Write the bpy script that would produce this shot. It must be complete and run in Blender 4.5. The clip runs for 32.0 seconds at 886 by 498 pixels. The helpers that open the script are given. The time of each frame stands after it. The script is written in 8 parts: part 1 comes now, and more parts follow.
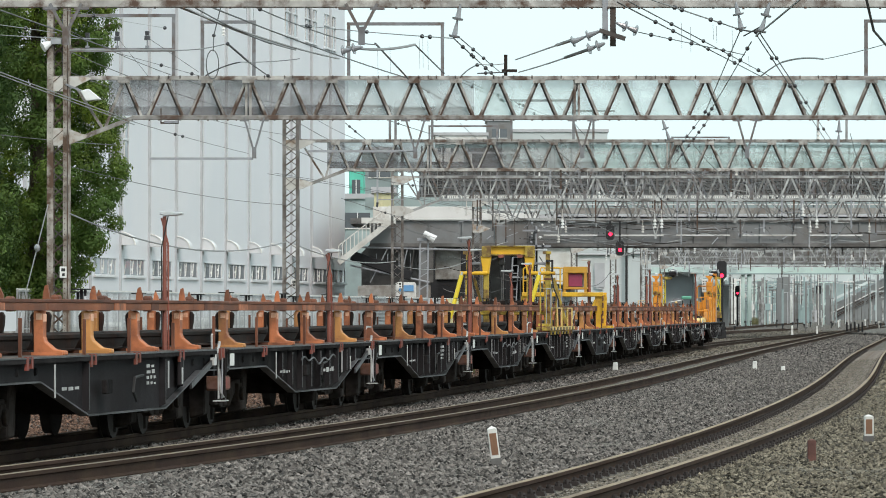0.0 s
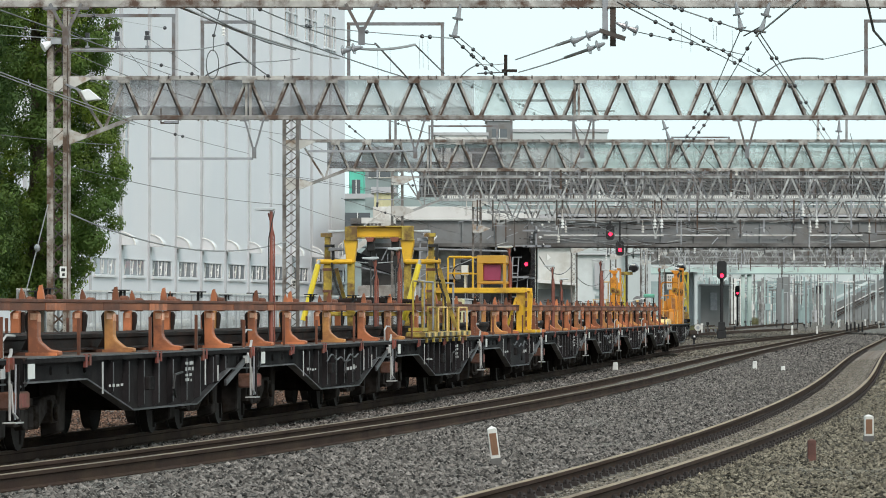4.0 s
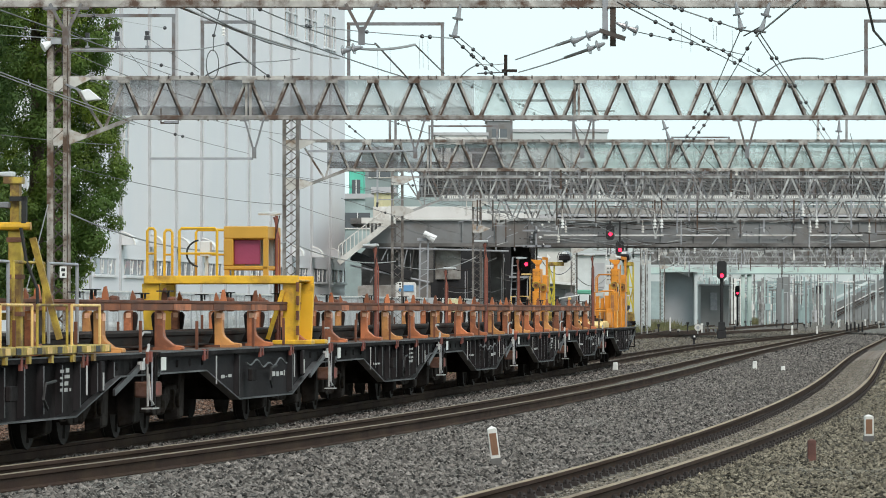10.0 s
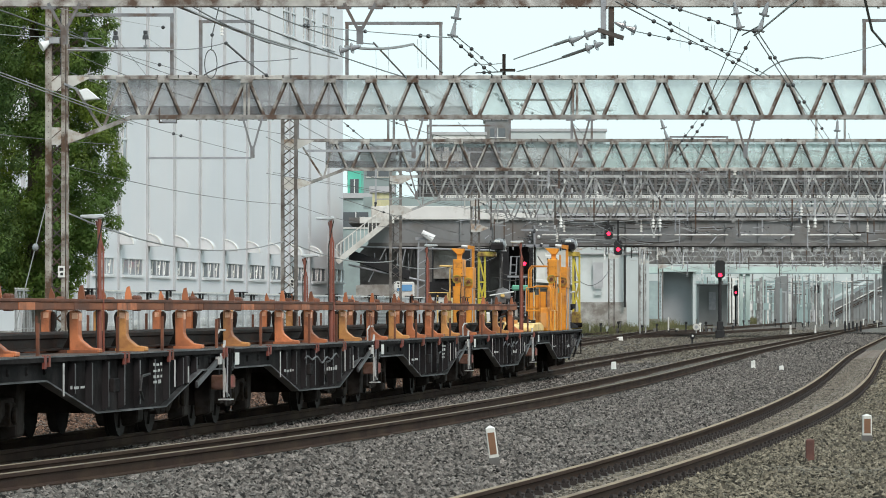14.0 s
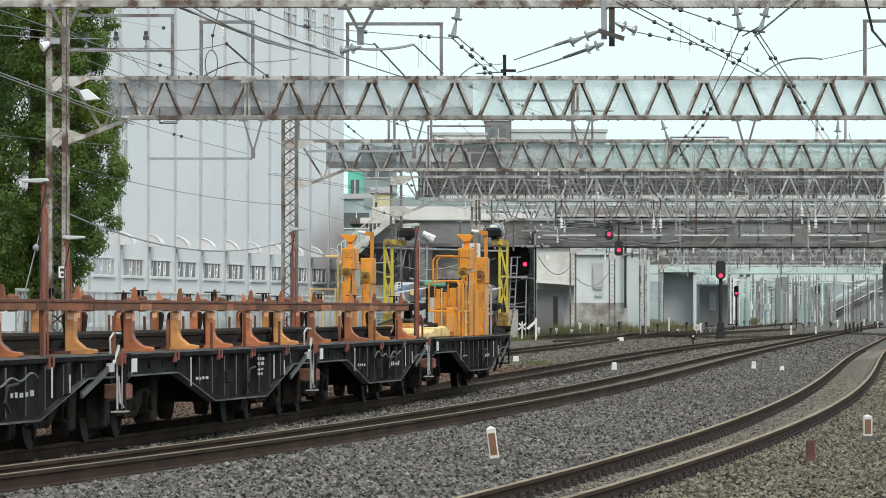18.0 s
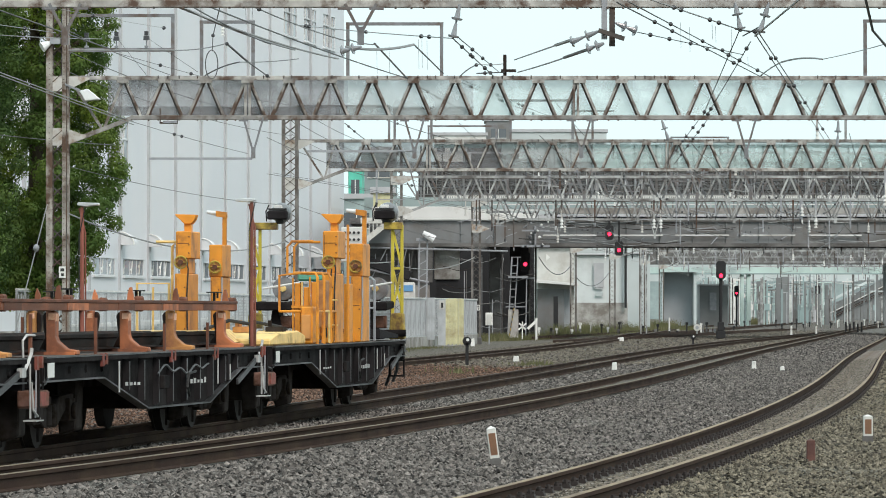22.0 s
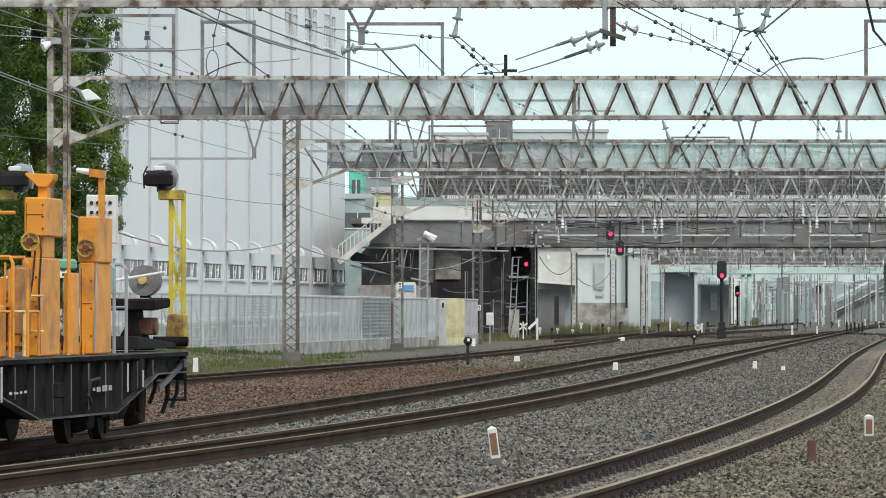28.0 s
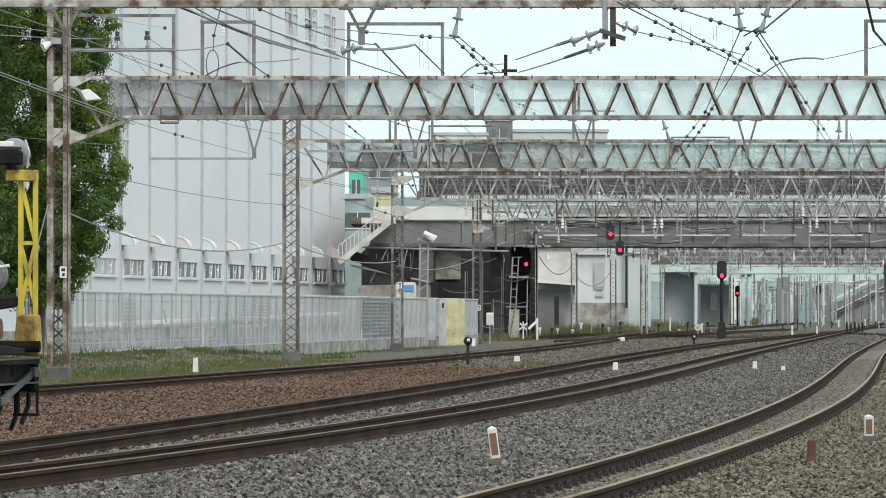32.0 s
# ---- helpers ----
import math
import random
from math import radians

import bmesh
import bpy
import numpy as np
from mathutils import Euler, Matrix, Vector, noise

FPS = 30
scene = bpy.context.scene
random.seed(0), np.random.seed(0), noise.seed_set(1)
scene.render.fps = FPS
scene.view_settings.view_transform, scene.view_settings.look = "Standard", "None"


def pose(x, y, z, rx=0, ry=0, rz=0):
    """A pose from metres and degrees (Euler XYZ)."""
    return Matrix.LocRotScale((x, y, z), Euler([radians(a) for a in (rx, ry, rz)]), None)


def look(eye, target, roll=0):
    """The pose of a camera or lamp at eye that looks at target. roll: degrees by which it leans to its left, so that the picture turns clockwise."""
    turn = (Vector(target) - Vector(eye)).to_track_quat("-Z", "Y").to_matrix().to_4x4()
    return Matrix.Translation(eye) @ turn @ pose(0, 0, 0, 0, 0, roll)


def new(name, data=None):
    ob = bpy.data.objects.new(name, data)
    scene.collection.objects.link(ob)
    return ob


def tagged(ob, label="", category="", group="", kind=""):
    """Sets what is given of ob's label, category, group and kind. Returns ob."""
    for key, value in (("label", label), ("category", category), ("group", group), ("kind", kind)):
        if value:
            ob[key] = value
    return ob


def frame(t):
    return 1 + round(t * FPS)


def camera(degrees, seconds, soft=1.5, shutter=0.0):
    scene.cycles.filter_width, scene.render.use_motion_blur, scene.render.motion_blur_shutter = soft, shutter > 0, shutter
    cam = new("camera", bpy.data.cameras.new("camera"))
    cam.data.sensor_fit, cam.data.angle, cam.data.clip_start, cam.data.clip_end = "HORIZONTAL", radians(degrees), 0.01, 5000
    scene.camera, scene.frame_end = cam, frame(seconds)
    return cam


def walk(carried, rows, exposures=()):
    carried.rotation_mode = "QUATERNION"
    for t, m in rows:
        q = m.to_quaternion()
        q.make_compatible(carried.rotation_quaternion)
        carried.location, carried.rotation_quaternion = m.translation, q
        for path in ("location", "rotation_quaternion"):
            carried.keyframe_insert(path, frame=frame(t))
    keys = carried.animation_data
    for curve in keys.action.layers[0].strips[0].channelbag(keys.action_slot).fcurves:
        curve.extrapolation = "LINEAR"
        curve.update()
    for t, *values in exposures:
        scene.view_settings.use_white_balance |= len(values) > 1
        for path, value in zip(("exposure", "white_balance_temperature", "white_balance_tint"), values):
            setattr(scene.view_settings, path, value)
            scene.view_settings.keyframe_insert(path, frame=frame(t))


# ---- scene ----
# ---------------- camera ----------------
F = 8370.65                      # focal length in picture widths of 1568
EYE = (0.0, 0.0, 1.561)
UP = 0.013025                    # slope of the line of sight
cam = camera(10.70, 32.0, soft=0.95)


def aim(dx, dy):
    return look(EYE, (-100 * dx / F, 100, EYE[2] + 100 * (UP + dy / F)))


# a tripod, shaken a little by the wind for a few seconds
SHAKE = [(0, 0, 0), (13.5, 0, 0), (14, -3, -1), (14.5, 0, 1), (15.5, -3, 0), (16.5, -4.5, 0), (17, -4, -1.5), (17.5, -2, 1), (18, -2, 0),
         (18.5, -2, 0.5), (19, -2, 0), (19.5, -2, 0.5), (20, 0, 1), (20.5, -3, 0), (21, -3, -0.3), (21.5, 0, 0), (22, -1.5, 0), (22.5, 0, 0), (32, 0, 0)]
walk(cam, [(t, aim(dx, dy)) for t, dx, dy in SHAKE])

# ---------------- light: overcast sky ----------------
world = bpy.data.worlds.new("world")
scene.world = world
world.use_nodes = True
wn = world.node_tree
sky = wn.nodes.new("ShaderNodeTexSky")
sky.sky_type = "NISHITA"
sky.sun_disc = False
sky.sun_elevation, sky.sun_rotation = radians(58), radians(150)
sky.air_density, sky.dust_density = 1.0, 4.0
skyscale = wn.nodes.new("ShaderNodeMix")
skyscale.data_type = "RGBA"
skyscale.inputs[0].default_value = 0.86
skyscale.inputs[7].default_value = (9.2, 11.3, 11.5, 1)      # the cloud layer
wn.links.new(sky.outputs[0], skyscale.inputs[6])
bg = wn.nodes["Background"]
bg.inputs[1].default_value = 0.1
wn.links.new(skyscale.outputs[2], bg.inputs[0])
sun = new("sun", bpy.data.lights.new("sun", "SUN"))
sun.data.energy, sun.data.angle, sun.data.color = 1.9, radians(25), (1.0, 0.87, 0.81)
sun.matrix_world = look((60, -80, 140), (0, 60, 0))
scene.view_settings.exposure = 0.09


# ---------------- materials ----------------
def mat(name, color, rough=0.7, metal=0.0, vary=0.25, scale=6.0, fine=60.0, dirt=None, dirt_amount=0.35, bump=0.15, island=False, coat=0.0, spec=0.5):
    """A worn surface: base colour varied at two scales, a dirt colour in patches, fine relief."""
    m = bpy.data.materials.new(name)
    m.use_nodes = True
    nt = m.node_tree
    N, K = nt.nodes, nt.links
    b = N["Principled BSDF"]
    co = N.new("ShaderNodeTexCoord")
    n1, n2 = N.new("ShaderNodeTexNoise"), N.new("ShaderNodeTexNoise")
    n1.inputs["Scale"].default_value, n1.inputs["Detail"].default_value = scale, 6
    n2.inputs["Scale"].default_value, n2.inputs["Detail"].default_value = fine, 3
    for n in (n1, n2):
        K.new(co.outputs["Object"], n.inputs["Vector"])
    ramp = N.new("ShaderNodeMapRange")
    ramp.inputs[1].default_value, ramp.inputs[2].default_value = 0.3, 0.7
    ramp.inputs[3].default_value, ramp.inputs[4].default_value = 1 - vary, 1 + vary
    K.new(n1.outputs[0], ramp.inputs[0])
    hsv = N.new("ShaderNodeHueSaturation")
    hsv.inputs["Color"].default_value = (*color, 1)
    K.new(ramp.outputs[0], hsv.inputs["Value"])
    out = hsv.outputs[0]
    info = N.new("ShaderNodeNewGeometry" if island else "ShaderNodeObjectInfo")
    r2 = N.new("ShaderNodeMapRange")
    r2.inputs[3].default_value, r2.inputs[4].default_value = 1 - vary * (1.6 if island else 0.6), 1 + vary * (1.6 if island else 0.6)
    K.new(info.outputs["Random Per Island" if island else "Random"], r2.inputs[0])
    h2 = N.new("ShaderNodeHueSaturation")
    K.new(out, h2.inputs["Color"])
    K.new(r2.outputs[0], h2.inputs["Value"])
    out = h2.outputs[0]
    if dirt:
        mr = N.new("ShaderNodeMapRange")
        mr.inputs[1].default_value, mr.inputs[2].default_value = 0.62 - dirt_amount * 0.5, 0.72 - dirt_amount * 0.3
        n3 = N.new("ShaderNodeTexNoise")
        n3.inputs["Scale"].default_value, n3.inputs["Detail"].default_value = scale * 0.7, 8
        n3.inputs["Roughness"].default_value = 0.65
        K.new(co.outputs["Object"], n3.inputs["Vector"])
        K.new(n3.outputs[0], mr.inputs[0])
        mx = N.new("ShaderNodeMix")
        mx.data_type = "RGBA"
        mx.inputs[7].default_value = (*dirt, 1)
        K.new(mr.outputs[0], mx.inputs[0])
        K.new(out, mx.inputs[6])
        out = mx.outputs[2]
    K.new(out, b.inputs["Base Color"])
    rr = N.new("ShaderNodeMapRange")
    rr.inputs[3].default_value, rr.inputs[4].default_value = max(0.05, rough - 0.12), min(1, rough + 0.12)
    K.new(n2.outputs[0], rr.inputs[0])
    K.new(rr.outputs[0], b.inputs["Roughness"])
    b.inputs["Metallic"].default_value = metal
    b.inputs["Coat Weight"].default_value = coat
    b.inputs["Specular IOR Level"].default_value = spec
    if bump:
        bp = N.new("ShaderNodeBump")
        bp.inputs["Strength"].default_value, bp.inputs["Distance"].default_value = bump, 0.02
        K.new(n2.outputs[0], bp.inputs["Height"])
        K.new(bp.outputs[0], b.inputs["Normal"])
    return m


def glow(name, color, power):
    m = bpy.data.materials.new(name)
    m.use_nodes = True
    b = m.node_tree.nodes["Principled BSDF"]
    b.inputs["Base Color"].default_value = (*[c * 0.5 for c in color], 1)
    b.inputs["Emission Color"].default_value = (*color, 1)
    b.inputs["Emission Strength"].default_value = power
    return m


def glassy(name, color, rough=0.08):
    m = bpy.data.materials.new(name)
    m.use_nodes = True
    b = m.node_tree.nodes["Principled BSDF"]
    b.inputs["Base Color"].default_value = (*color, 1)
    b.inputs["Roughness"].default_value = rough
    b.inputs["Specular IOR Level"].default_value = 0.8
    return m


def see_through(name, color, share):
    """A fine net or dusty sheet: that share of it is solid."""
    m = bpy.data.materials.new(name)
    m.use_nodes = True
    nt = m.node_tree
    b = nt.nodes["Principled BSDF"]
    b.inputs["Base Color"].default_value = (*color, 1)
    b.inputs["Roughness"].default_value = 0.8
    co, n = nt.nodes.new("ShaderNodeTexCoord"), nt.nodes.new("ShaderNodeTexNoise")
    n.inputs["Scale"].default_value, n.inputs["Detail"].default_value = 1.3, 5
    mr = nt.nodes.new("ShaderNodeMapRange")
    mr.inputs[1].default_value, mr.inputs[2].default_value = 0.3, 0.7
    mr.inputs[3].default_value, mr.inputs[4].default_value = share * 0.7, min(1, share * 1.3)
    nt.links.new(co.outputs["Object"], n.inputs["Vector"])
    nt.links.new(n.outputs[0], mr.inputs[0])
    nt.links.new(mr.outputs[0], b.inputs["Alpha"])
    return m


RUST = (0.12, 0.05, 0.025)
M_BLACK = mat("black_steel", (0.0155, 0.0135, 0.0137), 0.62, 0.0, 0.5, 1.8, 40, (0.032, 0.029, 0.029), 0.30, 0.1, spec=0.012)
M_GREYSILL = mat("grey_steel", (0.026, 0.0238, 0.0250), 0.6, 0.0, 0.25, 1.5, 40, (0.036, 0.034, 0.036), 0.22, 0.1, spec=0.015)
M_DECK = mat("dusty_deck", (0.075, 0.07, 0.066), 0.85, 0.0, 0.3, 4, 50, RUST, 0.3, spec=0.3)
M_UNDER = mat("brake_dust_iron", (0.042, 0.035, 0.032), 0.9, 0.0, 0.3, 5, 60, (0.02, 0.014, 0.01), 0.3, 0.1, spec=0.05)
M_WHEEL = mat("wheel_steel", (0.042, 0.035, 0.032), 0.8, 0.0, 0.2, 6, 60, spec=0.2)
M_ORANGE = mat("orange_frame_paint", (0.46, 0.155, 0.065), 0.6, 0.0, 0.3, 2.5, 50, (0.20, 0.075, 0.04), 0.30, 0.12, spec=0.35)
# peach tone for the painted highlight on stanchion heads
M_PEACHLIT = mat("peach_head_highlight", (0.72, 0.42, 0.28), 0.55, 0.0, 0.2, 6, 50, (0.46, 0.2, 0.1), 0.3, 0.1)
M_OCHRE = mat("ochre_frame_paint", (0.50, 0.235, 0.075), 0.6, 0.0, 0.25, 2.5, 50, (0.25, 0.10, 0.05), 0.30, 0.12, spec=0.35)
M_BEAM = mat("rust_brown_beam", (0.17, 0.066, 0.038), 0.75, 0.0, 0.35, 1.2, 40, (0.085, 0.04, 0.028), 0.35, 0.15, spec=0.3)
M_BEAMFACE = mat("orange_brown_beam_face", (0.30, 0.105, 0.048), 0.7, 0.0, 0.3, 0.9, 40, (0.15, 0.06, 0.035), 0.38, 0.15, spec=0.3)
M_LIME = mat("lime_yellow_paint", (0.58, 0.47, 0.045), 0.5, 0.0, 0.12, 2, 40, (0.35, 0.26, 0.05), 0.2, 0.06)
# dark rust tone; on flanges and rear members it also paints their shade
M_RUSTSHADE = mat("rust_and_shade_steel", (0.085, 0.076, 0.070), 0.85, 0.0, 0.25, 1.5, 30, (0.11, 0.065, 0.045), 0.3, 0.1, spec=0.2)
M_RAILCARGO = mat("dark_rail_steel", (0.026, 0.020, 0.018), 0.7, 0.0, 0.3, 1.5, 40, (0.06, 0.028, 0.02), 0.25, 0.1, spec=0.08)
M_YELLOW = mat("yellow_paint", (0.72, 0.42, 0.025), 0.45, 0.0, 0.12, 2, 40, (0.35, 0.18, 0.03), 0.2, 0.06)
M_PALEYELLOW = mat("worn_yellow_paint", (0.45, 0.33, 0.05), 0.6, 0.0, 0.3, 5, 40, (0.15, 0.085, 0.03), 0.38, 0.1)
M_CREAM = mat("cream_yellow_paint", (0.80, 0.55, 0.20), 0.55, 0.0, 0.15, 3, 40, (0.35, 0.2, 0.06), 0.2, 0.08)
M_MACHINE = mat("machine_orange_paint", (0.67, 0.26, 0.022), 0.5, 0.0, 0.15, 3, 40, (0.38, 0.14, 0.03), 0.24, 0.06)
M_GREEN = mat("green_paint", (0.13, 0.40, 0.28), 0.5, 0.0, 0.15, 3, 40)
M_WHITE = mat("white_paint", (0.74, 0.74, 0.71), 0.5, 0.0, 0.08, 3, 40, (0.45, 0.43, 0.40), 0.15, 0.04)
M_PINK = mat("magenta_vinyl", (0.30, 0.045, 0.10), 0.5, 0.0, 0.12, 4, 30)
M_REDTAG = mat("red_tag_paint", (0.22, 0.055, 0.04), 0.7, 0.0, 0.25, 8, 50, RUST, 0.3)
M_BROWNBOX = mat("rusty_brown_box", (0.20, 0.10, 0.075), 0.8, 0.0, 0.3, 8, 50, RUST, 0.4)
M_CHROME = mat("bare_bright_steel", (0.62, 0.62, 0.62), 0.35, 0.6, 0.1, 5, 40)
M_GREYPIPE = mat("grey_pipe_paint", (0.30, 0.31, 0.33), 0.5, 0.0, 0.15, 4, 40)
M_RUBBER = mat("black_rubber", (0.02, 0.02, 0.02), 0.75, 0.0, 0.2, 8, 50)
M_REDBROWN = mat("red_brown_pole_paint", (0.24, 0.075, 0.05), 0.6, 0.0, 0.2, 4, 40)
M_GANTRY = mat("weathered_grey_gantry_paint", (0.34, 0.33, 0.31), 0.7, 0.0, 0.35, 3.5, 30, (0.10, 0.065, 0.048), 0.30, 0.12, spec=0.3)
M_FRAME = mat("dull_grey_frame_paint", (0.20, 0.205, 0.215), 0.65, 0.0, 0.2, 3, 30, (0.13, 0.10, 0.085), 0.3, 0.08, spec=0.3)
M_GANTRYFAR = mat("weathered_gantry_paint", (0.36, 0.37, 0.365), 0.7, 0.0, 0.35, 1.6, 15, (0.13, 0.122, 0.115), 0.34, 0.0, spec=0.3)
M_COLUMN = mat("rust-streaked_mast_paint", (0.33, 0.315, 0.285), 0.75, 0.0, 0.3, 2.6, 30, (0.10, 0.062, 0.042), 0.42, 0.12, spec=0.3)
M_PLATE = mat("pale_gusset_paint", (0.50, 0.49, 0.46), 0.6, 0.0, 0.12, 3, 30, (0.28, 0.2, 0.14), 0.25, 0.08)
M_WIRE = mat("weathered_copper_wire", (0.11, 0.11, 0.11), 0.55, 0.5, 0.1, 3, 30, None, 0, 0)
M_CABLE = mat("grey_cable", (0.30, 0.31, 0.31), 0.6, 0.0, 0.1, 3, 30, None, 0, 0)
M_INSUL = mat("grey_porcelain", (0.25, 0.26, 0.275), 0.25, 0.0, 0.1, 6, 30, None, 0, 0, coat=0.5)
M_BALL = mat("dark_insulator", (0.05, 0.05, 0.055), 0.3, 0.0, 0.1, 6, 30, None, 0, 0)
M_CONCRETE = mat("stained_concrete", (0.36, 0.35, 0.33), 0.88, 0.0, 0.2, 1.2, 30, (0.2, 0.18, 0.16), 0.35, 0.2)
# dark concrete tone that also stands for shade on deck edges and undersides
M_DARKCONC = mat("dark_stain_and_shade", (0.16, 0.155, 0.15), 0.9, 0.0, 0.25, 0.7, 20, (0.08, 0.075, 0.07), 0.4, 0.2)
M_GIRDER = mat("grey_girder_paint", (0.18, 0.187, 0.19), 0.65, 0.0, 0.12, 0.4, 12, (0.15, 0.14, 0.13), 0.3, 0.05)
M_PARAPET = mat("white_parapet_paint", (0.70, 0.70, 0.68), 0.7, 0.0, 0.1, 0.5, 12, (0.45, 0.42, 0.38), 0.25, 0.05)
M_BROWNMESH = see_through("brown_safety_mesh", (0.118, 0.12, 0.12), 0.62)
# see-through tones that grey whatever stands behind them
M_NET = see_through("pale_veil_net", (0.52, 0.67, 0.65), 0.34)
M_NETGREY = see_through("grey_veil_net", (0.42, 0.47, 0.47), 0.42)
M_NETDARK = see_through("dark_veil_net", (0.20, 0.205, 0.215), 0.40)
M_WALL = mat("pale_grey_metal_cladding", (0.70, 0.72, 0.75), 0.55, 0.0, 0.03, 0.1, 8, (0.74, 0.745, 0.765), 0.3, 0.04)
M_TRIM = mat("white_window_frame", (0.66, 0.67, 0.68), 0.5, 0.0, 0.08, 1, 20)
M_PIPEW = mat("grey_downpipe", (0.46, 0.465, 0.48), 0.55, 0.0, 0.1, 1, 20)
M_GLASS = glassy("dusky_window_glass", (0.10, 0.11, 0.12))
M_HAZEGLASS = glassy("hazy_wired_window_glass", (0.27, 0.29, 0.31))
M_MASTFAR = mat("weathered_dark_mast_paint", (0.20, 0.19, 0.178), 0.75, 0.0, 0.35, 1.6, 15, (0.085, 0.068, 0.058), 0.4, 0.0, spec=0.25)
M_FENCE = mat("galvanised_fence_steel", (0.46, 0.485, 0.50), 0.5, 0.0, 0.15, 1, 30, (0.33, 0.35, 0.36), 0.3)
M_FENCEDARK = mat("weathered_fence_post", (0.34, 0.355, 0.365), 0.6, 0.2, 0.15, 2, 30, RUST, 0.2)
M_SLEEPER = mat("dusty_concrete_sleeper", (0.27, 0.245, 0.22), 0.9, 0.0, 0.2, 6, 60, (0.15, 0.11, 0.08), 0.4)
M_RAILSIDE = mat("rusty_rail_side", (0.048, 0.031, 0.025), 0.85, 0.0, 0.25, 1.2, 40, (0.062, 0.042, 0.030), 0.35, 0.15, spec=0.06)
M_RAILTOP = mat("worn_rail_head", (0.24, 0.175, 0.105), 0.6, 0.1, 0.12, 0.6, 30, (0.15, 0.10, 0.06), 0.25, 0.03, spec=0.3)
M_RAILDULL = mat("rusted_rail_head", (0.085, 0.058, 0.040), 0.7, 0.0, 0.25, 0.8, 30, (0.05, 0.034, 0.026), 0.35, 0.05, spec=0.25)
M_RAILTAN = mat("tan_rail_head", (0.150, 0.108, 0.064), 0.6, 0.1, 0.15, 0.6, 30, (0.10, 0.068, 0.04), 0.3, 0.03, spec=0.3)
M_CLIP = mat("rail_fastening_iron", (0.032, 0.026, 0.024), 0.8, 0.1, 0.2, 8, 50)
M_SIGNAL = mat("matt_black_signal_paint", (0.012, 0.012, 0.013), 0.7, 0.0, 0.2, 5, 40)
M_RED = glow("red_signal_light", (1.0, 0.02, 0.06), 4.5)
M_LAMP = mat("lamp_glass", (0.75, 0.76, 0.76), 0.25, 0.0, 0.05, 4, 20, coat=0.6)
M_DOME = glassy("grey_dome_glass", (0.20, 0.21, 0.22), 0.12)
M_STENCIL = mat("worn_white_stencil", (0.42, 0.42, 0.41), 0.7)
# edge tone: wear and the painted highlight along steel edges
M_FLANGE = mat("worn_edge_highlight", (0.10, 0.10, 0.105), 0.5, 0.0, 0.4, 1.5, 30, (0.02, 0.02, 0.02), 0.45, 0.05)
M_AMBER = mat("amber_cabin_paint", (0.52, 0.28, 0.035), 0.5, 0.0, 0.1, 2, 40, (0.45, 0.2, 0.03), 0.15, 0.05)
M_RAM = mat("bright_yellow_ram_paint", (0.85, 0.66, 0.05), 0.4, 0.0, 0.06, 3, 40)
M_VERGE = mat("dusty_verge_stone", (0.132, 0.117, 0.094), 0.9, 0.0, 0.4, 8, 60, None, 0, 0.1, island=True, spec=0.3)
# dark base with lighter patches
M_DARKMOTTLE = mat("dark_mottled_concrete", (0.10, 0.098, 0.095), 0.9, 0.0, 0.4, 0.6, 12, (0.16, 0.155, 0.15), 0.35, 0.2)
# pale tones for far things: distance haze is mixed into the colour
M_TEAL = mat("teal_paint_and_haze", (0.56, 0.70, 0.66), 0.6, 0.0, 0.1, 0.3, 8, (0.38, 0.46, 0.45), 0.25, 0.0)
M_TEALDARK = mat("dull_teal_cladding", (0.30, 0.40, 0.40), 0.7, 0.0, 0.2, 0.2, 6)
M_GREENBLD = mat("emerald_cladding", (0.10, 0.48, 0.36), 0.6, 0.0, 0.15, 0.6, 10)
M_PALEWALL = mat("off_white_plaster", (0.60, 0.60, 0.57), 0.8, 0.0, 0.12, 0.5, 12, (0.42, 0.40, 0.36), 0.3, 0.1)
M_FARWALL = mat("pale_cladding_and_haze", (0.52, 0.57, 0.57), 0.8, 0.0, 0.15, 0.12, 4)
M_SHUTTER = mat("grey_roller_shutter", (0.36, 0.39, 0.41), 0.55, 0.1, 0.08, 0.6, 12)
# near-black tone that holds the shade below the bridge
M_DARK = mat("under_bridge_dark", (0.018, 0.018, 0.02), 0.9, 0.0, 0.3, 0.6, 10)
M_BARK = mat("tree_bark", (0.10, 0.075, 0.055), 0.9, 0.0, 0.3, 5, 40)
M_POSTWOOD = mat("amber_reflector_face", (0.19, 0.095, 0.05), 0.5, 0.0, 0.1, 8, 40)
M_POSTRED = mat("brown_post_paint", (0.11, 0.045, 0.035), 0.7, 0.0, 0.2, 8, 40)
M_WHITEHUT = mat("bluish_white_plaster", (0.66, 0.70, 0.70), 0.8, 0.0, 0.08, 0.3, 10, (0.52, 0.55, 0.54), 0.25, 0.08)
M_STRIPE = mat("black_stripe_paint", (0.03, 0.03, 0.03), 0.6)


def leaf_mat(name, c1, c2):
    """Leaves: varied from clump to clump and leaf to leaf, letting some light through."""
    m = mat(name, c1, 0.6, 0.0, 0.3, 0.45, 10, c2, 0.5, 0.0, island=True, spec=0.25)
    nt = m.node_tree
    b = nt.nodes["Principled BSDF"]
    tr, mx = nt.nodes.new("ShaderNodeBsdfTranslucent"), nt.nodes.new("ShaderNodeMixShader")
    mx.inputs[0].default_value = 0.32
    nt.links.new(b.inputs["Base Color"].links[0].from_socket, tr.inputs["Color"])
    nt.links.new(b.outputs[0], mx.inputs[1])
    nt.links.new(tr.outputs[0], mx.inputs[2])
    nt.links.new(mx.outputs[0], nt.nodes["Material Output"].inputs["Surface"])
    return m


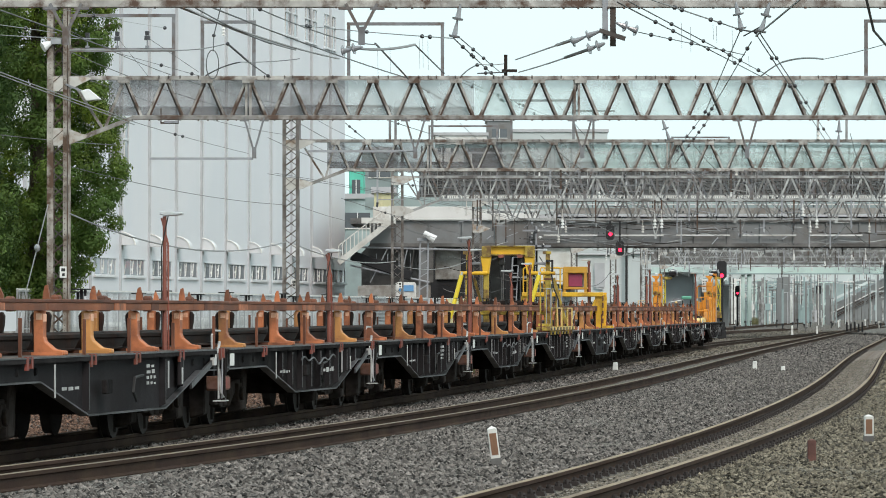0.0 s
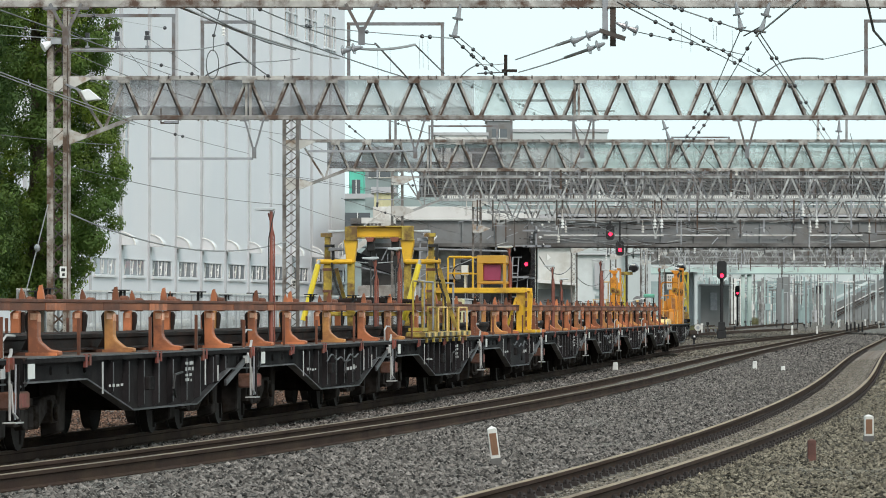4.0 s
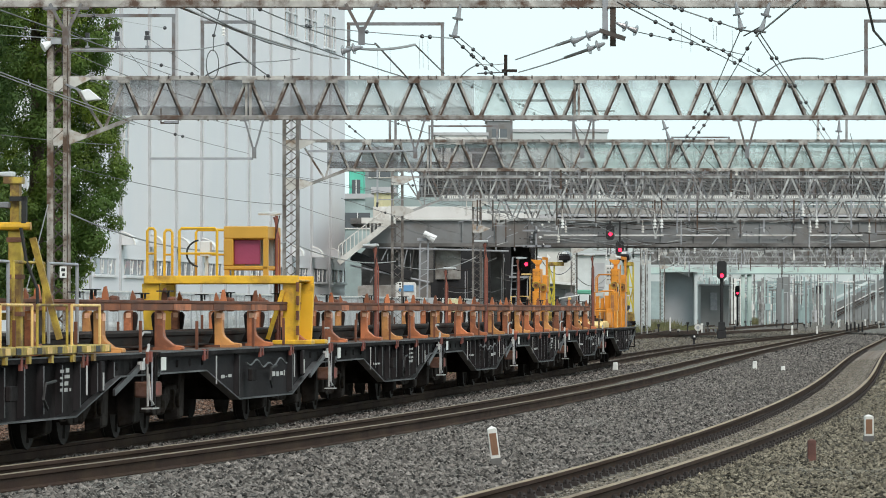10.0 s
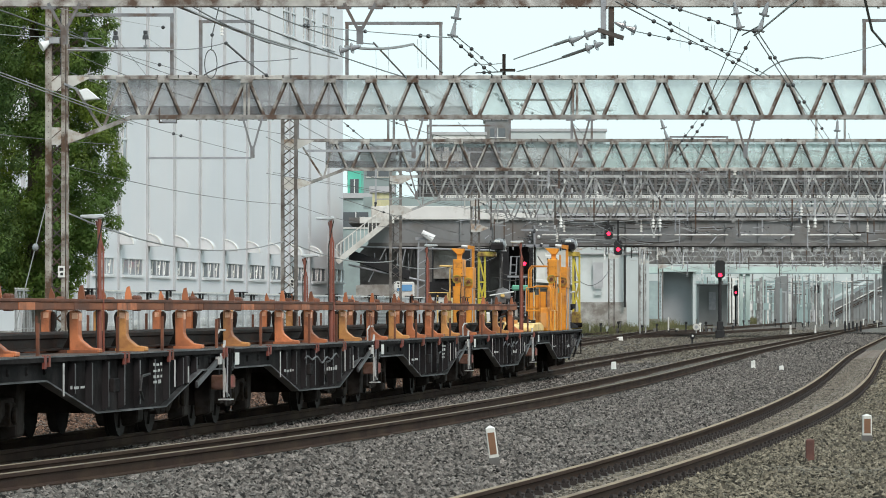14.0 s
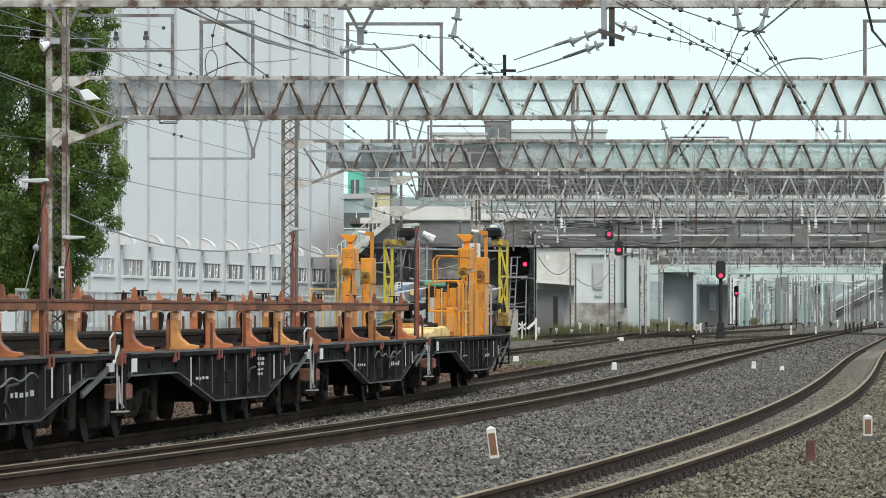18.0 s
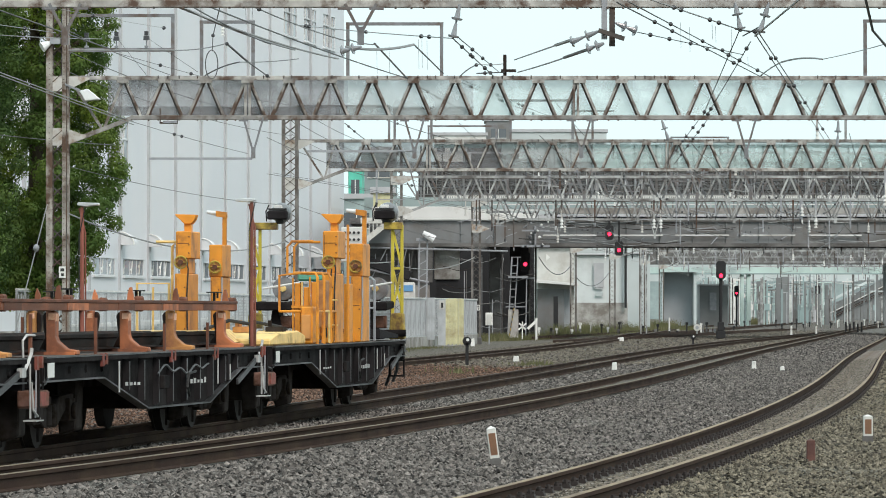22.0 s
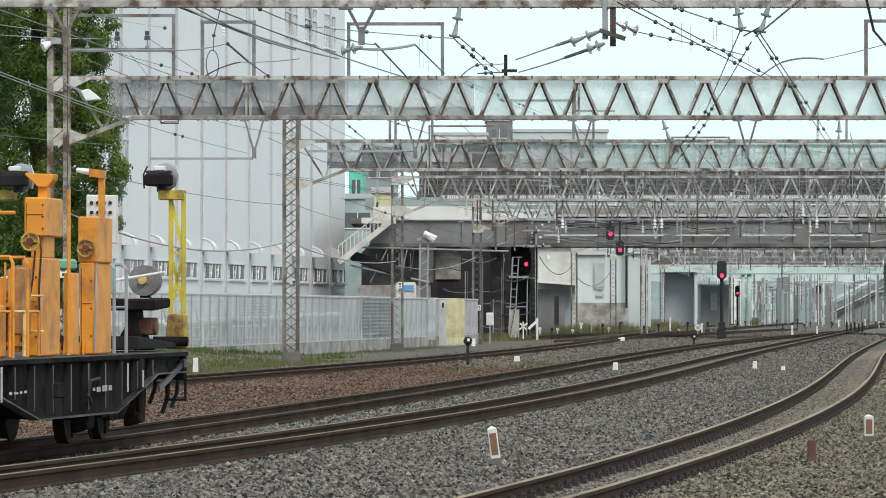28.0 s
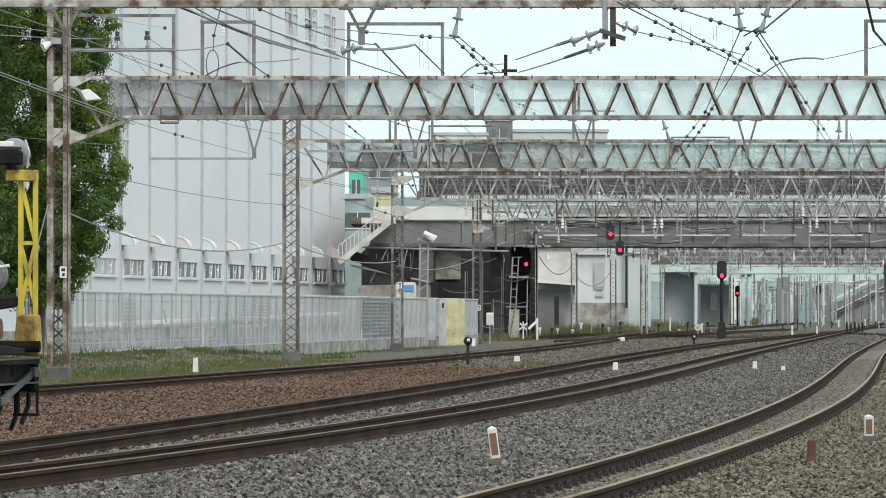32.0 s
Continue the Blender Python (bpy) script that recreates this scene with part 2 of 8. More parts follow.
M_LEAF = leaf_mat("tree_leaf", (0.225, 0.300, 0.045), (0.085, 0.150, 0.033))
# darker copy of the leaf, with deep shade put into the colour
M_LEAFSHADE = leaf_mat("shade_dark_leaf", (0.100, 0.158, 0.038), (0.050, 0.094, 0.026))
M_GRASS = leaf_mat("dry_grass_blade", (0.185, 0.172, 0.088), (0.112, 0.118, 0.052))
M_FADED = mat("faded_cream_sheet", (0.62, 0.60, 0.36), 0.7, 0.0, 0.12, 1.5, 30, (0.42, 0.36, 0.2), 0.3, 0.08)
# these two tones hold distance haze as well as the surface colour
M_STATION = mat("teal_grey_facade_and_haze", (0.30, 0.375, 0.375), 0.8, 0.0, 0.25, 0.25, 3, (0.24, 0.29, 0.29), 0.4, 0.0)
M_HAZEPIER = mat("pier_grey_and_haze", (0.195, 0.205, 0.205), 0.8, 0.0, 0.15, 0.5, 8)
M_WEED = leaf_mat("weed_leaf", (0.11, 0.16, 0.04), (0.07, 0.11, 0.03))


def ground_mat():
    """Ballast far too small to model one by one, browner towards the leftmost tracks, weeds and soil beyond."""
    m = bpy.data.materials.new("ballast_ground")
    m.use_nodes = True
    nt = m.node_tree
    N, K = nt.nodes, nt.links
    b = N["Principled BSDF"]
    b.inputs["Roughness"].default_value = 0.9
    co = N.new("ShaderNodeTexCoord")
    vo = N.new("ShaderNodeTexVoronoi")
    vo.inputs["Scale"].default_value = 24
    K.new(co.outputs["Object"], vo.inputs["Vector"])
    sep = N.new("ShaderNodeSeparateColor")
    K.new(vo.outputs["Color"], sep.inputs[0])
    mr = N.new("ShaderNodeMapRange")
    mr.inputs[3].default_value, mr.inputs[4].default_value = 0.45, 1.5
    K.new(sep.outputs[0], mr.inputs[0])
    at = N.new("ShaderNodeAttribute")
    at.attribute_name = "zone"
    big = N.new("ShaderNodeTexNoise")
    big.inputs["Scale"].default_value, big.inputs["Detail"].default_value = 0.35, 6
    K.new(co.outputs["Object"], big.inputs["Vector"])
    grey = N.new("ShaderNodeMix")
    grey.data_type = "RGBA"
    grey.inputs[6].default_value, grey.inputs[7].default_value = (0.100, 0.092, 0.083, 1), (0.137, 0.123, 0.102, 1)
    K.new(big.outputs[0], grey.inputs[0])
    last = grey.outputs[2]
    for chan, col in ((0, (0.112, 0.080, 0.062)), (1, (0.125, 0.113, 0.070)), (2, (0.130, 0.115, 0.086))):
        sp = N.new("ShaderNodeSeparateColor")
        K.new(at.outputs["Color"], sp.inputs[0])
        mx = N.new("ShaderNodeMix")
        mx.data_type = "RGBA"
        mx.inputs[7].default_value = (*col, 1)
        K.new(sp.outputs[chan], mx.inputs[0])
        K.new(last, mx.inputs[6])
        last = mx.outputs[2]
    hs = N.new("ShaderNodeHueSaturation")
    K.new(mr.outputs[0], hs.inputs["Value"])
    K.new(last, hs.inputs["Color"])
    K.new(hs.outputs[0], b.inputs["Base Color"])
    bp = N.new("ShaderNodeBump")
    bp.inputs["Strength"].default_value, bp.inputs["Distance"].default_value = 0.8, 0.05
    K.new(vo.outputs["Distance"], bp.inputs["Height"])
    bp.invert = True
    K.new(bp.outputs[0], b.inputs["Normal"])
    return m


M_GROUND = ground_mat()
M_STONE = mat("grey_ballast_stone", (0.115, 0.104, 0.095), 0.85, 0.0, 0.58, 8, 60, None, 0, 0.1, island=True, spec=0.3)
M_STONEBROWN = mat("rusty_ballast_stone", (0.118, 0.070, 0.049), 0.9, 0.0, 0.55, 8, 60, None, 0, 0.1, island=True, spec=0.3)
M_STONETAN = mat("tan_ballast_stone", (0.122, 0.107, 0.080), 0.9, 0.0, 0.55, 8, 60, None, 0, 0.1, island=True, spec=0.3)


# ---------------- mesh helpers ----------------
class Geo:
    def __init__(self):
        self.v, self.f = [], []

    def add(self, vs, fs):
        o = len(self.v)
        self.v += [tuple(p) for p in vs]
        self.f += [tuple(i + o for i in q) for q in fs]
        return self

    def box(self, x0, x1, y0, y1, z0, z1):
        return self.add([(x0, y0, z0), (x1, y0, z0), (x1, y1, z0), (x0, y1, z0), (x0, y0, z1), (x1, y0, z1), (x1, y1, z1), (x0, y1, z1)],
                        [(0, 3, 2, 1), (4, 5, 6, 7), (0, 1, 5, 4), (1, 2, 6, 5), (2, 3, 7, 6), (3, 0, 4, 7)])

    def beam(self, p, q, w, h, up=(0, 0, 1)):
        p, q = Vector(p), Vector(q)
        d = (q - p).normalized()
        u = Vector(up)
        if abs(d.dot(u)) > 0.98:
            u = Vector((0, 1, 0))
        s = d.cross(u).normalized()
        n = s.cross(d).normalized()
        vs = [e + s * a * w / 2 + n * b * h / 2 for e in (p, q) for a, b in ((-1, -1), (1, -1), (1, 1), (-1, 1))]
        return self.add(vs, [(0, 1, 2, 3), (7, 6, 5, 4), (0, 4, 5, 1), (1, 5, 6, 2), (2, 6, 7, 3), (3, 7, 4, 0)])

    def tube(self, p, q, r, n=8, r2=None):
        p, q = Vector(p), Vector(q)
        r2 = r if r2 is None else r2
        d = (q - p).normalized()
        s = d.orthogonal().normalized()
        t = d.cross(s)
        vs = [e + (s * math.cos(2 * math.pi * i / n) + t * math.sin(2 * math.pi * i / n)) * rr for e, rr in ((p, r), (q, r2)) for i in range(n)]
        return self.add(vs, [(i, (i + 1) % n, n + (i + 1) % n, n + i) for i in range(n)] + [tuple(range(n - 1, -1, -1)), tuple(range(n, 2 * n))])

    def path(self, pts, r, n=6):
        """A bent tube through the points, in one piece."""
        P = [Vector(q) for q in pts]
        o, u = len(self.v), None
        for k, c in enumerate(P):
            d = (P[min(k + 1, len(P) - 1)] - P[max(k - 1, 0)]).normalized()
            u = d.orthogonal().normalized() if u is None else (u - d * u.dot(d)).normalized()
            t = d.cross(u)
            self.v += [tuple(c + (u * math.cos(2 * math.pi * i / n) + t * math.sin(2 * math.pi * i / n)) * r) for i in range(n)]
        for k in range(len(P) - 1):
            self.f += [(o + k * n + i, o + k * n + (i + 1) % n, o + (k + 1) * n + (i + 1) % n, o + (k + 1) * n + i) for i in range(n)]
        self.f += [tuple(range(o + n - 1, o - 1, -1)), tuple(range(o + (len(P) - 1) * n, o + len(P) * n))]
        return self

    def prism(self, prof, x0, x1):
        """A profile of (y, z) points, pushed along x."""
        n = len(prof)
        return self.add([(x0, y, z) for y, z in prof] + [(x1, y, z) for y, z in prof],
                        [(i, (i + 1) % n, n + (i + 1) % n, n + i) for i in range(n)] + [tuple(range(n - 1, -1, -1)), tuple(range(n, 2 * n))])

    def prism_y(self, prof, y0, y1):
        """A profile of (x, z) points, pushed along y."""
        n = len(prof)
        return self.add([(x, y0, z) for x, z in prof] + [(x, y1, z) for x, z in prof],
                        [(i, n + i, n + (i + 1) % n, (i + 1) % n) for i in range(n)] + [tuple(range(n)), tuple(range(2 * n - 1, n - 1, -1))])

    def ball(self, c, r, n=10, m=6, squash=1.0):
        c = Vector(c)
        vs = [c + Vector((r * math.sin(math.pi * j / m) * math.cos(2 * math.pi * i / n), r * math.sin(math.pi * j / m) * math.sin(2 * math.pi * i / n),
                          r * squash * math.cos(math.pi * j / m))) for j in range(m + 1) for i in range(n)]
        return self.add(vs, [(j * n + i, (j + 1) * n + i, (j + 1) * n + (i + 1) % n, j * n + (i + 1) % n) for j in range(m) for i in range(n)])

    def disc_string(self, p, q, r, count):
        """A string insulator: sheds on a rod from p to q."""
        p, q = Vector(p), Vector(q)
        self.tube(p, q, r * 0.3, 6)
        for i in range(count):
            c = p.lerp(q, (i + 0.5) / count)
            e = (q - p).normalized() * (q - p).length / count * 0.35
            self.tube(c - e, c + e, r, 8, r * 0.45)
        return self

    def sweep(self, prof, pts, rights):
        """A closed profile of (side, height) swept along points of a level line; rights are the unit vectors to its right."""
        n, o = len(prof), len(self.v)
        for p, r in zip(pts, rights):
            for a, b in prof:
                self.v.append((p[0] + r[0] * a, p[1] + r[1] * a, p[2] + b))
        for k in range(len(pts) - 1):
            for i in range(n):
                j = (i + 1) % n
                self.f.append((o + k * n + i, o + k * n + j, o + (k + 1) * n + j, o + (k + 1) * n + i))
        return self

    def mesh(self, name, material, smooth=False):
        me = bpy.data.meshes.new(name)
        me.from_pydata(self.v, [], self.f)
        me.materials.append(material)
        if smooth:
            me.polygons.foreach_set("use_smooth", [True] * len(me.polygons))
        me.update()
        return me


def fix(me):
    bm = bmesh.new()
    bm.from_mesh(me)
    bmesh.ops.recalc_face_normals(bm, faces=bm.faces)
    bm.to_mesh(me)
    bm.free()
    return me


def part(name, geo, material, parent, label="", bevel=0.0, smooth=False, m=None):
    ob = new(name, fix(geo.mesh(name, material, smooth)))
    ob.parent = parent
    if m is not None:
        ob.matrix_basis = m
    if label:
        ob["label"] = label
    if bevel:
        md = ob.modifiers.new("edge", "BEVEL")
        md.width, md.segments, md.limit_method = bevel, 1, "ANGLE"
    return ob


def thing(name, label, category, group="", kind="", m=None):
    ob = new(name)
    ob.empty_display_size = 0.2
    if m is not None:
        ob.matrix_basis = m
    return tagged(ob, label, category, group, kind)


def solid(name, geo, material, label, category="", group="", kind="", bevel=0.0, smooth=False):
    ob = part(name, geo, material, None, "", bevel, smooth)
    return tagged(ob, label, category, group, kind)


def shared(name, me, parent, m, label=""):
    ob = new(name, me)
    ob.parent = parent
    ob.matrix_basis = m
    if label:
        ob["label"] = label
    return ob


# ---------------- the tracks' lines ----------------
class Line:
    """The middle line of a track: place at station 0, heading from the line of sight, and how the heading changes along it."""

    def __init__(self, x0, y0, head, k0, k1, k2, lo, hi, z, cant, back=7.7, ds=1.0, first=-260, last=900):
        self.s = np.arange(first, last, ds)
        u = np.clip(self.s, lo, hi) / 100
        a = head + k0 * u + k1 * u ** 2 / 2 + k2 * u ** 3 / 3
        blend = np.clip((lo - self.s) / 25, 0, 1)
        a = a * (1 - blend) + radians(back) * blend
        x, y = np.cumsum(np.sin(a)) * ds, np.cumsum(np.cos(a)) * ds
        i = int(-first / ds)
        self.x, self.y, self.a, self.z, self.cant = x - x[i] + x0, y - y[i] + y0, a, z, cant

    def at(self, s, side=0.0, z=None):
        x, y, a = (float(np.interp(s, self.s, q)) for q in (self.x, self.y, self.a))
        return Vector((x + side * math.cos(a), y - side * math.sin(a), (self.z if z is None else z)))

    def heading(self, s):
        return float(np.interp(s, self.s, self.a))

    def stance(self, s, half=4.9):
        p, q = self.at(s - half), self.at(s + half)
        d = q - p
        c = (p + q) / 2
        return Matrix.Translation(c) @ Matrix.Rotation(-math.atan2(d.x, d.y), 4, "Z")


LINE_B = Line(-3.194, 70, 0.118, -0.068, 0.115, -0.029, -22, 190, 0.0, 0.024)
LINE_C = Line(-0.617, 62, 0.143, -0.162, 0.376, -0.196, -22, 140, 0.153, 0.066)
LINE_D = Line(1.726, 45, 0.152, -0.156, 0.28, -0.114, -22, 155, 0.081, 0.076)
LINE_A = Line(-4.7, 120, 0.131, -0.055, 0.02, 0.0, -60, 150, 0.02, 0.0, back=8.5)


def train_station(t):
    """Station of the train's reference point on track B at t seconds; it slows as it draws near."""
    u = (t - 16) / 16
    return 10 * (3.551 - 8.791 * u + 1.819 * u ** 2 + 0.944 * u ** 3) + 2.9 * (max(0.0, 5.5 - t) / 5.5) ** 2 + 0.56 * math.exp(-((t - 8.4) / 3.4) ** 2) - 0.28 * math.exp(-((t - 23.7) / 2.6) ** 2)


# ---------------- ground and tracks ----------------
def knots(y):
    """Across the line at depth y: x, height and zone (rusty, grassy, tan) of the ground's columns."""
    xa, xb, xc, xd = (float(np.interp(y, l.y, l.x)) for l in (LINE_A, LINE_B, LINE_C, LINE_D))
    far = min(1.0, max(0.0, (y - 165) / 30))
    ru, gr = 1.0 - 0.75 * min(1.0, max(0.0, (y - 140) / 70)), 1.0 - 0.7 * far
    k = [(-3000, 0.3, 0, 1, 0), (-300, 0.3, 0, 1, 0), (xa - 30, 0.3, 0, 1, 0), (xa - 11.5, 0.25 - 0.5 * far, 0, gr, 0), (xa - 9.8, 0.2 - 0.5 * far, 0, gr, 0), (xa - 7.2, -0.30, 0.1, gr, 0), (xa - 4.0, -0.24, 0.3, 0.7 * gr, 0),
         (xa - 2.2, -0.16, 0.3, 0.5 * gr, 0), (xa - 1.5, -0.13, 0.7 * ru, 0.2, 0),
         (xa - 0.4, -0.13, ru, 0, 0), (xa + 1.2, -0.14, ru, 0, 0), (xa * 0.5 + xb * 0.5, -0.22, ru, 0, 0), (xb - 1.6, -0.19, 0.8 * ru, 0, 0), (xb - 0.3, -0.165, 0.6 * ru, 0, 0.2), (xb + 0.9, -0.15, 0.3 * ru, 0, 0.3),
         (xb * 0.55 + xc * 0.45, -0.10, 0.0, 0.05, 0.4), (xc - 1.0, -0.03, 0.05, 0, 0.2), (xc + 0.2, 0.0, 0.1, 0, 0.0), (xc + 1.0, 0.02, 0, 0, 0), (xc * 0.6 + xd * 0.4, -0.02, 0, 0, 0),
         (xc * 0.3 + xd * 0.7, -0.06, 0, 0, 0.1), (xd - 1.0, -0.11, 0, 0, 0.3), (xd - 0.62, -0.10, 0, 0, 0.5), (xd - 0.42, -0.115, 0.1, 0, 0.2), (xd + 0.42, -0.062, 0.1, 0, 0.2), (xd + 0.62, -0.025, 0, 0, 0.7), (xd + 1.02, 0.0, 0, 0.1, 0.75), (xd + 1.4, -0.05, 0, 0.1, 0.75), (xd + 2.0, -0.07, 0, 0.15, 0.75), (xd + 5, -0.10, 0, 0.2, 0.7),
         (xd + 40, -0.15, 0, 0.1, 0.5), (400, -0.15, 0, 0.2, 0.4), (3000, -0.15, 0, 0.3, 0.2)]
    # columns never cross far off
    out, last = [], -1e9
    for q in k:
        x = max(q[0], last + 0.01)
        out.append((x, *q[1:]))
        last = x
    return out


def build_ground():
    ys = list(range(-240, 30, 30)) + list(range(30, 320, 3)) + list(range(320, 900, 20)) + [900, 1200, 1700, 2500, 4500]
    rows = [knots(y) for y in ys]
    n = len(rows[0])
    g = Geo()
    g.v = [(q[0], y, q[1] + (0.03 * noise.noise(Vector((q[0] * 0.8, y * 0.3, 0))) if 30 < y < 320 else 0)) for y, r in zip(ys, rows) for q in r]
    g.f = [(i * n + j, i * n + j + 1, (i + 1) * n + j + 1, (i + 1) * n + j) for i in range(len(ys) - 1) for j in range(n - 1)]
    me = g.mesh("ground", M_GROUND)
    at = me.color_attributes.new("zone", "FLOAT_COLOR", "POINT")
    at.data.foreach_set("color", [c for r in rows for q in r for c in (q[2], q[3], q[4], 1)])
    tagged(new("ground", me), "grey crushed-stone railway ballast with rusty brown patches and weedy verge", "ground", kind="structure")


build_ground()

RAIL = [(-0.033, -0.004), (-0.028, 0), (0.028, 0), (0.033, -0.004), (0.033, -0.036), (0.009, -0.05), (0.009, -0.125), (0.064, -0.138), (0.064, -0.15), (-0.064, -0.15), (-0.064, -0.138),
        (-0.009, -0.125), (-0.009, -0.05), (-0.033, -0.036)]


def build_track(line, label, s0, s1, ties, head):
    root = thing("railway_track", label, "railway track")
    st = list(np.arange(s0, s1, 4.0))
    for sg in (-1, 1):
        g = Geo()
        z = line.z + sg * line.cant / 2
        pts = [line.at(s, sg * 0.565, z) for s in st]
        rights = [(math.cos(line.heading(s)), -math.sin(line.heading(s))) for s in st]
        g.sweep(RAIL, pts, rights)
        ob = part("rail", g, M_RAILSIDE, root, "worn steel rail with rusty sides")
        ob.data.materials.append(head)
        idx = [0] * len(ob.data.polygons)
        for k, poly in enumerate(ob.data.polygons):
            if all(p in (0, 1, 2, 3) for p in [v % len(RAIL) for v in poly.vertices]):
                idx[k] = 1
        ob.data.polygons.foreach_set("material_index", idx)
    if ties:
        g = Geo()
        prof = [(-0.11, -0.17), (-0.13, -0.30), (0.13, -0.30), (0.11, -0.17)]
        g.prism([(a, b) for a, b in prof], -1.0, 1.0)
        me = fix(g.mesh("sleeper", M_SLEEPER))
        c = Geo()
        for i, s in enumerate(np.arange(ties[0], ties[1], 0.62)):
            p, a = line.at(s), line.heading(s)
            m = Matrix.Translation(p) @ Matrix.Rotation(-a, 4, "Z") @ Matrix.Rotation(-math.asin(line.cant / 1.13), 4, "Y")
            if i < 290:
                shared("sleeper", me, root, m @ Matrix.Translation((0, 0, 0.012)))
            for sg in (-1, 1):
                for side in (-1, 1):
                    b = Geo()
                    x = sg * 0.565 + side * 0.085
                    b.prism_y([(x - 0.05, -0.165), (x + 0.05, -0.165), (x + 0.035, -0.115), (x - 0.035, -0.11)], -0.055, 0.055)
                    b.tube((x - 0.035, 0.03, -0.10), (x + 0.035, 0.03, -0.105), 0.022, 6)
                    b.tube((x, -0.02, -0.13), (x, -0.02, -0.07), 0.02, 6)
                    c.add([m @ Vector(v) for v in b.v], b.f)
        part("rail_clip", c, M_CLIP, root, "rows of iron rail clips")["kind"] = "stuff"
    return root


build_track(LINE_A, "rust-brown disused siding track half sunk in ballast", -110, 600, None, M_RAILDULL)
build_track(LINE_B, "main track that carries the works train", -200, 700, None, M_RAILDULL)
build_track(LINE_C, "superelevated main track with brown-sided rails", -130, 700, None, M_RAILTAN)
build_track(LINE_D, "curved main track with exposed rail clips and sleepers", -130, 700, (-18, 150), M_RAILTOP)


def stones(name, label, material, pick, count, y0, y1, size, seed):
    """Loose ballast: small uneven stones, denser where it is nearer."""
    rng = np.random.default_rng(seed)
    ys = np.sort(y0 * (y1 / y0) ** rng.random(count))
    keep_x, keep_y, keep_z = [], [], []
    for band in np.array_split(ys, 160):
        k = knots(float(band.mean()))
        lines = [np.interp(band, l.y, l.x) for l in (LINE_A, LINE_B, LINE_C, LINE_D)]
        x = pick(rng.random(len(band)), *lines)
        ok = np.ones(len(band), bool)
        for l in lines[1:]:
            ok &= np.abs(np.abs(x - l) - 0.565) > 0.085
        shift = lines[2] - float(np.interp(float(band.mean()), LINE_C.y, LINE_C.x))
        z = np.interp(x - shift, [c[0] for c in k], [c[1] for c in k])
        keep_x.append(x[ok]), keep_y.append(band[ok]), keep_z.append(z[ok])
    x, y, z = (np.concatenate(v) for v in (keep_x, keep_y, keep_z))
    n = len(x)
    base = np.array([(1, 0, 0), (-1, 0, 0), (0, 1, 0), (0, -1, 0), (0, 0, 1), (0, 0, -1)], float)
    tri = np.array([(0, 2, 4), (2, 1, 4), (1, 3, 4), (3, 0, 4), (2, 0, 5), (1, 2, 5), (3, 1, 5), (0, 3, 5)])
    r = size * (0.5 + 0.8 * rng.random(n))
    p = base[None] * (r[:, None, None] * (0.7 + 0.6 * rng.random((n, 6, 1)))) + rng.normal(0, 0.27, (n, 6, 3)) * r[:, None, None]
    p[:, :, 2] *= 0.75
    a = rng.random(n) * 6.28
    ca, sa = np.cos(a)[:, None], np.sin(a)[:, None]
    px, py = ca * p[:, :, 0] - sa * p[:, :, 1], sa * p[:, :, 0] + ca * p[:, :, 1]
    v = np.stack([px + x[:, None], py + y[:, None], p[:, :, 2] + (z + (0.55 * rng.random(n) - 0.05) * r)[:, None]], -1).reshape(-1, 3)
    f = (tri[None] + 6 * np.arange(n)[:, None, None]).reshape(-1, 3)
    g = Geo()
    g.v, g.f = v.tolist(), f.tolist()
    me = g.mesh(name, material)
    tagged(new(name, me), label, "ballast", kind="stuff")


stones("ballast_stones", "loose grey crushed-stone ballast between the tracks", M_STONE, lambda u, a, b, c, d: c + 0.70 + (d - c - 1.25) * u, 112000, 36, 170, 0.0265, 1)
stones("ballast_stones", "grey ballast stones along the near rail of the train's track", M_STONE, lambda u, a, b, c, d: b + 0.7 + (c - b - 1.35) * u, 24000, 44, 170, 0.032, 2)
stones("ballast_stones", "rusty brown ballast beside the leftmost siding", M_STONEBROWN, lambda u, a, b, c, d: a - 0.3 + (b - a - 0.4) * u, 46000, 55, 150, 0.027, 3)
stones("ballast_stones", "tan weathered ballast outside the curved track", M_STONETAN, lambda u, a, b, c, d: d + 0.6 + 3.5 * u ** 1.15, 74000, 34, 130, 0.0215, 4)
stones("verge_gravel", "dusty gravel between the siding and the fence", M_VERGE, lambda u, a, b, c, d: a - 3.4 + 2.7 * u, 14000, 70, 260, 0.04, 5)
stones("ballast_stones", "tan gravel at the far outside of the curve", M_STONETAN, lambda u, a, b, c, d: d + 0.6 + 7.0 * u, 14000, 90, 330, 0.05, 6)
stones("ballast_stones", "grey ballast farther along the curve", M_STONE, lambda u, a, b, c, d: c + 0.7 + (d - c - 1.25) * u, 14000, 150, 330, 0.05, 7)
stones("ballast_stones", "grey brown ballast farther along the siding", M_VERGE, lambda u, a, b, c, d: a - 3.0 + (c - a + 2.0) * u, 22000, 145, 420, 0.05, 8)
stones("ballast_stones", "dusty gravel between the rails of the curved track", M_VERGE, lambda u, a, b, c, d: d - 0.42 + 0.84 * u, 16000, 34, 160, 0.02, 9)


# ---------------- overhead line gantries ----------------
Z_LOW, Z_TOP = 6.62, 7.66


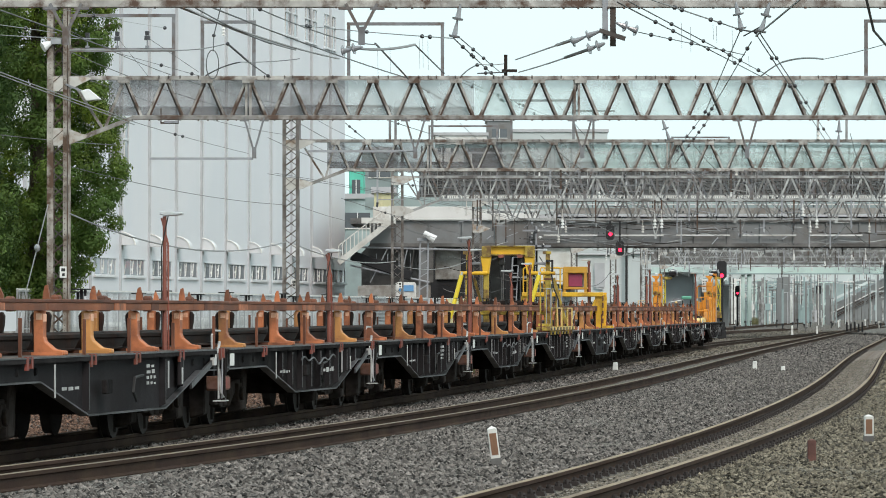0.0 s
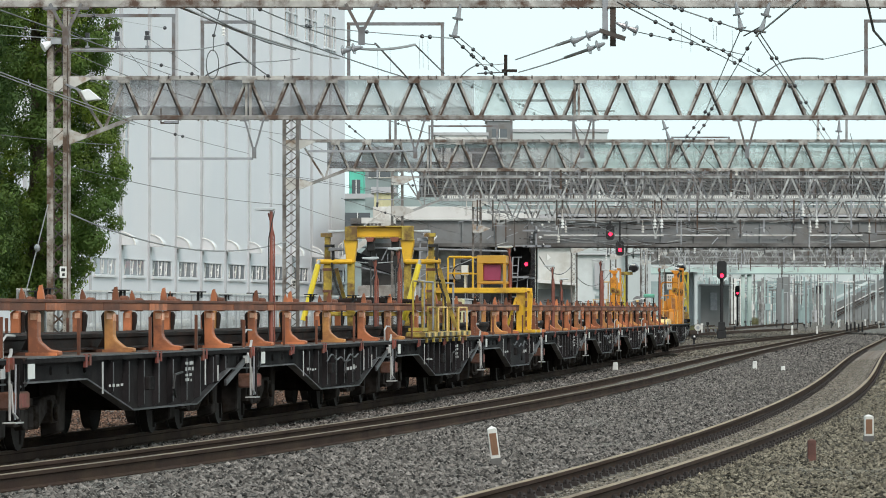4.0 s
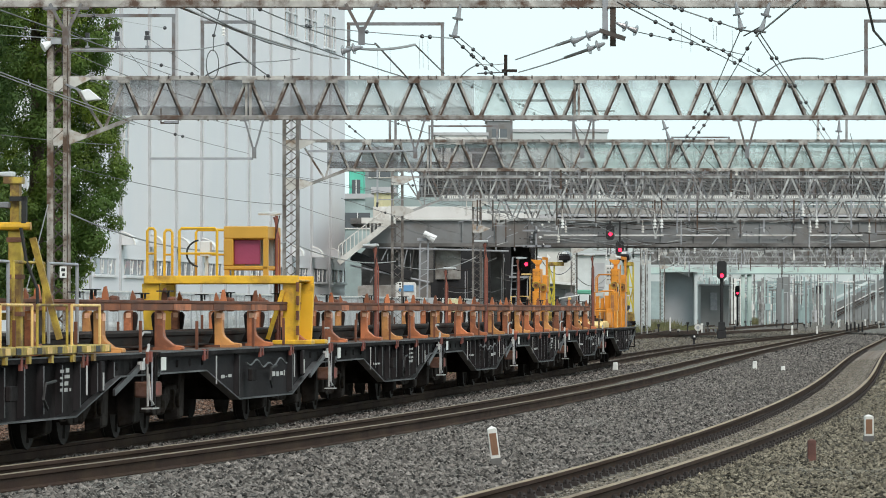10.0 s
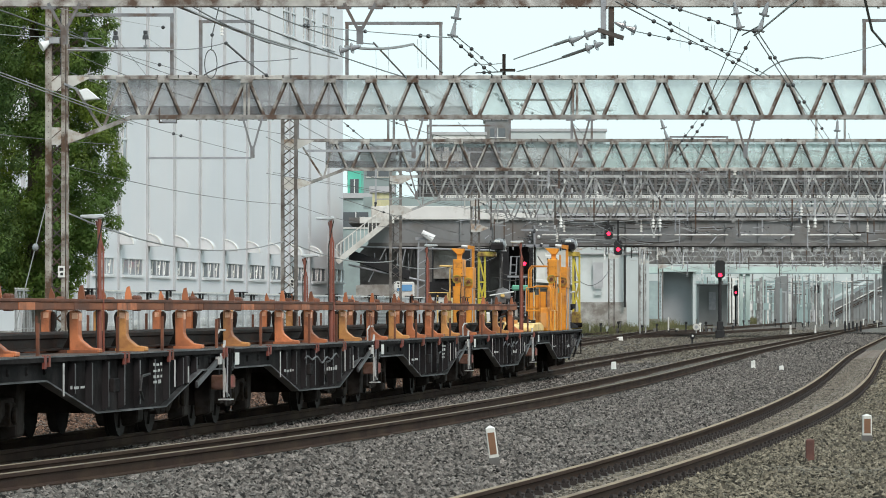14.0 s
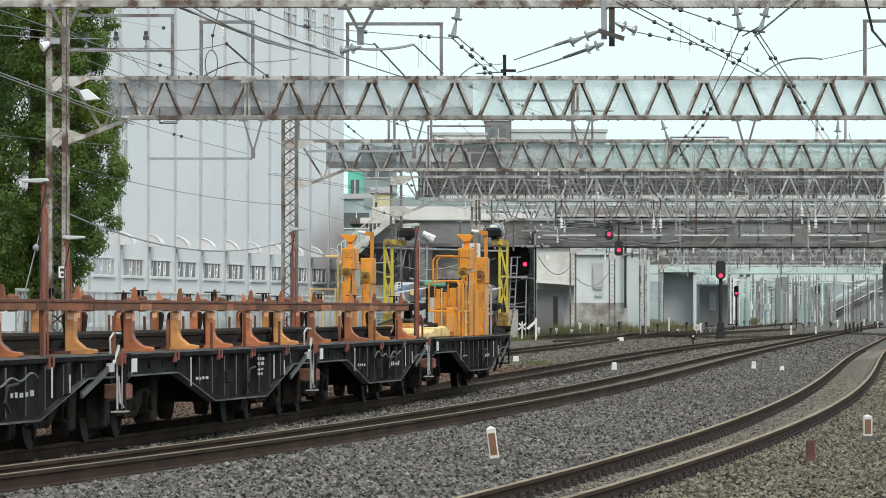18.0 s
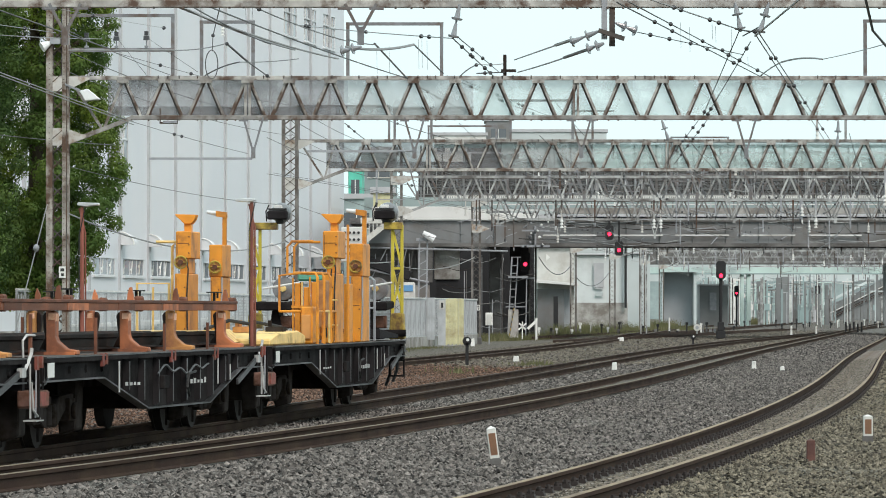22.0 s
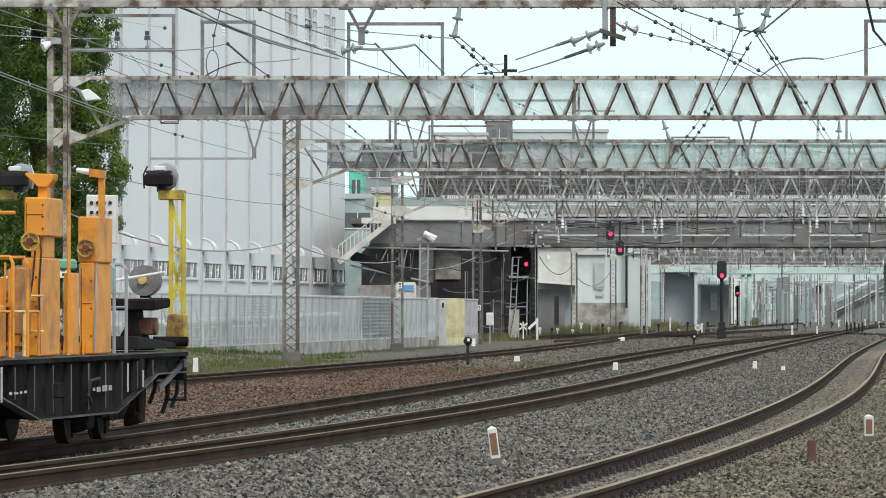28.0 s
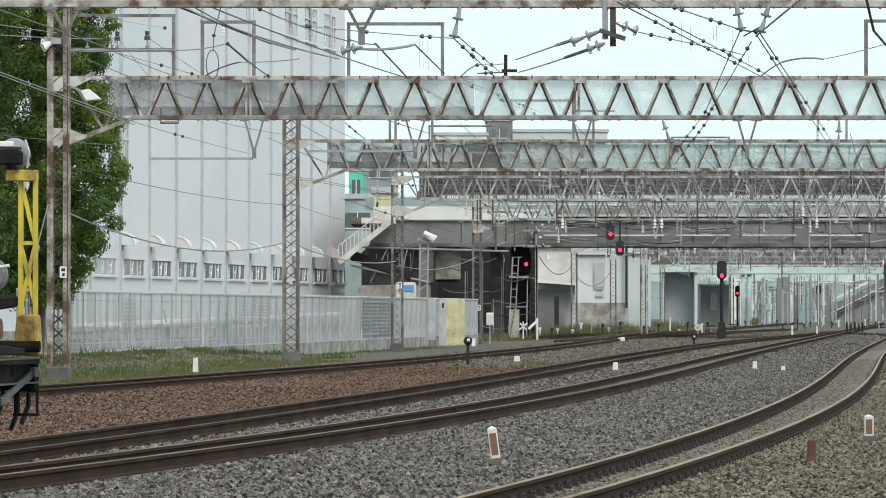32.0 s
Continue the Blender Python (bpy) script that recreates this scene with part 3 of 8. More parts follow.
def lattice_column(parent, x, y, w, z0, z1, material, pitch, fine, heavy=False):
    """A lattice mast: corner angles with lacing, on a concrete foot."""
    co = new("column")
    co.parent = parent
    co["label"] = "weathered grey lattice mast"
    a = 0.17 if heavy else 0.12
    for dx in (-w / 2, w / 2):
        for dy in ((-w / 2, w / 2) if fine else (0,)):
            part("leg", Geo().box(x + dx - a / 2, x + dx + a / 2, y + dy - 0.05, y + dy + 0.05, z0, z1), material, co, bevel=0.008 if heavy else 0)
    if heavy:
        g = Geo()
        for k in range(int((z1 - z0) / 0.14)):
            for dx in (-w / 2, w / 2 - 0.035, w / 2 + 0.035):
                g.ball((x + dx, y - w / 2 - 0.052, z0 + 0.1 + 0.14 * k), 0.014, 6, 3)
        part("rivet_row", g, M_RUSTSHADE, co, "rusty rivets down the mast legs")["kind"] = "stuff"
        # flat dark strip that draws the shade in the leg's groove
        part("leg_groove", Geo().box(x + w / 2 + 0.02, x + w / 2 + 0.05, y - w / 2 - 0.056, y - w / 2 - 0.052, z0, z1), M_RUSTSHADE, co)
    n = max(1, int((z1 - z0) / pitch))
    for face, mt in (((-w / 2, M_RUSTSHADE), (w / 2 - 0.02, M_RUSTSHADE)) if fine else ((0, M_MASTFAR),)):
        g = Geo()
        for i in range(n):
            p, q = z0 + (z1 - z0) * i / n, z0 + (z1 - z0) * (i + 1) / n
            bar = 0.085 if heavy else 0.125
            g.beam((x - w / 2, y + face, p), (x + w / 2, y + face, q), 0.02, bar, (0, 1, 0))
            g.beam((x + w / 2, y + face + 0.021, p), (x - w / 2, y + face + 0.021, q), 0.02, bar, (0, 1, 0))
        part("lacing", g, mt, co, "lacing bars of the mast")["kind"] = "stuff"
    return co


def clutter(parent, x0, x1, y, seed, n):
    """Small fittings on a far gantry: uprights, cross arms, white insulators, short drops."""
    rng = random.Random(seed)
    for k in range(n):
        x = rng.uniform(x0, x1)
        h = rng.uniform(0.4, 1.5)
        if rng.random() < 0.3:
            zi = rng.choice((Z_TOP + 0.05, Z_LOW - 0.75, Z_LOW - 1.3))
            part("white_insulator", Geo().disc_string((x, y - 0.16, zi), (x, y - 0.16, zi + 0.42), 0.09, 3).tube((x, y - 0.16, zi + 0.4), (x, y - 0.05, max(zi + 0.42, Z_LOW)), 0.02, 5), M_PARAPET, parent, "white porcelain insulator")
        if rng.random() < 0.5:
            part("upright", Geo().box(x - 0.04, x + 0.04, y - 0.05, y + 0.05, Z_TOP, Z_TOP + h), rng.choice((M_RUSTSHADE, M_GANTRYFAR, M_FRAME)), parent)
            if rng.random() < 0.7:
                part("cross_arm", Geo().box(x - rng.uniform(0.2, 1.1), x + rng.uniform(0.2, 1.1), y - 0.1, y - 0.04, Z_TOP + h - 0.12, Z_TOP + h - 0.05), M_FRAME, parent)
            part("post_insulator", Geo().tube((x, y - 0.12, Z_TOP + h - 0.05), (x, y - 0.12, Z_TOP + h + 0.2), 0.06, 7, 0.035), rng.choice((M_INSUL, M_PIPEW, M_PARAPET, M_BALL)), parent)
        else:
            d = rng.uniform(0.5, 1.6)
            part("drop_arm", Geo().box(x - 0.035, x + 0.035, y - 0.12, y - 0.05, Z_LOW - d, Z_LOW), rng.choice((M_RUSTSHADE, M_GREYPIPE)), parent)
            part("steady_arm", Geo().beam((x, y - 0.1, Z_LOW - d + 0.1), (x + rng.choice((-1, 1)) * rng.uniform(0.5, 1.2), y - 0.1, Z_LOW - d + rng.uniform(-0.1, 0.35)), 0.03, 0.035), rng.choice((M_GREYPIPE, M_GANTRYFAR)), parent)
            part("insulator", Geo().tube((x, y - 0.14, Z_LOW - d), (x + rng.uniform(-0.03, 0.03), y - 0.14, Z_LOW - d - 0.17), 0.05, 7, 0.035), rng.choice((M_INSUL, M_PIPEW, M_PARAPET, M_BALL)), parent)


def gantry(x0, y, span, w=0.42, top=9.4, fine=True, panel=1.11, foot=True, hangers=(), column=True, zlow=Z_LOW, ztop=Z_TOP, ground=-0.33, first=1.3, net=False, frames=(), heavy=False, drop=0.85):
    mt = M_GANTRY if fine else M_GANTRYFAR
    root = thing("overhead_gantry", "weathered grey steel lattice gantry spanning the tracks", "gantry", "gantries over the tracks")
    if column:
        lattice_column(root, x0, y, w, ground, top, M_COLUMN if heavy else M_MASTFAR, 0.36, fine, heavy)
        if foot:
            part("foundation", Geo().prism_y([(x0 - 0.36, ground - 0.3), (x0 + 0.36, ground - 0.3), (x0 + 0.30, ground + 0.42), (x0 - 0.30, ground + 0.42)], y - 0.4, y + 0.4), M_DARKMOTTLE, root, "dark concrete foot", bevel=0.03)
        xk = x0 + w / 2
        for z, kz in ((ztop, 1), (zlow - 0.72, -1)):
            g = Geo().prism_y([(x0 - w / 2 - 0.03, z + 0.03), (x0 + w / 2, z + 0.03), (xk + 0.65, z - (0.0 if kz > 0 else -0.30)), (xk + 0.62, z - (0.05 if kz > 0 else -0.22)), (x0 + w / 2, z - 0.36 if kz > 0 else z - 0.10), (x0 - w / 2 - 0.03, z - 0.36 if kz > 0 else z - 0.10)]
                                if kz > 0 else [(x0 - w / 2 - 0.03, z + 0.44), (x0 + w / 2, z + 0.44), (xk + 0.55, z + 0.24), (xk + 0.50, z + 0.17), (x0 + w / 2, z - 0.02), (x0 - w / 2 - 0.03, z - 0.02)], y - w / 2 - 0.03, y - w / 2 - 0.005)
            part("gusset", g, M_PLATE, root, "pale riveted gusset plate")
        part("knee", Geo().beam((xk, y, zlow - 0.68), (xk + 1.75, y, zlow), 0.12, 0.11), mt, root)
        part("knee_brace", Geo().beam((xk + 0.25, y, ztop - 0.25), (xk + 0.95, y, zlow - 0.30), 0.07, 0.07), mt, root)
        part("knee_brace", Geo().beam((xk + 1.0, y, zlow - 0.28), (x0 + first, y, ztop - 0.05), 0.07, 0.07), mt, root)
        xa = xk + 1.7
    else:
        xa = x0
        lattice_column(root, x0 + span - 0.3, y, w, ground, ztop, mt, 0.5, fine)
    part("bottom_chord", Geo().box(xa, x0 + span, y - 0.09, y + 0.09, zlow - 0.06, zlow + 0.06), mt, root, bevel=0.01 if fine else 0)
    part("top_chord", Geo().box(x0, x0 + span, y - 0.09, y + 0.09, ztop - 0.055, ztop + 0.055), mt, root, bevel=0.01 if fine else 0)
    n = int((span - first) / panel)
    far = Geo()
    for i in range(n):
        xt, xb, xn = x0 + first + panel * i, x0 + first + panel * (i + 0.5), x0 + first + panel * (i + 1)
        for a, b, k in ((xt, xb, 0), (xb, xn, 1)):
            p, q = ((a + 0.04, y - 0.02, ztop), (b - 0.06, y - 0.02, zlow)) if k == 0 else ((a + 0.06, y + 0.02, zlow), (b - 0.04, y + 0.02, ztop))
            if fine:
                part("diagonal", Geo().beam(p, q, 0.06, 0.07, (0, 1, 0)), mt, root)
                s_ = 0.055 if k == 0 else -0.055
                # darker bar beside each diagonal carries its shaded side as colour
                part("diagonal_flange", Geo().beam((p[0] - s_, y + 0.05, p[2]), (q[0] - s_, y + 0.05, q[2]), 0.05, 0.045, (0, 1, 0)), M_RUSTSHADE, root)
                if k == 0:
                    part("node_plate", Geo().box(xt - 0.16, xt + 0.16, y - 0.105, y - 0.092, ztop - 0.14, ztop + 0.02), mt, root)
            else:
                far.beam(p, q, 0.08, 0.10, (0, 1, 0))
    if not fine:
        part("web_lattice", far, mt, root, "zigzag web bars")["kind"] = "stuff"
        # rear web and chords are coloured darker to look shaded
        part("rear_lattice", Geo().add([(a + 0.25, b + 0.9, c) for a, b, c in far.v], far.f), M_FRAME, root, "rear web bars with shade put into their colour")["kind"] = "stuff"
        part("rear_chord", Geo().box(xa, x0 + span, y + 0.82, y + 0.98, zlow - 0.05, zlow + 0.05), M_RUSTSHADE, root)
        part("rear_chord", Geo().box(xa, x0 + span, y + 0.82, y + 0.98, ztop - 0.05, ztop + 0.05), M_RUSTSHADE, root)
        clutter(root, x0 + 1, x0 + min(span, 26), y, int(y), 24)
    for x in hangers:
        g = Geo().beam((x - 0.26, y - 0.1, zlow), (x - 0.02, y - 0.1, zlow - drop), 0.05, 0.07, (0, 1, 0)).beam((x + 0.26, y - 0.1, zlow), (x + 0.02, y - 0.1, zlow - drop), 0.05, 0.07, (0, 1, 0))
        g.box(x - 0.055, x + 0.055, y - 0.13, y - 0.05, zlow - drop - 0.22, zlow - drop + 0.08).box(x - 0.38, x - 0.14, y - 0.14, y - 0.04, zlow - 0.1, zlow - 0.06).box(x + 0.14, x + 0.38, y - 0.14, y - 0.04, zlow - 0.1, zlow - 0.06)
        part("hanger", g, M_FRAME if fine else mt, root, "V-shaped drop bracket")
    for a, b, z in frames:
        g = Geo().box(a - 0.045, a + 0.045, y - 0.05, y + 0.05, ztop, z).box(b - 0.045, b + 0.045, y - 0.05, y + 0.05, ztop, z).box(a - 0.05, b + 0.05, y - 0.05, y + 0.05, z, z + 0.08)
        part("support_frame", g, M_FRAME, root, "grey rectangular wire support")
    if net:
        # Added see-through panels grey the view through the truss, darker at the left.
        for a, b, m_ in ((x0 + 1.3, x0 + 7.6, M_NETDARK), (x0 + 7.602, x0 + 10.9, M_NETGREY), (x0 + 10.902, x0 + span, M_NET)):
            part("net", Geo().box(a, b, y + 0.14, y + 0.15, zlow + 0.06, ztop - 0.05), m_, root, "see-through net panel that greys the view behind the truss")
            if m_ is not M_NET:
                part("net_strip", Geo().box(a, b, y + 0.155, y + 0.16, zlow + 0.06, zlow + 0.3), M_NETDARK, root, "second see-through strip that darkens the net's lower part")
    if fine and column:
        for xv in (x0 + 4.95, x0 + 13.56):
            for d in (-0.035, 0.075):
                part("web_post", Geo().box(xv + d - 0.03, xv + d + 0.03, y - 0.06, y + 0.06, zlow + 0.06, ztop - 0.055), mt, root)
    if fine:
        g = Geo()
        rng = random.Random(int(y))
        for k in range(int(span * 4)):
            xr = xa + 0.25 * k + rng.uniform(-0.03, 0.03)
            if xr < x0 + span and rng.random() < 0.7:
                hh = rng.uniform(0.012, 0.035)
                g.box(xr - 0.018, xr + 0.018, y - 0.12, y - 0.08, zlow - 0.06 - hh, zlow - 0.05)
                if rng.random() < 0.6:
                    g.box(xr - 0.016, xr + 0.016, y - 0.105, y - 0.09, ztop - 0.02, ztop + 0.057 + hh * 0.2)
        part("rivet_row", g, M_RUSTSHADE, root, "rusty rivets and bolts along the chords")["kind"] = "stuff"
    return root


GANTRY_Y = [78, 124, 170, 216, 262, 308, 354, 400, 446, 492, 540, 590]
G0 = gantry(-14.0, 78, 34, w=0.55, fine=True, first=0.4, hangers=(-1.342, -6.215), drop=0.46)
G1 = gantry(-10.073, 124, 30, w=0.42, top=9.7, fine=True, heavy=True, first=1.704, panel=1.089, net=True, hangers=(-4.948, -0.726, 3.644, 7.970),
       frames=((-9.95, -7.066, 9.26), (-6.31, -4.96, 9.09), (-2.474, -0.015, 9.042), (11.095, 13.569, 9.116)))
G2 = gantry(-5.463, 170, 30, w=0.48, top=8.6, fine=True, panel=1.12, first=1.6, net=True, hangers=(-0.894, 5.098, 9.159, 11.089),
       frames=((-5.159, -1.909, 8.872), (-1.706, -0.386, 8.771), (2.457, 4.691, 9.075)))
G3 = gantry(-2.090, 216, 30, w=0.46, top=8.9, fine=False, hangers=(2.348, 8.928, 13.315, 17.960), frames=((-0.619, 2.477, 9.947), (10.477, 13.057, 9.431)))
G4 = gantry(1.878, 262, 30, w=0.42, top=8.4, fine=False, hangers=(6.448, 11.769, 16.464), frames=((3.631, 7.074, 9.855), (17.090, 20.533, 9.699)))
gantry(5.887, 308, 30, w=0.40, top=9.2, fine=False, hangers=(11.627, 19.722, 24.138), frames=((15.307, 18.986, 10.392),))
for gx, gy, gw in ((1016, 354, 0.4), (1085, 400, 0.45), (1138, 446, 0.45), (1172, 492, 0.45), (1330, 540, 0.5), (1410, 590, 0.5)):
    gantry((gx - 784) / F * gy, gy, 34, w=gw, top=8.2, fine=False, foot=False, column=gy < 500, panel=1.3, hangers=((gx + 120 - 784) / F * gy, (gx + 240 - 784) / F * gy, (gx + 330 - 784) / F * gy))


# ---------------- overhead wires ----------------
def wire(name, pts, r, material, label, category="overhead wire", extra=None):
    g = Geo().path(pts, r, 5)
    return solid(name, g, material, label, category, "overhead wires")


def catenary(line, side, zm, zc, label, ys=GANTRY_Y[1:]):
    """Messenger wire that sags between the gantries, contact wire below, thin droppers."""
    root = thing("overhead_line", label, "overhead wire", "overhead wires")
    stations = [float(np.interp(y, line.y, line.s)) for y in list(ys)]
    mess, cont = [], []
    for i, (a, b) in enumerate(zip(stations, stations[1:])):
        n = 10
        zig = 0.22 if i % 2 else -0.22
        dp = Geo()
        for k in range(n + (1 if i == len(stations) - 2 else 0)):
            t = k / n
            s = a + (b - a) * t
            z = zm - 0.55 * 4 * t * (1 - t)
            off = side + zig * (1 - 2 * t)
            mess.append(line.at(s, off, z))
            cont.append(line.at(s, off, zc))
            if 0 < k < n and k % 2 and i < 6:
                dp.tube(line.at(s, off, z), line.at(s, off, zc), 0.006, 4)
        if dp.v:
            part("dropper_set", dp, M_WIRE, root, "thin dropper wires")["kind"] = "stuff"
    part("messenger", Geo().path(mess, 0.009, 5), M_WIRE, root, "twisted messenger wire")
    part("contact_wire", Geo().path(cont, 0.008, 5), M_WIRE, root, "copper contact wire")
    part("contact_wire", Geo().path([p + Vector((0.18, 0, 0.02)) for p in cont], 0.007, 5), M_WIRE, root, "copper contact wire")
    # weights and clamps on the wires
    for i in range(6, 44, 3):
        p = mess[i]
        part("wire_clamp", Geo().ball(p, 0.045, 8, 6), M_BALL, root, "dark round clamp")
        part("wire_clamp", Geo().ball(mess[i] + Vector((0.28, 0.2, -0.01)), 0.045, 8, 6), M_BALL, root, "dark round clamp")


catenary(LINE_A, -0.2, 6.1, 5.15, "overhead line above the rusty siding")
catenary(LINE_B, 0.3, 6.15, 5.15, "overhead line above the train's track")
catenary(LINE_C, 0.2, 6.2, 5.25, "overhead line above the middle track")
catenary(LINE_D, 0.1, 6.2, 5.2, "overhead line above the curved track")


def feeder(y0, x0, z0, y1, x1, z1, sag, r, label, material=None, n=14):
    pts = [(x0 + (x1 - x0) * k / n, y0 + (y1 - y0) * k / n, z0 + (z1 - z0) * k / n - sag * 4 * (k / n) * (1 - k / n)) for k in range(n + 1)]
    return wire("feeder_cable", pts, r, material or M_WIRE, label)


# feeders that hop from mast to mast along the factory side
for za, sag, r in ((9.0, 0.35, 0.011), (8.45, 0.3, 0.012), (7.9, 0.25, 0.009), (5.4, 0.2, 0.010)):
    for (xa, ya), (xb, yb) in zip(((-10.0, 124), (-5.4, 170), (-2.05, 216)), ((-5.4, 170), (-2.05, 216), (1.9, 262))):
        feeder(ya, xa, za, yb, xb, za - 0.05, sag, r, "dark feeder cable along the mast row")


def span(p, q, sag, r, material, clamps=()):
    """One wire from p to q with round clamps at parts of its length."""
    label = "pale grey overhead cable between the gantries" if material is M_CABLE else "dark overhead wire between the gantries"
    p, q = Vector(p), Vector(q)
    n = 8 if sag else 2
    at = lambda t: p.lerp(q, t) - Vector((0, 0, sag * 4 * t * (1 - t)))
    ob = wire("overhead_wire", [at(k / n) for k in range(n + 1)], r, material, label)
    for i, t in enumerate(clamps):
        c = at(t)
        part("wire_clamp", Geo().ball(c, 0.05 if c.y > 100 else 0.04, 10, 6), M_BALL, ob, "dark round clamp")


span((-8.898, 95, 7.599), (-8.442, 121, 8.239), 0.0, 0.017, M_WIRE, ())
span((-8.442, 121, 8.182), (-6.345, 123.8, 7.699), 0.0, 0.007, M_WIRE, (0.544, 0.898))
span((-9.366, 100, 6.602), (-8.075, 123.8, 6.501), 0.0, 0.013, M_CABLE, ())
span((-9.366, 100, 6.543), (-8.075, 123.8, 6.427), 0.0, 0.013, M_CABLE, ())
span((-10.303, 110, 7.974), (-8.63, 120, 8.457), 0.02, 0.01, M_CABLE, ())
span((-9.366, 100, 7.606), (-9.724, 119, 8.555), 0.0, 0.01, M_CABLE, (0.407,))
span((-11.052, 118, 5.945), (-9.684, 140, 6.461), 0.02, 0.012, M_WIRE, ())
span((-8.947, 124, 6.775), (-6.781, 165, 7.041), 0.05, 0.009, M_WIRE, (0.429, 0.479))
span((-9.648, 122, 8.28), (-6.908, 122, 8.28), 0.0, 0.02, M_CABLE, ())
span((-6.908, 122, 8.28), (-5.522, 121, 8.398), 0.05, 0.014, M_CABLE, ())
span((-5.681, 121, 9.367), (-5.869, 121, 8.586), 0.0, 0.015, M_WIRE, (0.98,))
span((-5.869, 121, 8.557), (-5.883, 121, 8.196), 0.0, 0.012, M_WIRE, ())
span((-6.121, 122, 7.624), (-5.189, 121, 7.921), -0.05, 0.018, M_WIRE, ())
span((-5.189, 121, 7.921), (-3.611, 119, 7.901), 0.03, 0.012, M_CABLE, ())
span((-5.522, 121, 8.398), (-5.014, 122, 7.974), 0.0, 0.028, M_WIRE, (0.02,))
span((-5.014, 122, 7.974), (-4.496, 123, 7.63), 0.0, 0.016, M_WIRE, (0.899,))
span((-8.434, 123, 8.614), (-7.72, 123.8, 7.699), 0.0, 0.006, M_WIRE, ())
span((-7.612, 123, 8.614), (-6.389, 123.8, 7.802), 0.0, 0.006, M_WIRE, ())
span((-8.857, 110, 8.578), (-7.127, 122, 8.848), 0.02, 0.006, M_CABLE, (0.279, 0.978))
span((-4.775, 79, 6.79), (-2.462, 112, 7.529), 0.1, 0.02, M_CABLE, ())
span((-4.238, 79, 6.78), (-0.94, 123, 7.615), 0.06, 0.014, M_WIRE, ())
span((-4.662, 79, 6.79), (-3.305, 106, 7.411), 0.08, 0.022, M_CABLE, ())
span((-4.339, 80, 6.77), (-3.632, 100, 7.2), 0.05, 0.013, M_WIRE, ())
span((-3.435, 79, 6.771), (-2.057, 105, 7.532), 0.06, 0.012, M_WIRE, (0.077, 0.158))
span((-3.367, 108, 8.09), (0.178, 78.5, 6.081), 0.02, 0.01, M_CABLE, (0.094, 0.12, 0.53, 0.846, 0.886))
span((0.197, 78.6, 6.068), (1.326, 122, 7.61), 0.0, 0.012, M_WIRE, (0.139, 0.318, 0.364, 0.696))
span((0.263, 78.6, 6.106), (1.46, 121, 7.661), 0.0, 0.01, M_WIRE, (0.259, 0.494))
span((-1.434, 100, 7.212), (-0.904, 122, 7.551), 0.0, 0.022, M_WIRE, ())
span((-1.828, 90, 6.582), (-0.573, 96, 6.963), 0.07, 0.028, M_CABLE, ())
span((-0.573, 96, 6.963), (0.029, 122, 7.682), 0.0, 0.018, M_WIRE, ())
span((-1.705, 86, 6.493), (-1.419, 99, 7.132), 0.02, 0.012, M_WIRE, ())
span((1.866, 122, 8.032), (2.198, 80, 6.148), 0.0, 0.016, M_CABLE, ())
span((1.953, 122, 7.712), (2.473, 79, 5.94), 0.02, 0.016, M_CABLE, ())
span((2.161, 90, 6.614), (2.208, 80, 6.148), 0.0, 0.03, M_WIRE, ())
span((2.271, 88, 6.271), (2.473, 79, 5.94), 0.0, 0.03, M_WIRE, ())
span((0.437, 122, 7.58), (0.91, 119, 7.759), -0.05, 0.016, M_CABLE, (0.902,))
span((0.91, 119, 7.759), (1.568, 121.5, 7.904), 0.02, 0.012, M_CABLE, (0.495,))
span((0.889, 122, 7.682), (1.597, 121.5, 7.686), 0.0, 0.016, M_WIRE, (0.301, 0.501))
span((0.133, 124, 7.723), (3.509, 165, 8.302), 0.03, 0.009, M_WIRE, (0.2, 0.479, 0.509, 0.871))
span((0.415, 124, 7.664), (3.962, 165, 8.263), 0.03, 0.009, M_WIRE, (0.334, 0.551, 0.593))
span((-1.022, 124, 7.664), (1.453, 160, 7.964), 0.03, 0.014, M_WIRE, (0.249,))
span((2.459, 124, 7.635), (5.077, 166, 7.61), 0.03, 0.01, M_WIRE, ())
span((3.307, 80, 6.273), (6.124, 96, 6.756), 0.0, 0.009, M_WIRE, (0.102, 0.263, 0.455, 0.769))
span((2.732, 74, 6.388), (8.38, 123.5, 7.64), 0.0, 0.012, M_WIRE, (0.174, 0.269, 0.494, 0.706))
span((2.9, 74, 6.406), (8.616, 123.5, 7.64), 0.0, 0.011, M_WIRE, (0.204, 0.394, 0.583, 0.844))
span((3.174, 74, 6.459), (4.898, 79, 6.28), 0.0, 0.012, M_CABLE, (0.306, 0.384, 0.707, 0.81))
span((4.898, 79, 6.28), (5.34, 79.4, 6.247), 0.02, 0.014, M_WIRE, (0.199, 0.799))
span((5.034, 79.2, 6.159), (5.361, 79, 6.336), 0.0, 0.012, M_WIRE, ())
span((5.229, 79, 6.148), (5.319, 70, 6.194), 0.0, 0.016, M_CABLE, ())
span((4.964, 79, 6.233), (6.719, 122, 6.575), 0.0, 0.01, M_WIRE, (0.925,))
span((5.218, 80, 6.11), (6.821, 122, 6.575), 0.0, 0.01, M_WIRE, (0.179, 0.855, 0.955))
span((5.218, 80, 6.11), (5.72, 90, 6.421), 0.0, 0.008, M_WIRE, (0.471,))
span((5.229, 79, 6.185), (13.443, 165, 7.356), 0.0, 0.011, M_WIRE, (0.119, 0.298, 0.439, 0.603, 0.746))
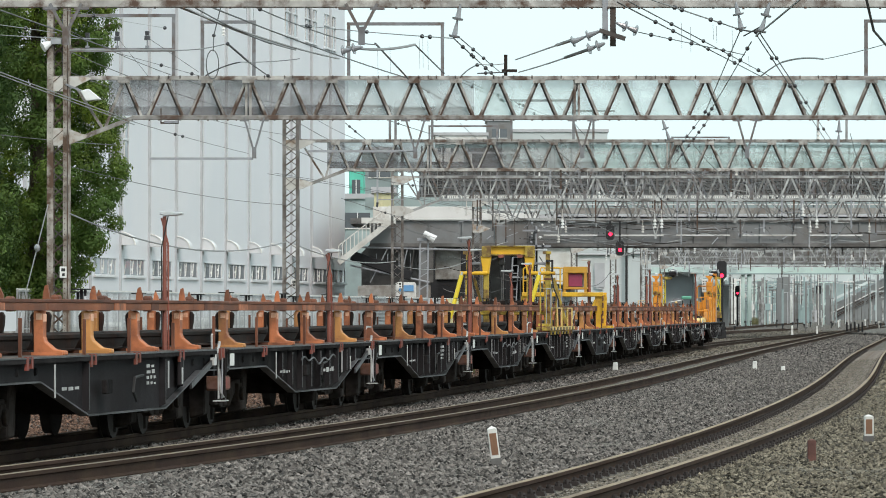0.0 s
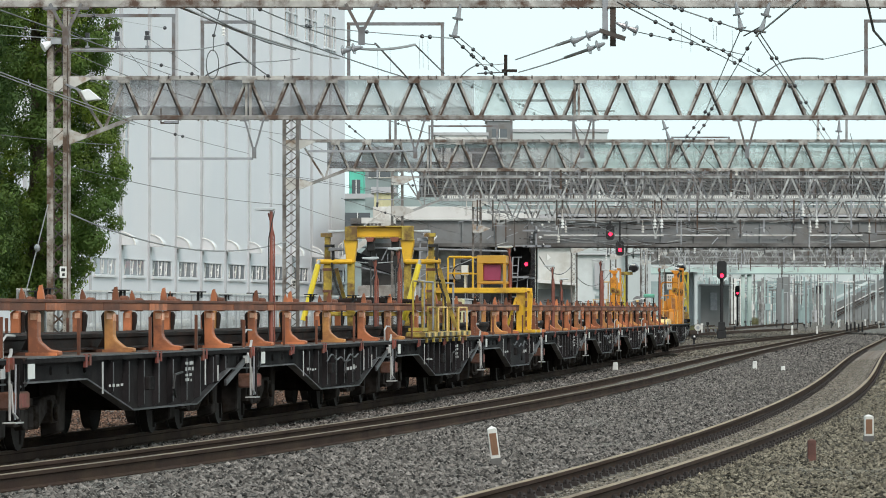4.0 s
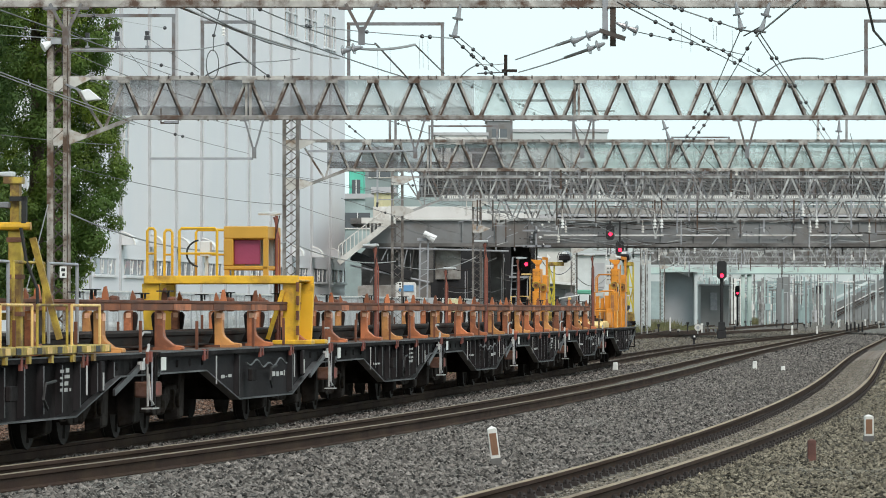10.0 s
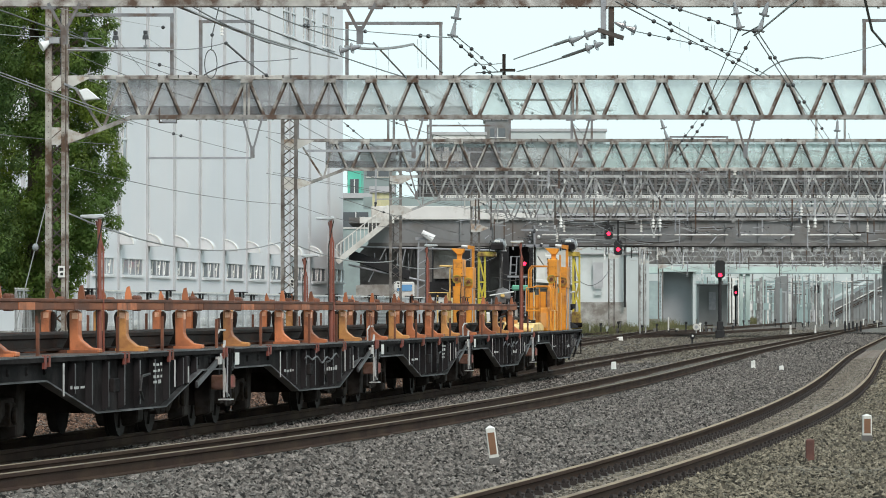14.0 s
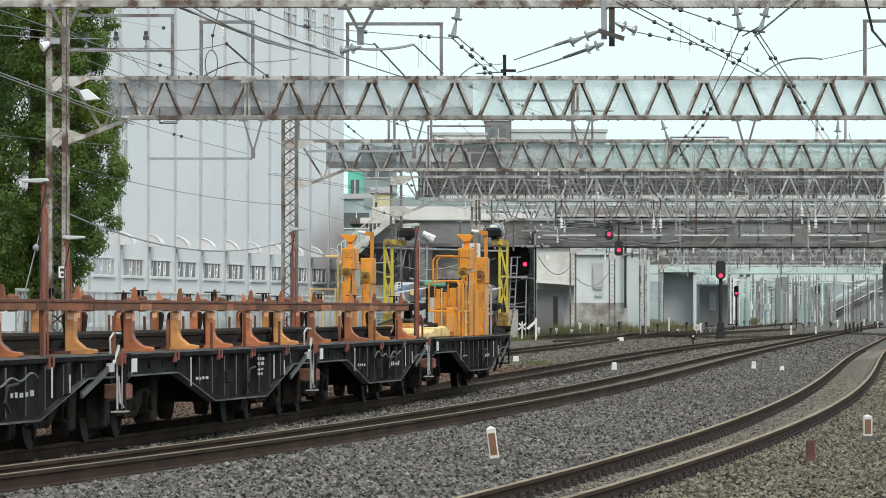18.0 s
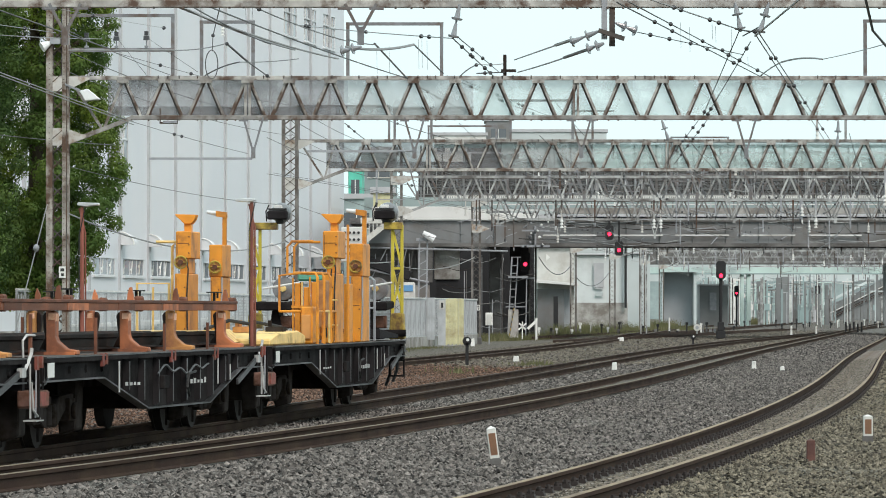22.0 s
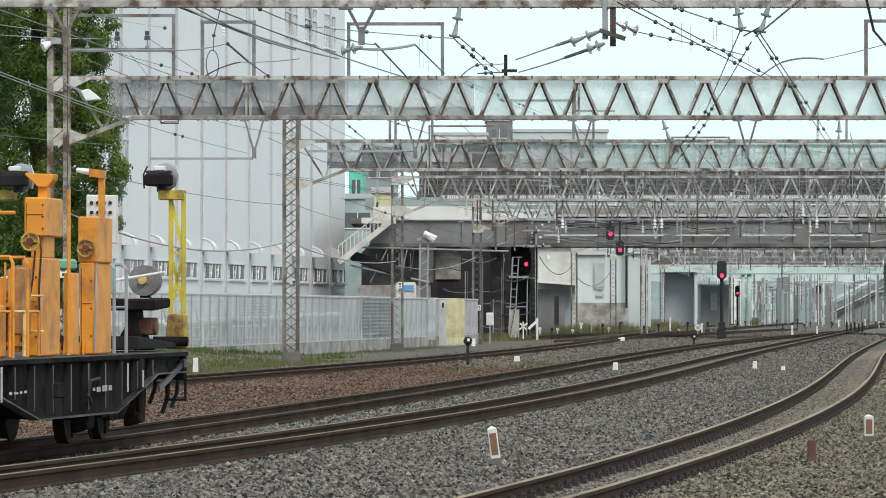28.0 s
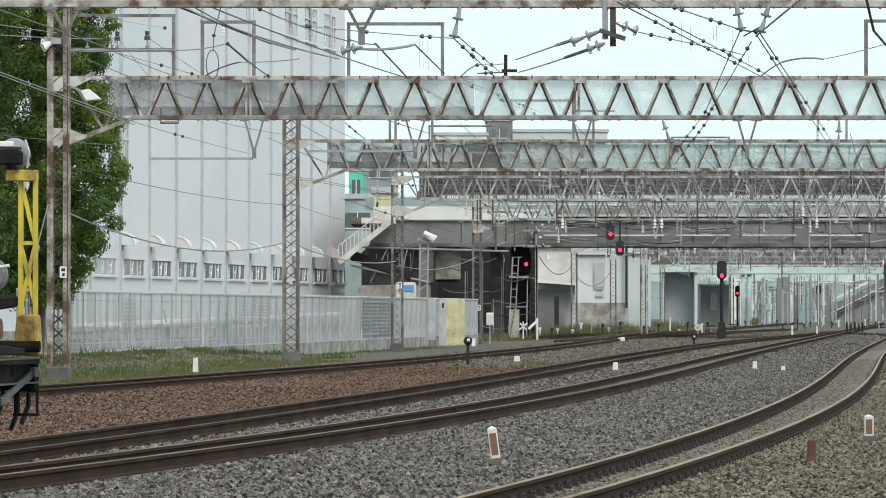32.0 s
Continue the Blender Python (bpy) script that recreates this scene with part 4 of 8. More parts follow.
span((5.304, 79, 6.185), (13.641, 165, 7.356), 0.0, 0.011, M_WIRE, (0.119, 0.298, 0.439, 0.603, 0.746))
span((8.273, 123, 7.659), (8.616, 120, 7.869), -0.03, 0.018, M_CABLE, ())
span((8.616, 120, 7.869), (9.246, 115, 7.675), -0.06, 0.024, M_CABLE, ())
span((9.246, 115, 7.675), (9.45, 100, 7.224), 0.02, 0.01, M_CABLE, ())
span((6.8, 76, 6.609), (7.019, 77, 6.114), 0.0, 0.024, M_WIRE, ())
span((7.019, 77, 6.114), (7.343, 78, 5.903), 0.0, 0.022, M_WIRE, ())
span((6.81, 125, 6.638), (7.948, 168, 6.779), 0.0, 0.01, M_WIRE, (0.157, 0.332, 0.427, 0.635))
span((7.034, 125, 6.638), (8.249, 168, 6.779), 0.0, 0.01, M_WIRE, (0.116, 0.242, 0.378, 0.527, 0.749))
for p, q in (((-3.742, 90, 7.324), (-3.731, 90, 6.991)), ((-3.613, 90, 7.345), (-3.602, 90, 7.044)), ((-1.386, 100, 7.176), (-1.374, 100, 6.579)), ((-1.123, 100, 7.152), (-1.111, 100, 6.602)), ((-0.452, 90, 6.722), (-0.441, 90, 6.163)), ((-0.387, 90, 6.722), (-0.376, 90, 6.184)), ((-0.29, 90, 6.7), (-0.28, 90, 6.141)), ((4.235, 84, 6.679), (4.245, 84, 6.227)), ((4.395, 84, 6.599), (4.405, 84, 6.157)), ((4.568, 80, 6.416), (4.578, 80, 6.148)), ((4.626, 80, 6.378), (4.635, 80, 6.091)), ((5.26, 86, 6.677), (5.271, 86, 6.082)), ((6.463, 100, 6.937), (6.475, 100, 6.722))):
    part("dropper", Geo().tube(p, q, 0.004, 4), M_WIRE, G1, "thin dropper wire")
span((-10.33, 123.7, 4.34), (-11.35, 123.2, 0.1), 0.0, 0.016, M_CABLE)
part("guy_insulator", Geo().ball((-10.60, 123.55, 3.2), 0.085, 12, 8, 1.2), M_INSUL, G1, "grey egg insulator in the mast's guy wire")
# teardrop jumper loop hung before the first gantry
LOOP = [(-5.898 + 0.16 * math.sin(a), 121, 7.86 - 0.37 * math.cos(a)) for a in np.linspace(math.pi, 3 * math.pi, 17)]
wire("jumper_loop", LOOP, 0.014, M_WIRE, "dark teardrop-shaped jumper loop")
# the tangle of wires between the farther gantries
rw = random.Random(31)
ROWS = ((170, -5.4), (216, -2.0), (262, 1.9), (308, 5.9), (354, 9.8), (400, 14.4), (446, 18.9))
for (ya, xa), (yb, xb) in zip(ROWS, ROWS[1:]):
    for k in range(9):
        u = rw.uniform(1.5, 21)
        a = Vector((xa + u, ya, rw.choice((5.6, 6.5, 7.7, 8.3, 8.9))))
        b = Vector((xb + u + rw.uniform(-2.5, 2.5), yb, a.z + rw.uniform(-0.8, 0.6)))
        span(a, b, rw.uniform(0.05, 0.4), rw.choice((0.011, 0.014, 0.018)), M_CABLE if k % 3 else M_WIRE, (0.04, 0.1, 0.5, 0.93) if k % 2 else (0.3,))
for g_, y_, x_ in ((G2, 170, -4.5), (G3, 216, -1.0), (G4, 262, 3.0)):
    clutter(g_, x_, x_ + 24, y_, int(y_) + 7, 10)
# sagging cable between the masts on the left
feeder(124, -9.807, 4.109, 170, -5.605, 4.039, 0.62, 0.022, "grey service cable sagging between masts", M_CABLE)
feeder(170, -5.362, 3.957, 216, -2.168, 3.806, 0.3, 0.022, "grey service cable sagging between masts", M_CABLE)
feeder(216, -2.039, 3.625, 262, 1.815, 4.534, 0.4, 0.02, "grey service cable sagging between masts", M_CABLE)
feeder(308, 6.292, 5.057, 354, 9.642, 4.944, 0.9, 0.03, "dark cable loop between masts")
feeder(354, 9.981, 4.098, 400, 14.240, 5.002, 1.0, 0.03, "dark cable loop between masts")


def insulator(p, q, r, n):
    """A string insulator: tapered grey bodies, each with one broad thin shed; it hangs from the nearest gantry."""
    root = part("insulator_string", Geo().tube(p, q, r * 0.22, 6), M_GREYPIPE, G0 if p[1] < 100 else (G1 if p[1] < 140 else G2), "grey porcelain insulator string")
    p, q = Vector(p), Vector(q)
    for i in range(n):
        a, b = p.lerp(q, (i + 0.12) / n), p.lerp(q, (i + 0.9) / n)
        part("insulator_body", Geo().tube(a, b, r * 0.30, 8, r * 0.62), M_INSUL, root)
        part("shed", Geo().tube(a.lerp(b, 0.86), a.lerp(b, 1.0), r * 1.15, 12, r * 1.0), M_INSUL, root)


for p, q in (((0.289, 77.9, 6.612), (0.177, 77.9, 6.034)), ((4.827, 77.9, 6.639), (4.920, 77.9, 6.174)), ((5.386, 77.9, 6.639), (5.228, 77.9, 6.127)),
             ((2.590, 77.8, 6.164), (2.106, 77.9, 5.978)), ((2.665, 77.8, 5.959), (2.385, 77.9, 5.866)), ((2.851, 77.8, 6.295), (3.205, 77.9, 6.164)),
             ((5.748, 123.9, 6.568), (5.940, 123.9, 6.005)), ((10.384, 123.9, 6.568), (10.355, 123.9, 5.827)), ((-1.323, 77.8, 5.903), (-1.677, 77.9, 5.829)),
             ((-1.706, 169.8, 7.288), (-0.995, 169.8, 7.288))):
    insulator(p, q, 0.085, 2)
# drop post under the nearest gantry
dp = part("drop_post", Geo().box(2.628, 2.721, 77.9, 78.0, 6.034, 6.723), M_GREYPIPE, G0, "dark steel drop post with a slanted plate")
part("rear_post", Geo().box(2.758, 2.851, 77.95, 78.05, 5.922, 6.723), M_RUSTSHADE, dp)
part("plate", Geo().beam((2.572, 77.8, 6.174), (3.000, 77.8, 6.034), 0.12, 0.07), M_RUSTSHADE, dp)
part("wire_post", Geo().box(1.600, 1.689, 123.95, 124.05, Z_TOP, 8.272).box(1.541, 1.941, 123.9, 124.0, 7.812, 7.886), M_UNDER, G1, "short dark post")
for a, b, z, y in ((265, 448, 281, 124), (290, 315, 216, 123.8), (545, 705, 268, 169.8)):
    part("steady_arm", Geo().box((a - 784) / F * y, (b - 784) / F * y, y - 0.03, y + 0.03, EYE[2] + (550 - z - 2) / F * y, EYE[2] + (550 - z + 2) / F * y), M_GREYPIPE, G1 if y < 160 else G2, "thin grey steady arm")
part("wire_arm", Geo().box(-9.85, -7.05, 123.86, 123.92, 8.40, 8.445).box(-9.85, -7.05, 123.86, 123.92, 8.34, 8.365).box(-9.92, -9.74, 123.84, 123.94, 8.28, 8.52), M_FRAME, G1, "double grey wire arm")
for x, zc in ((-9.317, 8.70), (-8.532, 8.72), (-7.747, 8.74)):
    bell = part("bell_insulator", Geo().tube((x, 123.84, zc - 0.09), (x, 123.84, zc + 0.02), 0.085, 12, 0.075).tube((x, 123.84, zc + 0.03), (x, 123.84, zc + 0.14), 0.055, 10, 0.06), M_BALL, G1, "dark bell insulator")
    part("pin", Geo().tube((x, 123.84, 8.35), (x, 123.84, zc - 0.09), 0.018, 6).box(x - 0.05, x + 0.05, 123.8, 123.88, 8.45, 8.5), M_INSUL, bell, "pale porcelain pin")
part("pale_insulator", Geo().disc_string((-5.63, 121.2, 8.60), (-5.63, 121.2, 8.92), 0.06, 4), M_WHITE, G1, "white porcelain insulator")
part("drop_cage", Geo().box(-7.40, -7.37, 123.8, 123.84, 6.48, 6.86).box(-6.95, -6.92, 123.8, 123.84, 6.48, 6.62).box(-7.40, -6.92, 123.8, 123.84, 6.45, 6.50), M_RUSTSHADE, G1, "dark drop cage")
# street-type floodlight and loudspeaker on the first mast
fl = thing("floodlight", "pale dished floodlight on the lattice mast", "lamp")
part("hood", Geo().prism_y([(-9.463, 7.292), (-9.243, 7.351), (-8.905, 7.071), (-9.316, 7.027)], 123.3, 123.75), M_LAMP, fl, bevel=0.02)
part("arm", Geo().beam((-9.866, 123.75, 7.486), (-9.362, 123.6, 7.262), 0.05, 0.05), M_GREYPIPE, fl)
ls = thing("loudspeaker", "grey horn loudspeaker on the lattice mast", "loudspeaker")
part("horn", Geo().tube((-10.463, 123.6, 8.447), (-10.211, 123.7, 8.595), 0.14, 12, 0.04), M_LAMP, ls)
part("body", Geo().box(-10.256, -9.990, 123.6, 123.85, 8.536, 8.684), M_GREYPIPE, ls)
for px, py, y in ((112, 482, 123.72), (520, 502, 169.76), (708, 505, 215.9), (848, 545, 261.9)):
    sg_ = thing("mast_plate", "small white mast plate with dark marks", "sign", "mast plates")
    x, z = (px - 784) / F * y, EYE[2] + (550 - py) / F * y
    part("plate", Geo().box(x - 0.09, x + 0.09, y - 0.02, y, z - 0.15, z + 0.15), M_WHITE, sg_)
    part("mark", Geo().box(x - 0.05, x + 0.05, y - 0.026, y - 0.021, z + 0.02, z + 0.10).box(x - 0.03, x + 0.04, y - 0.026, y - 0.021, z - 0.1, z - 0.03), M_STRIPE, sg_)


# ---------------- the big pale building ----------------
def big_building():
    root = thing("factory_building", "tall pale grey metal-clad building with a row of low windows", "building", m=Matrix.Translation((-17.32, 240, 0)) @ Matrix.Rotation(-0.1458, 4, "Z"))
    # local y runs along the facade away from the eye, x = 0 is its face towards the tracks
    L0, L1, H = -60, 74.4, 30.0
    pitch, c0, half = 7.12, 0.75, 2.55
    wins = [c0 + pitch * k for k in range(-8, 11)]
    zb, zt = 3.36, 4.28
    up = [(1.5, 6.5, 8.6, 11.4), (-5.6, -0.6, 8.6, 11.4)]
    hi = [(52 + 7.1 * k, 56.5 + 7.1 * k, 18.6, 20.8) for k in range(0, 3)]
    part("lower_wall", Geo().box(-12, 0, L0, L1, -0.3, zb), M_WALL, root, "pale grey cladding")
    edges = [L0] + [e for w in wins for e in (w - half, w + half)] + [L1]
    for a, b in zip(edges[::2], edges[1::2]):
        part("pier", Geo().box(-12, 0, a, b, zb, zt), M_WALL, root, "pale grey cladding")
    for a, b, z0, z1 in ((L0, L1, zt, 8.6), (L0, -5.6, 8.6, 11.4), (-0.6, 1.5, 8.6, 11.4), (6.5, L1, 8.6, 11.4), (L0, L1, 11.4, 18.6), (L0, 52, 18.6, 20.8), (56.5, 59.1, 18.6, 20.8), (63.6, 66.2, 18.6, 20.8), (70.7, L1, 18.6, 20.8), (L0, L1, 20.8, H)):
        part("wall_band", Geo().box(-12, 0, a, b, z0, z1), M_WALL, root, "pale grey cladding")
    part("roof_edge", Geo().box(-12.1, 0.15, L0, L1 + 0.1, H, H + 0.4), M_PIPEW, root)

    def window(a, b, z0, z1, panes, mid):
        w = new("window")
        w.parent = root
        w["label"] = "white-framed window with dusky glass"
        f = Geo().box(-0.08, 0.04, a, b, z0, z0 + 0.05).box(-0.08, 0.04, a, b, z1 - 0.05, z1)
        for k in range(panes + 1):
            y = a + (b - a) * k / panes
            f.box(-0.05, 0.012, y - 0.032, y + 0.032, z0, z1)
        if mid:
            f.box(-0.12, 0.05, a, b, z0 + (z1 - z0) * 0.66 - 0.05, z0 + (z1 - z0) * 0.66 + 0.05)
        part("window_frame", f, M_TRIM, w)
        part("sill", Geo().box(0, 0.12, a - 0.1, b + 0.1, z0 - 0.10, z0), M_TRIM, w)
        for k in range(panes):
            y0, y1 = a + (b - a) * k / panes + 0.034, a + (b - a) * (k + 1) / panes - 0.034
            part("pane", Geo().box(-0.045, -0.03, y0, y1, z0 + 0.06, z1 - 0.06), M_HAZEGLASS, w)
            q = (k * 7 + int(a * 3)) % 5
            part("blind", Geo().beam((-0.015, y0 + 0.15 + 0.1 * q, z0 + 0.1), (-0.015, y0 + 0.35 + 0.13 * q, z1 - 0.1), 0.02, 0.07, (1, 0, 0)).box(-0.025, -0.012, y0 + 0.1 * q, y0 + 0.25 + 0.12 * q, z0 + 0.1 + 0.09 * q, z0 + 0.2 + 0.1 * q), M_PARAPET, w, "pale things standing in the window")
        part("room_back", Geo().box(-1.2, -1.1, a, b, z0, z1), M_DARKCONC, w, "dark room wall behind")

    for w in wins:
        window(w - half, w + half, zb, zt, 3, False)
    for a, b, z0, z1 in up + hi:
        window(a, b, z0, z1, 3, True)
    for k in range(-8, 11):
        y = c0 + pitch * (k + 0.5)
        if y > L1:
            continue
        part("downpipe", Geo().box(0, 0.09, y - 0.12, y + 0.12, -0.3, H), M_PIPEW, root, "grey vertical cover strip")
        part("joint_strip", Geo().box(0, 0.06, y + 0.5, y + 0.62, zt + 0.4, H), M_TRIM, root, "pale cladding joint")
        # grey strip on the face paints the shadow gap beside the joint
        part("joint_gap", Geo().box(0, 0.02, y + 0.36, y + 0.48, zt + 0.4, H), M_INSUL, root, "dark strip drawn as the cladding's shadow gap")
        h = new("vent_hood")
        h.parent = root
        h["label"] = "white half-round vent hood"
        y += 0.5
        prof = [(0.80 * math.sin(a), 4.95 + 0.66 * math.cos(a)) for a in np.linspace(0, math.pi / 2, 7)] + [(0, 4.95)]
        part("hood", Geo().prism_y([(x, z) for x, z in prof], y - 0.5, y + 0.5), M_TRIM, h)
        part("rim", Geo().path([(x + 0.01, y - 0.51, z + 0.01) for x, z in prof[:7]], 0.045, 6), M_WHITE, h, "bright rim")
    part("plinth", Geo().box(-0.05, 0.1, L0, L1, -0.3, 0.6), M_CONCRETE, root, "grey concrete base")


big_building()


# ---------------- palisade fence, low wall ----------------
def fence_x(y):
    return -10.1 + (y - 158) * 0.1157


def build_fence():
    root = thing("boundary_fence", "galvanised palisade fence on a low concrete kerb", "fence")
    me_bar = fix(Geo().box(-0.022, 0.022, -0.012, 0.012, 0.0, 1.9).mesh("bars", M_FENCE))
    g = Geo()
    for k in range(10):
        y = (k + 0.5) * 0.2
        g.box(-0.009, 0.009, y - 0.012, y + 0.012, 0.06, 1.86)
    g.box(0.0, 0.04, 0, 2, 0.0, 0.05).box(-0.025, -0.01, 0, 2, 0.75, 0.78).box(-0.025, -0.01, 0, 2, 0.25, 0.29).box(-0.025, -0.01, 0, 2, 1.60, 1.64).box(-0.03, 0.03, 0, 2, 1.86, 1.90)
    panel = fix(g.mesh("panel", M_FENCE))
    post = fix(Geo().box(-0.028, 0.028, -0.028, 0.028, 0, 1.92).mesh("post", M_FENCEDARK))
    cap = fix(Geo().box(-0.035, 0.035, 0.0, 2.01, 1.905, 1.95).box(-0.03, 0.03, 0.0, 2.01, -0.03, 0.02).mesh("cap", M_WHITE))
    ang = -math.atan(0.1157)
    for k in range(0, 62):
        y = 138 + k * 2.0
        m = Matrix.Translation((fence_x(y), y, 0.26)) @ Matrix.Rotation(ang, 4, "Z")
        shared("fence_panel", panel, root, m)["kind"] = "stuff"
        shared("post", post, root, m)
        shared("cap_rail", cap, root, m)
    kerb = Geo().beam((fence_x(138), 138, -0.08), (fence_x(262), 262, -0.08), 0.16, 0.66)
    part("kerb", kerb, M_CONCRETE, root, "stained concrete kerb")
    for k in range(6):
        y = 166 + k * 13
        sc = solid("white_sheet", Geo().beam((fence_x(y) - 0.8, y, 0.9), (fence_x(y) - 0.8, y + 9, 0.9 + 0.02 * k), 0.05, 1.1 - 0.12 * (k % 3)), M_FARWALL if k % 2 else M_STATION, "pale sheet screen leaning behind the fence", "screen", "screens behind the fence")
        sc.location.z = -0.35
    pipe = Geo().tube((fence_x(150) - 1.2, 150, 0.95), (fence_x(215) - 1.2, 215, 1.35), 0.17, 10)
    solid("guard_pipe", pipe, M_PARAPET, "white guard pipe behind the palisade fence", "pipe")


build_fence()


def louvre_panel(y0, y1, dx, z0, z1, n, label):
    lv = thing("louvre_panel", label, "panel", "louvre panels at the fence")
    for k in range(n):
        z = z0 + (z1 - z0) * (k + 0.5) / n
        part("slat", Geo().beam((fence_x(y0) + dx, y0, z), (fence_x(y1) + dx, y1, z), 0.03, (z1 - z0) / n * 0.42), M_FENCEDARK, lv)
    for k in range(5):
        y = y0 + (y1 - y0) * k / 4
        part("upright", Geo().box(fence_x(y) + dx - 0.03, fence_x(y) + dx + 0.03, y - 0.03, y + 0.03, min(z0, 0.1), z1 + 0.05), M_FENCE, lv)


louvre_panel(213, 224, 0.07, 0.42, 2.2, 11, "grey slatted screen fixed along the fence")
louvre_panel(181, 188.5, -0.35, 1.32, 2.12, 7, "grey louvred vent panel behind the fence")
louvre_panel(156.4, 158.6, -0.3, 0.8, 1.98, 9, "dark narrow louvre behind the fence")
for k in range(9):
    y = 163 + k * 6.6
    solid("stay_bar", Geo().beam((fence_x(y) - 0.10, y, 1.62), (fence_x(y) - 0.10, y + 1.5, 1.2), 0.05, 0.09).box(fence_x(y + 1.5) - 0.14, fence_x(y + 1.5) - 0.08, y + 1.45, y + 1.55, 0.0, 1.25), M_WHITE, "white diagonal stay behind the fence", "fence stay", "fence stays")
ct = thing("corrugated_screen", "grey corrugated sheet screen beside the fence", "screen")
for k in range(24):
    x = -1.933 + k * 0.065
    part("sheet", Geo().box(x, x + 0.062, 238 + (k % 2) * 0.03, 238.04 + (k % 2) * 0.03, 0.1, 2.215), M_FENCE, ct)
ck = thing("cream_screen", "faded cream corrugated screen at the end of the fence", "screen")
for k in range(14):
    x = 0.172 + k * 0.066
    part("sheet", Geo().box(x, x + 0.062, 240 + (k % 2) * 0.03, 240.05 + (k % 2) * 0.03, -0.2 + 0.04 * (k % 3), 2.134 + 0.02 * (k % 4)), M_FADED, ck)
part("end_panel", Geo().box(-0.201, 0.172, 239.98, 240.05, -0.2, 2.106), M_FENCE, ck, "pale blue grey end panel")
part("mark", Geo().box(-0.143, 0.115, 239.95, 239.975, 1.618, 2.077), M_PALEWALL, ck, "small plate with dark marks")
part("dark_mark", Geo().box(-0.057, 0.057, 239.93, 239.947, 1.704, 1.962), M_STRIPE, ck)


# ---------------- road bridge, footbridge, stairs ----------------
YB = 300
bridge = thing("road_bridge", "wide grey steel girder bridge over the tracks", "bridge")
part("girder", Geo().box(-4.623, 60, YB, YB + 0.4, 5.718, 7.331), M_GIRDER, bridge, "grey plate girder")
# Dark colour draws the shadow line along the girder's foot.
part("lower_flange", Geo().box(-4.623, 60, YB - 0.25, YB + 0.5, 5.611, 5.826), M_DARKCONC, bridge, "lower flange, its shadow line put in as dark colour")
part("upper_flange", Geo().box(-4.623, 7.2, YB - 0.2, YB + 0.5, 7.259, 7.439), M_PARAPET, bridge, "pale deck edge")
# The dark gap of shade under the kerb is coloured onto this edge.
part("upper_flange", Geo().box(7.2, 60, YB - 0.2, YB + 0.5, 7.20, 7.52), M_DARKCONC, bridge, "deck edge with the shade below it put into the colour")
part("kerb_band", Geo().box(7.2, 60, YB - 0.25, YB + 0.1, 7.70, 8.08), M_CONCRETE, bridge, "grey concrete kerb band")
g = Geo()
for k in range(205):
    g.box(-0.14 + k * 0.14, -0.05 + k * 0.14, YB - 0.12, YB - 0.06, 8.5, 8.82)
g.box(-0.14, 60, YB - 0.12, YB - 0.06, 8.80, 8.86)
part("baluster", g, M_WHITE, bridge, "row of short white balusters")["kind"] = "stuff"
for k in range(18):
    x = -3.011 + k * 2.1
    part("stiffener", Geo().box(x, x + 0.08, YB - 0.14, YB, 5.826, 7.259), M_GIRDER, bridge)
# Underside shade is given by the deck's dark colour.
part("deck", Geo().box(-5.878, 60, YB + 0.4, YB + 14, 7.080, 7.439), M_DARKCONC, bridge, "deck underside with shade in its dark colour")
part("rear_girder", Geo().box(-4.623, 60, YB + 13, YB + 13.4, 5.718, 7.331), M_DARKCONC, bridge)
for k in range(5):
    x = 6.379 + k * 4.2
    part("pipe_run", Geo().tube((x, YB - 0.3, 6.328), (x + 3.4, YB - 0.3, 6.328), 0.05, 6), M_PARAPET, bridge, "white pipe")
part("parapet", Geo().box(-4.444, 1.828, YB - 0.3, YB, 7.295, 8.155), M_PARAPET, bridge, "white concrete parapet", bevel=0.03)
part("parapet", Geo().box(2.365, 5.949, YB - 0.3, YB, 7.295, 7.725), M_PARAPET, bridge, "white concrete parapet", bevel=0.03)
part("parapet", Geo().box(5.949, 60, YB - 0.2, YB, 7.367, 7.654), M_PIPEW, bridge, "grey kerb")
part("far_parapet", Geo().box(-5.161, 60, YB + 13.5, YB + 13.8, 8.238, 9.063), M_STATION, bridge, "pale far parapet")
for z in (372, 362, 352):
    part("handrail", Geo().box(1.828, 60, YB - 0.12, YB - 0.06, EYE[2] + (550 - z - 1) / F * YB, EYE[2] + (550 - z + 1) / F * YB), M_PARAPET, bridge)
for k in range(28):
    x = 2.007 + k * 1.0
    part("railing_post", Geo().box(x, x + 0.07, YB - 0.14, YB - 0.05, 7.331, 8.729), M_PIPEW, bridge)
part("abutment", Geo().box(-4.654, -0.794, YB + 2, YB + 3, -0.3, 5.674), M_DARKMOTTLE, bridge, "dark mottled abutment wall")
for k in (0, 3, 4):
    x = -4.608 + k * 0.62
    part("strut", Geo().beam((x, YB - 0.6, 3.347), (x + 1.1 - 0.2 * k, YB - 0.6, 5.490), 0.06, 0.07), M_GREYPIPE if k % 3 == 0 else M_DARKCONC, bridge, "thin diagonal strut")
part("conduit", Geo().tube((-5.858, YB - 1, 4.419), (-0.857, YB - 1, 3.347), 0.06, 6), M_GREYPIPE, bridge)
part("conduit", Geo().tube((-5.144, YB - 1, 5.562), (4.144, YB - 1, 5.312), 0.06, 6), M_GREYPIPE, bridge)
part("duct", Geo().beam((-5.787, YB - 0.9, 5.062), (-2.000, YB - 0.9, 3.740), 0.5, 0.62), M_DARK, bridge, "black sloping duct", bevel=0.05)
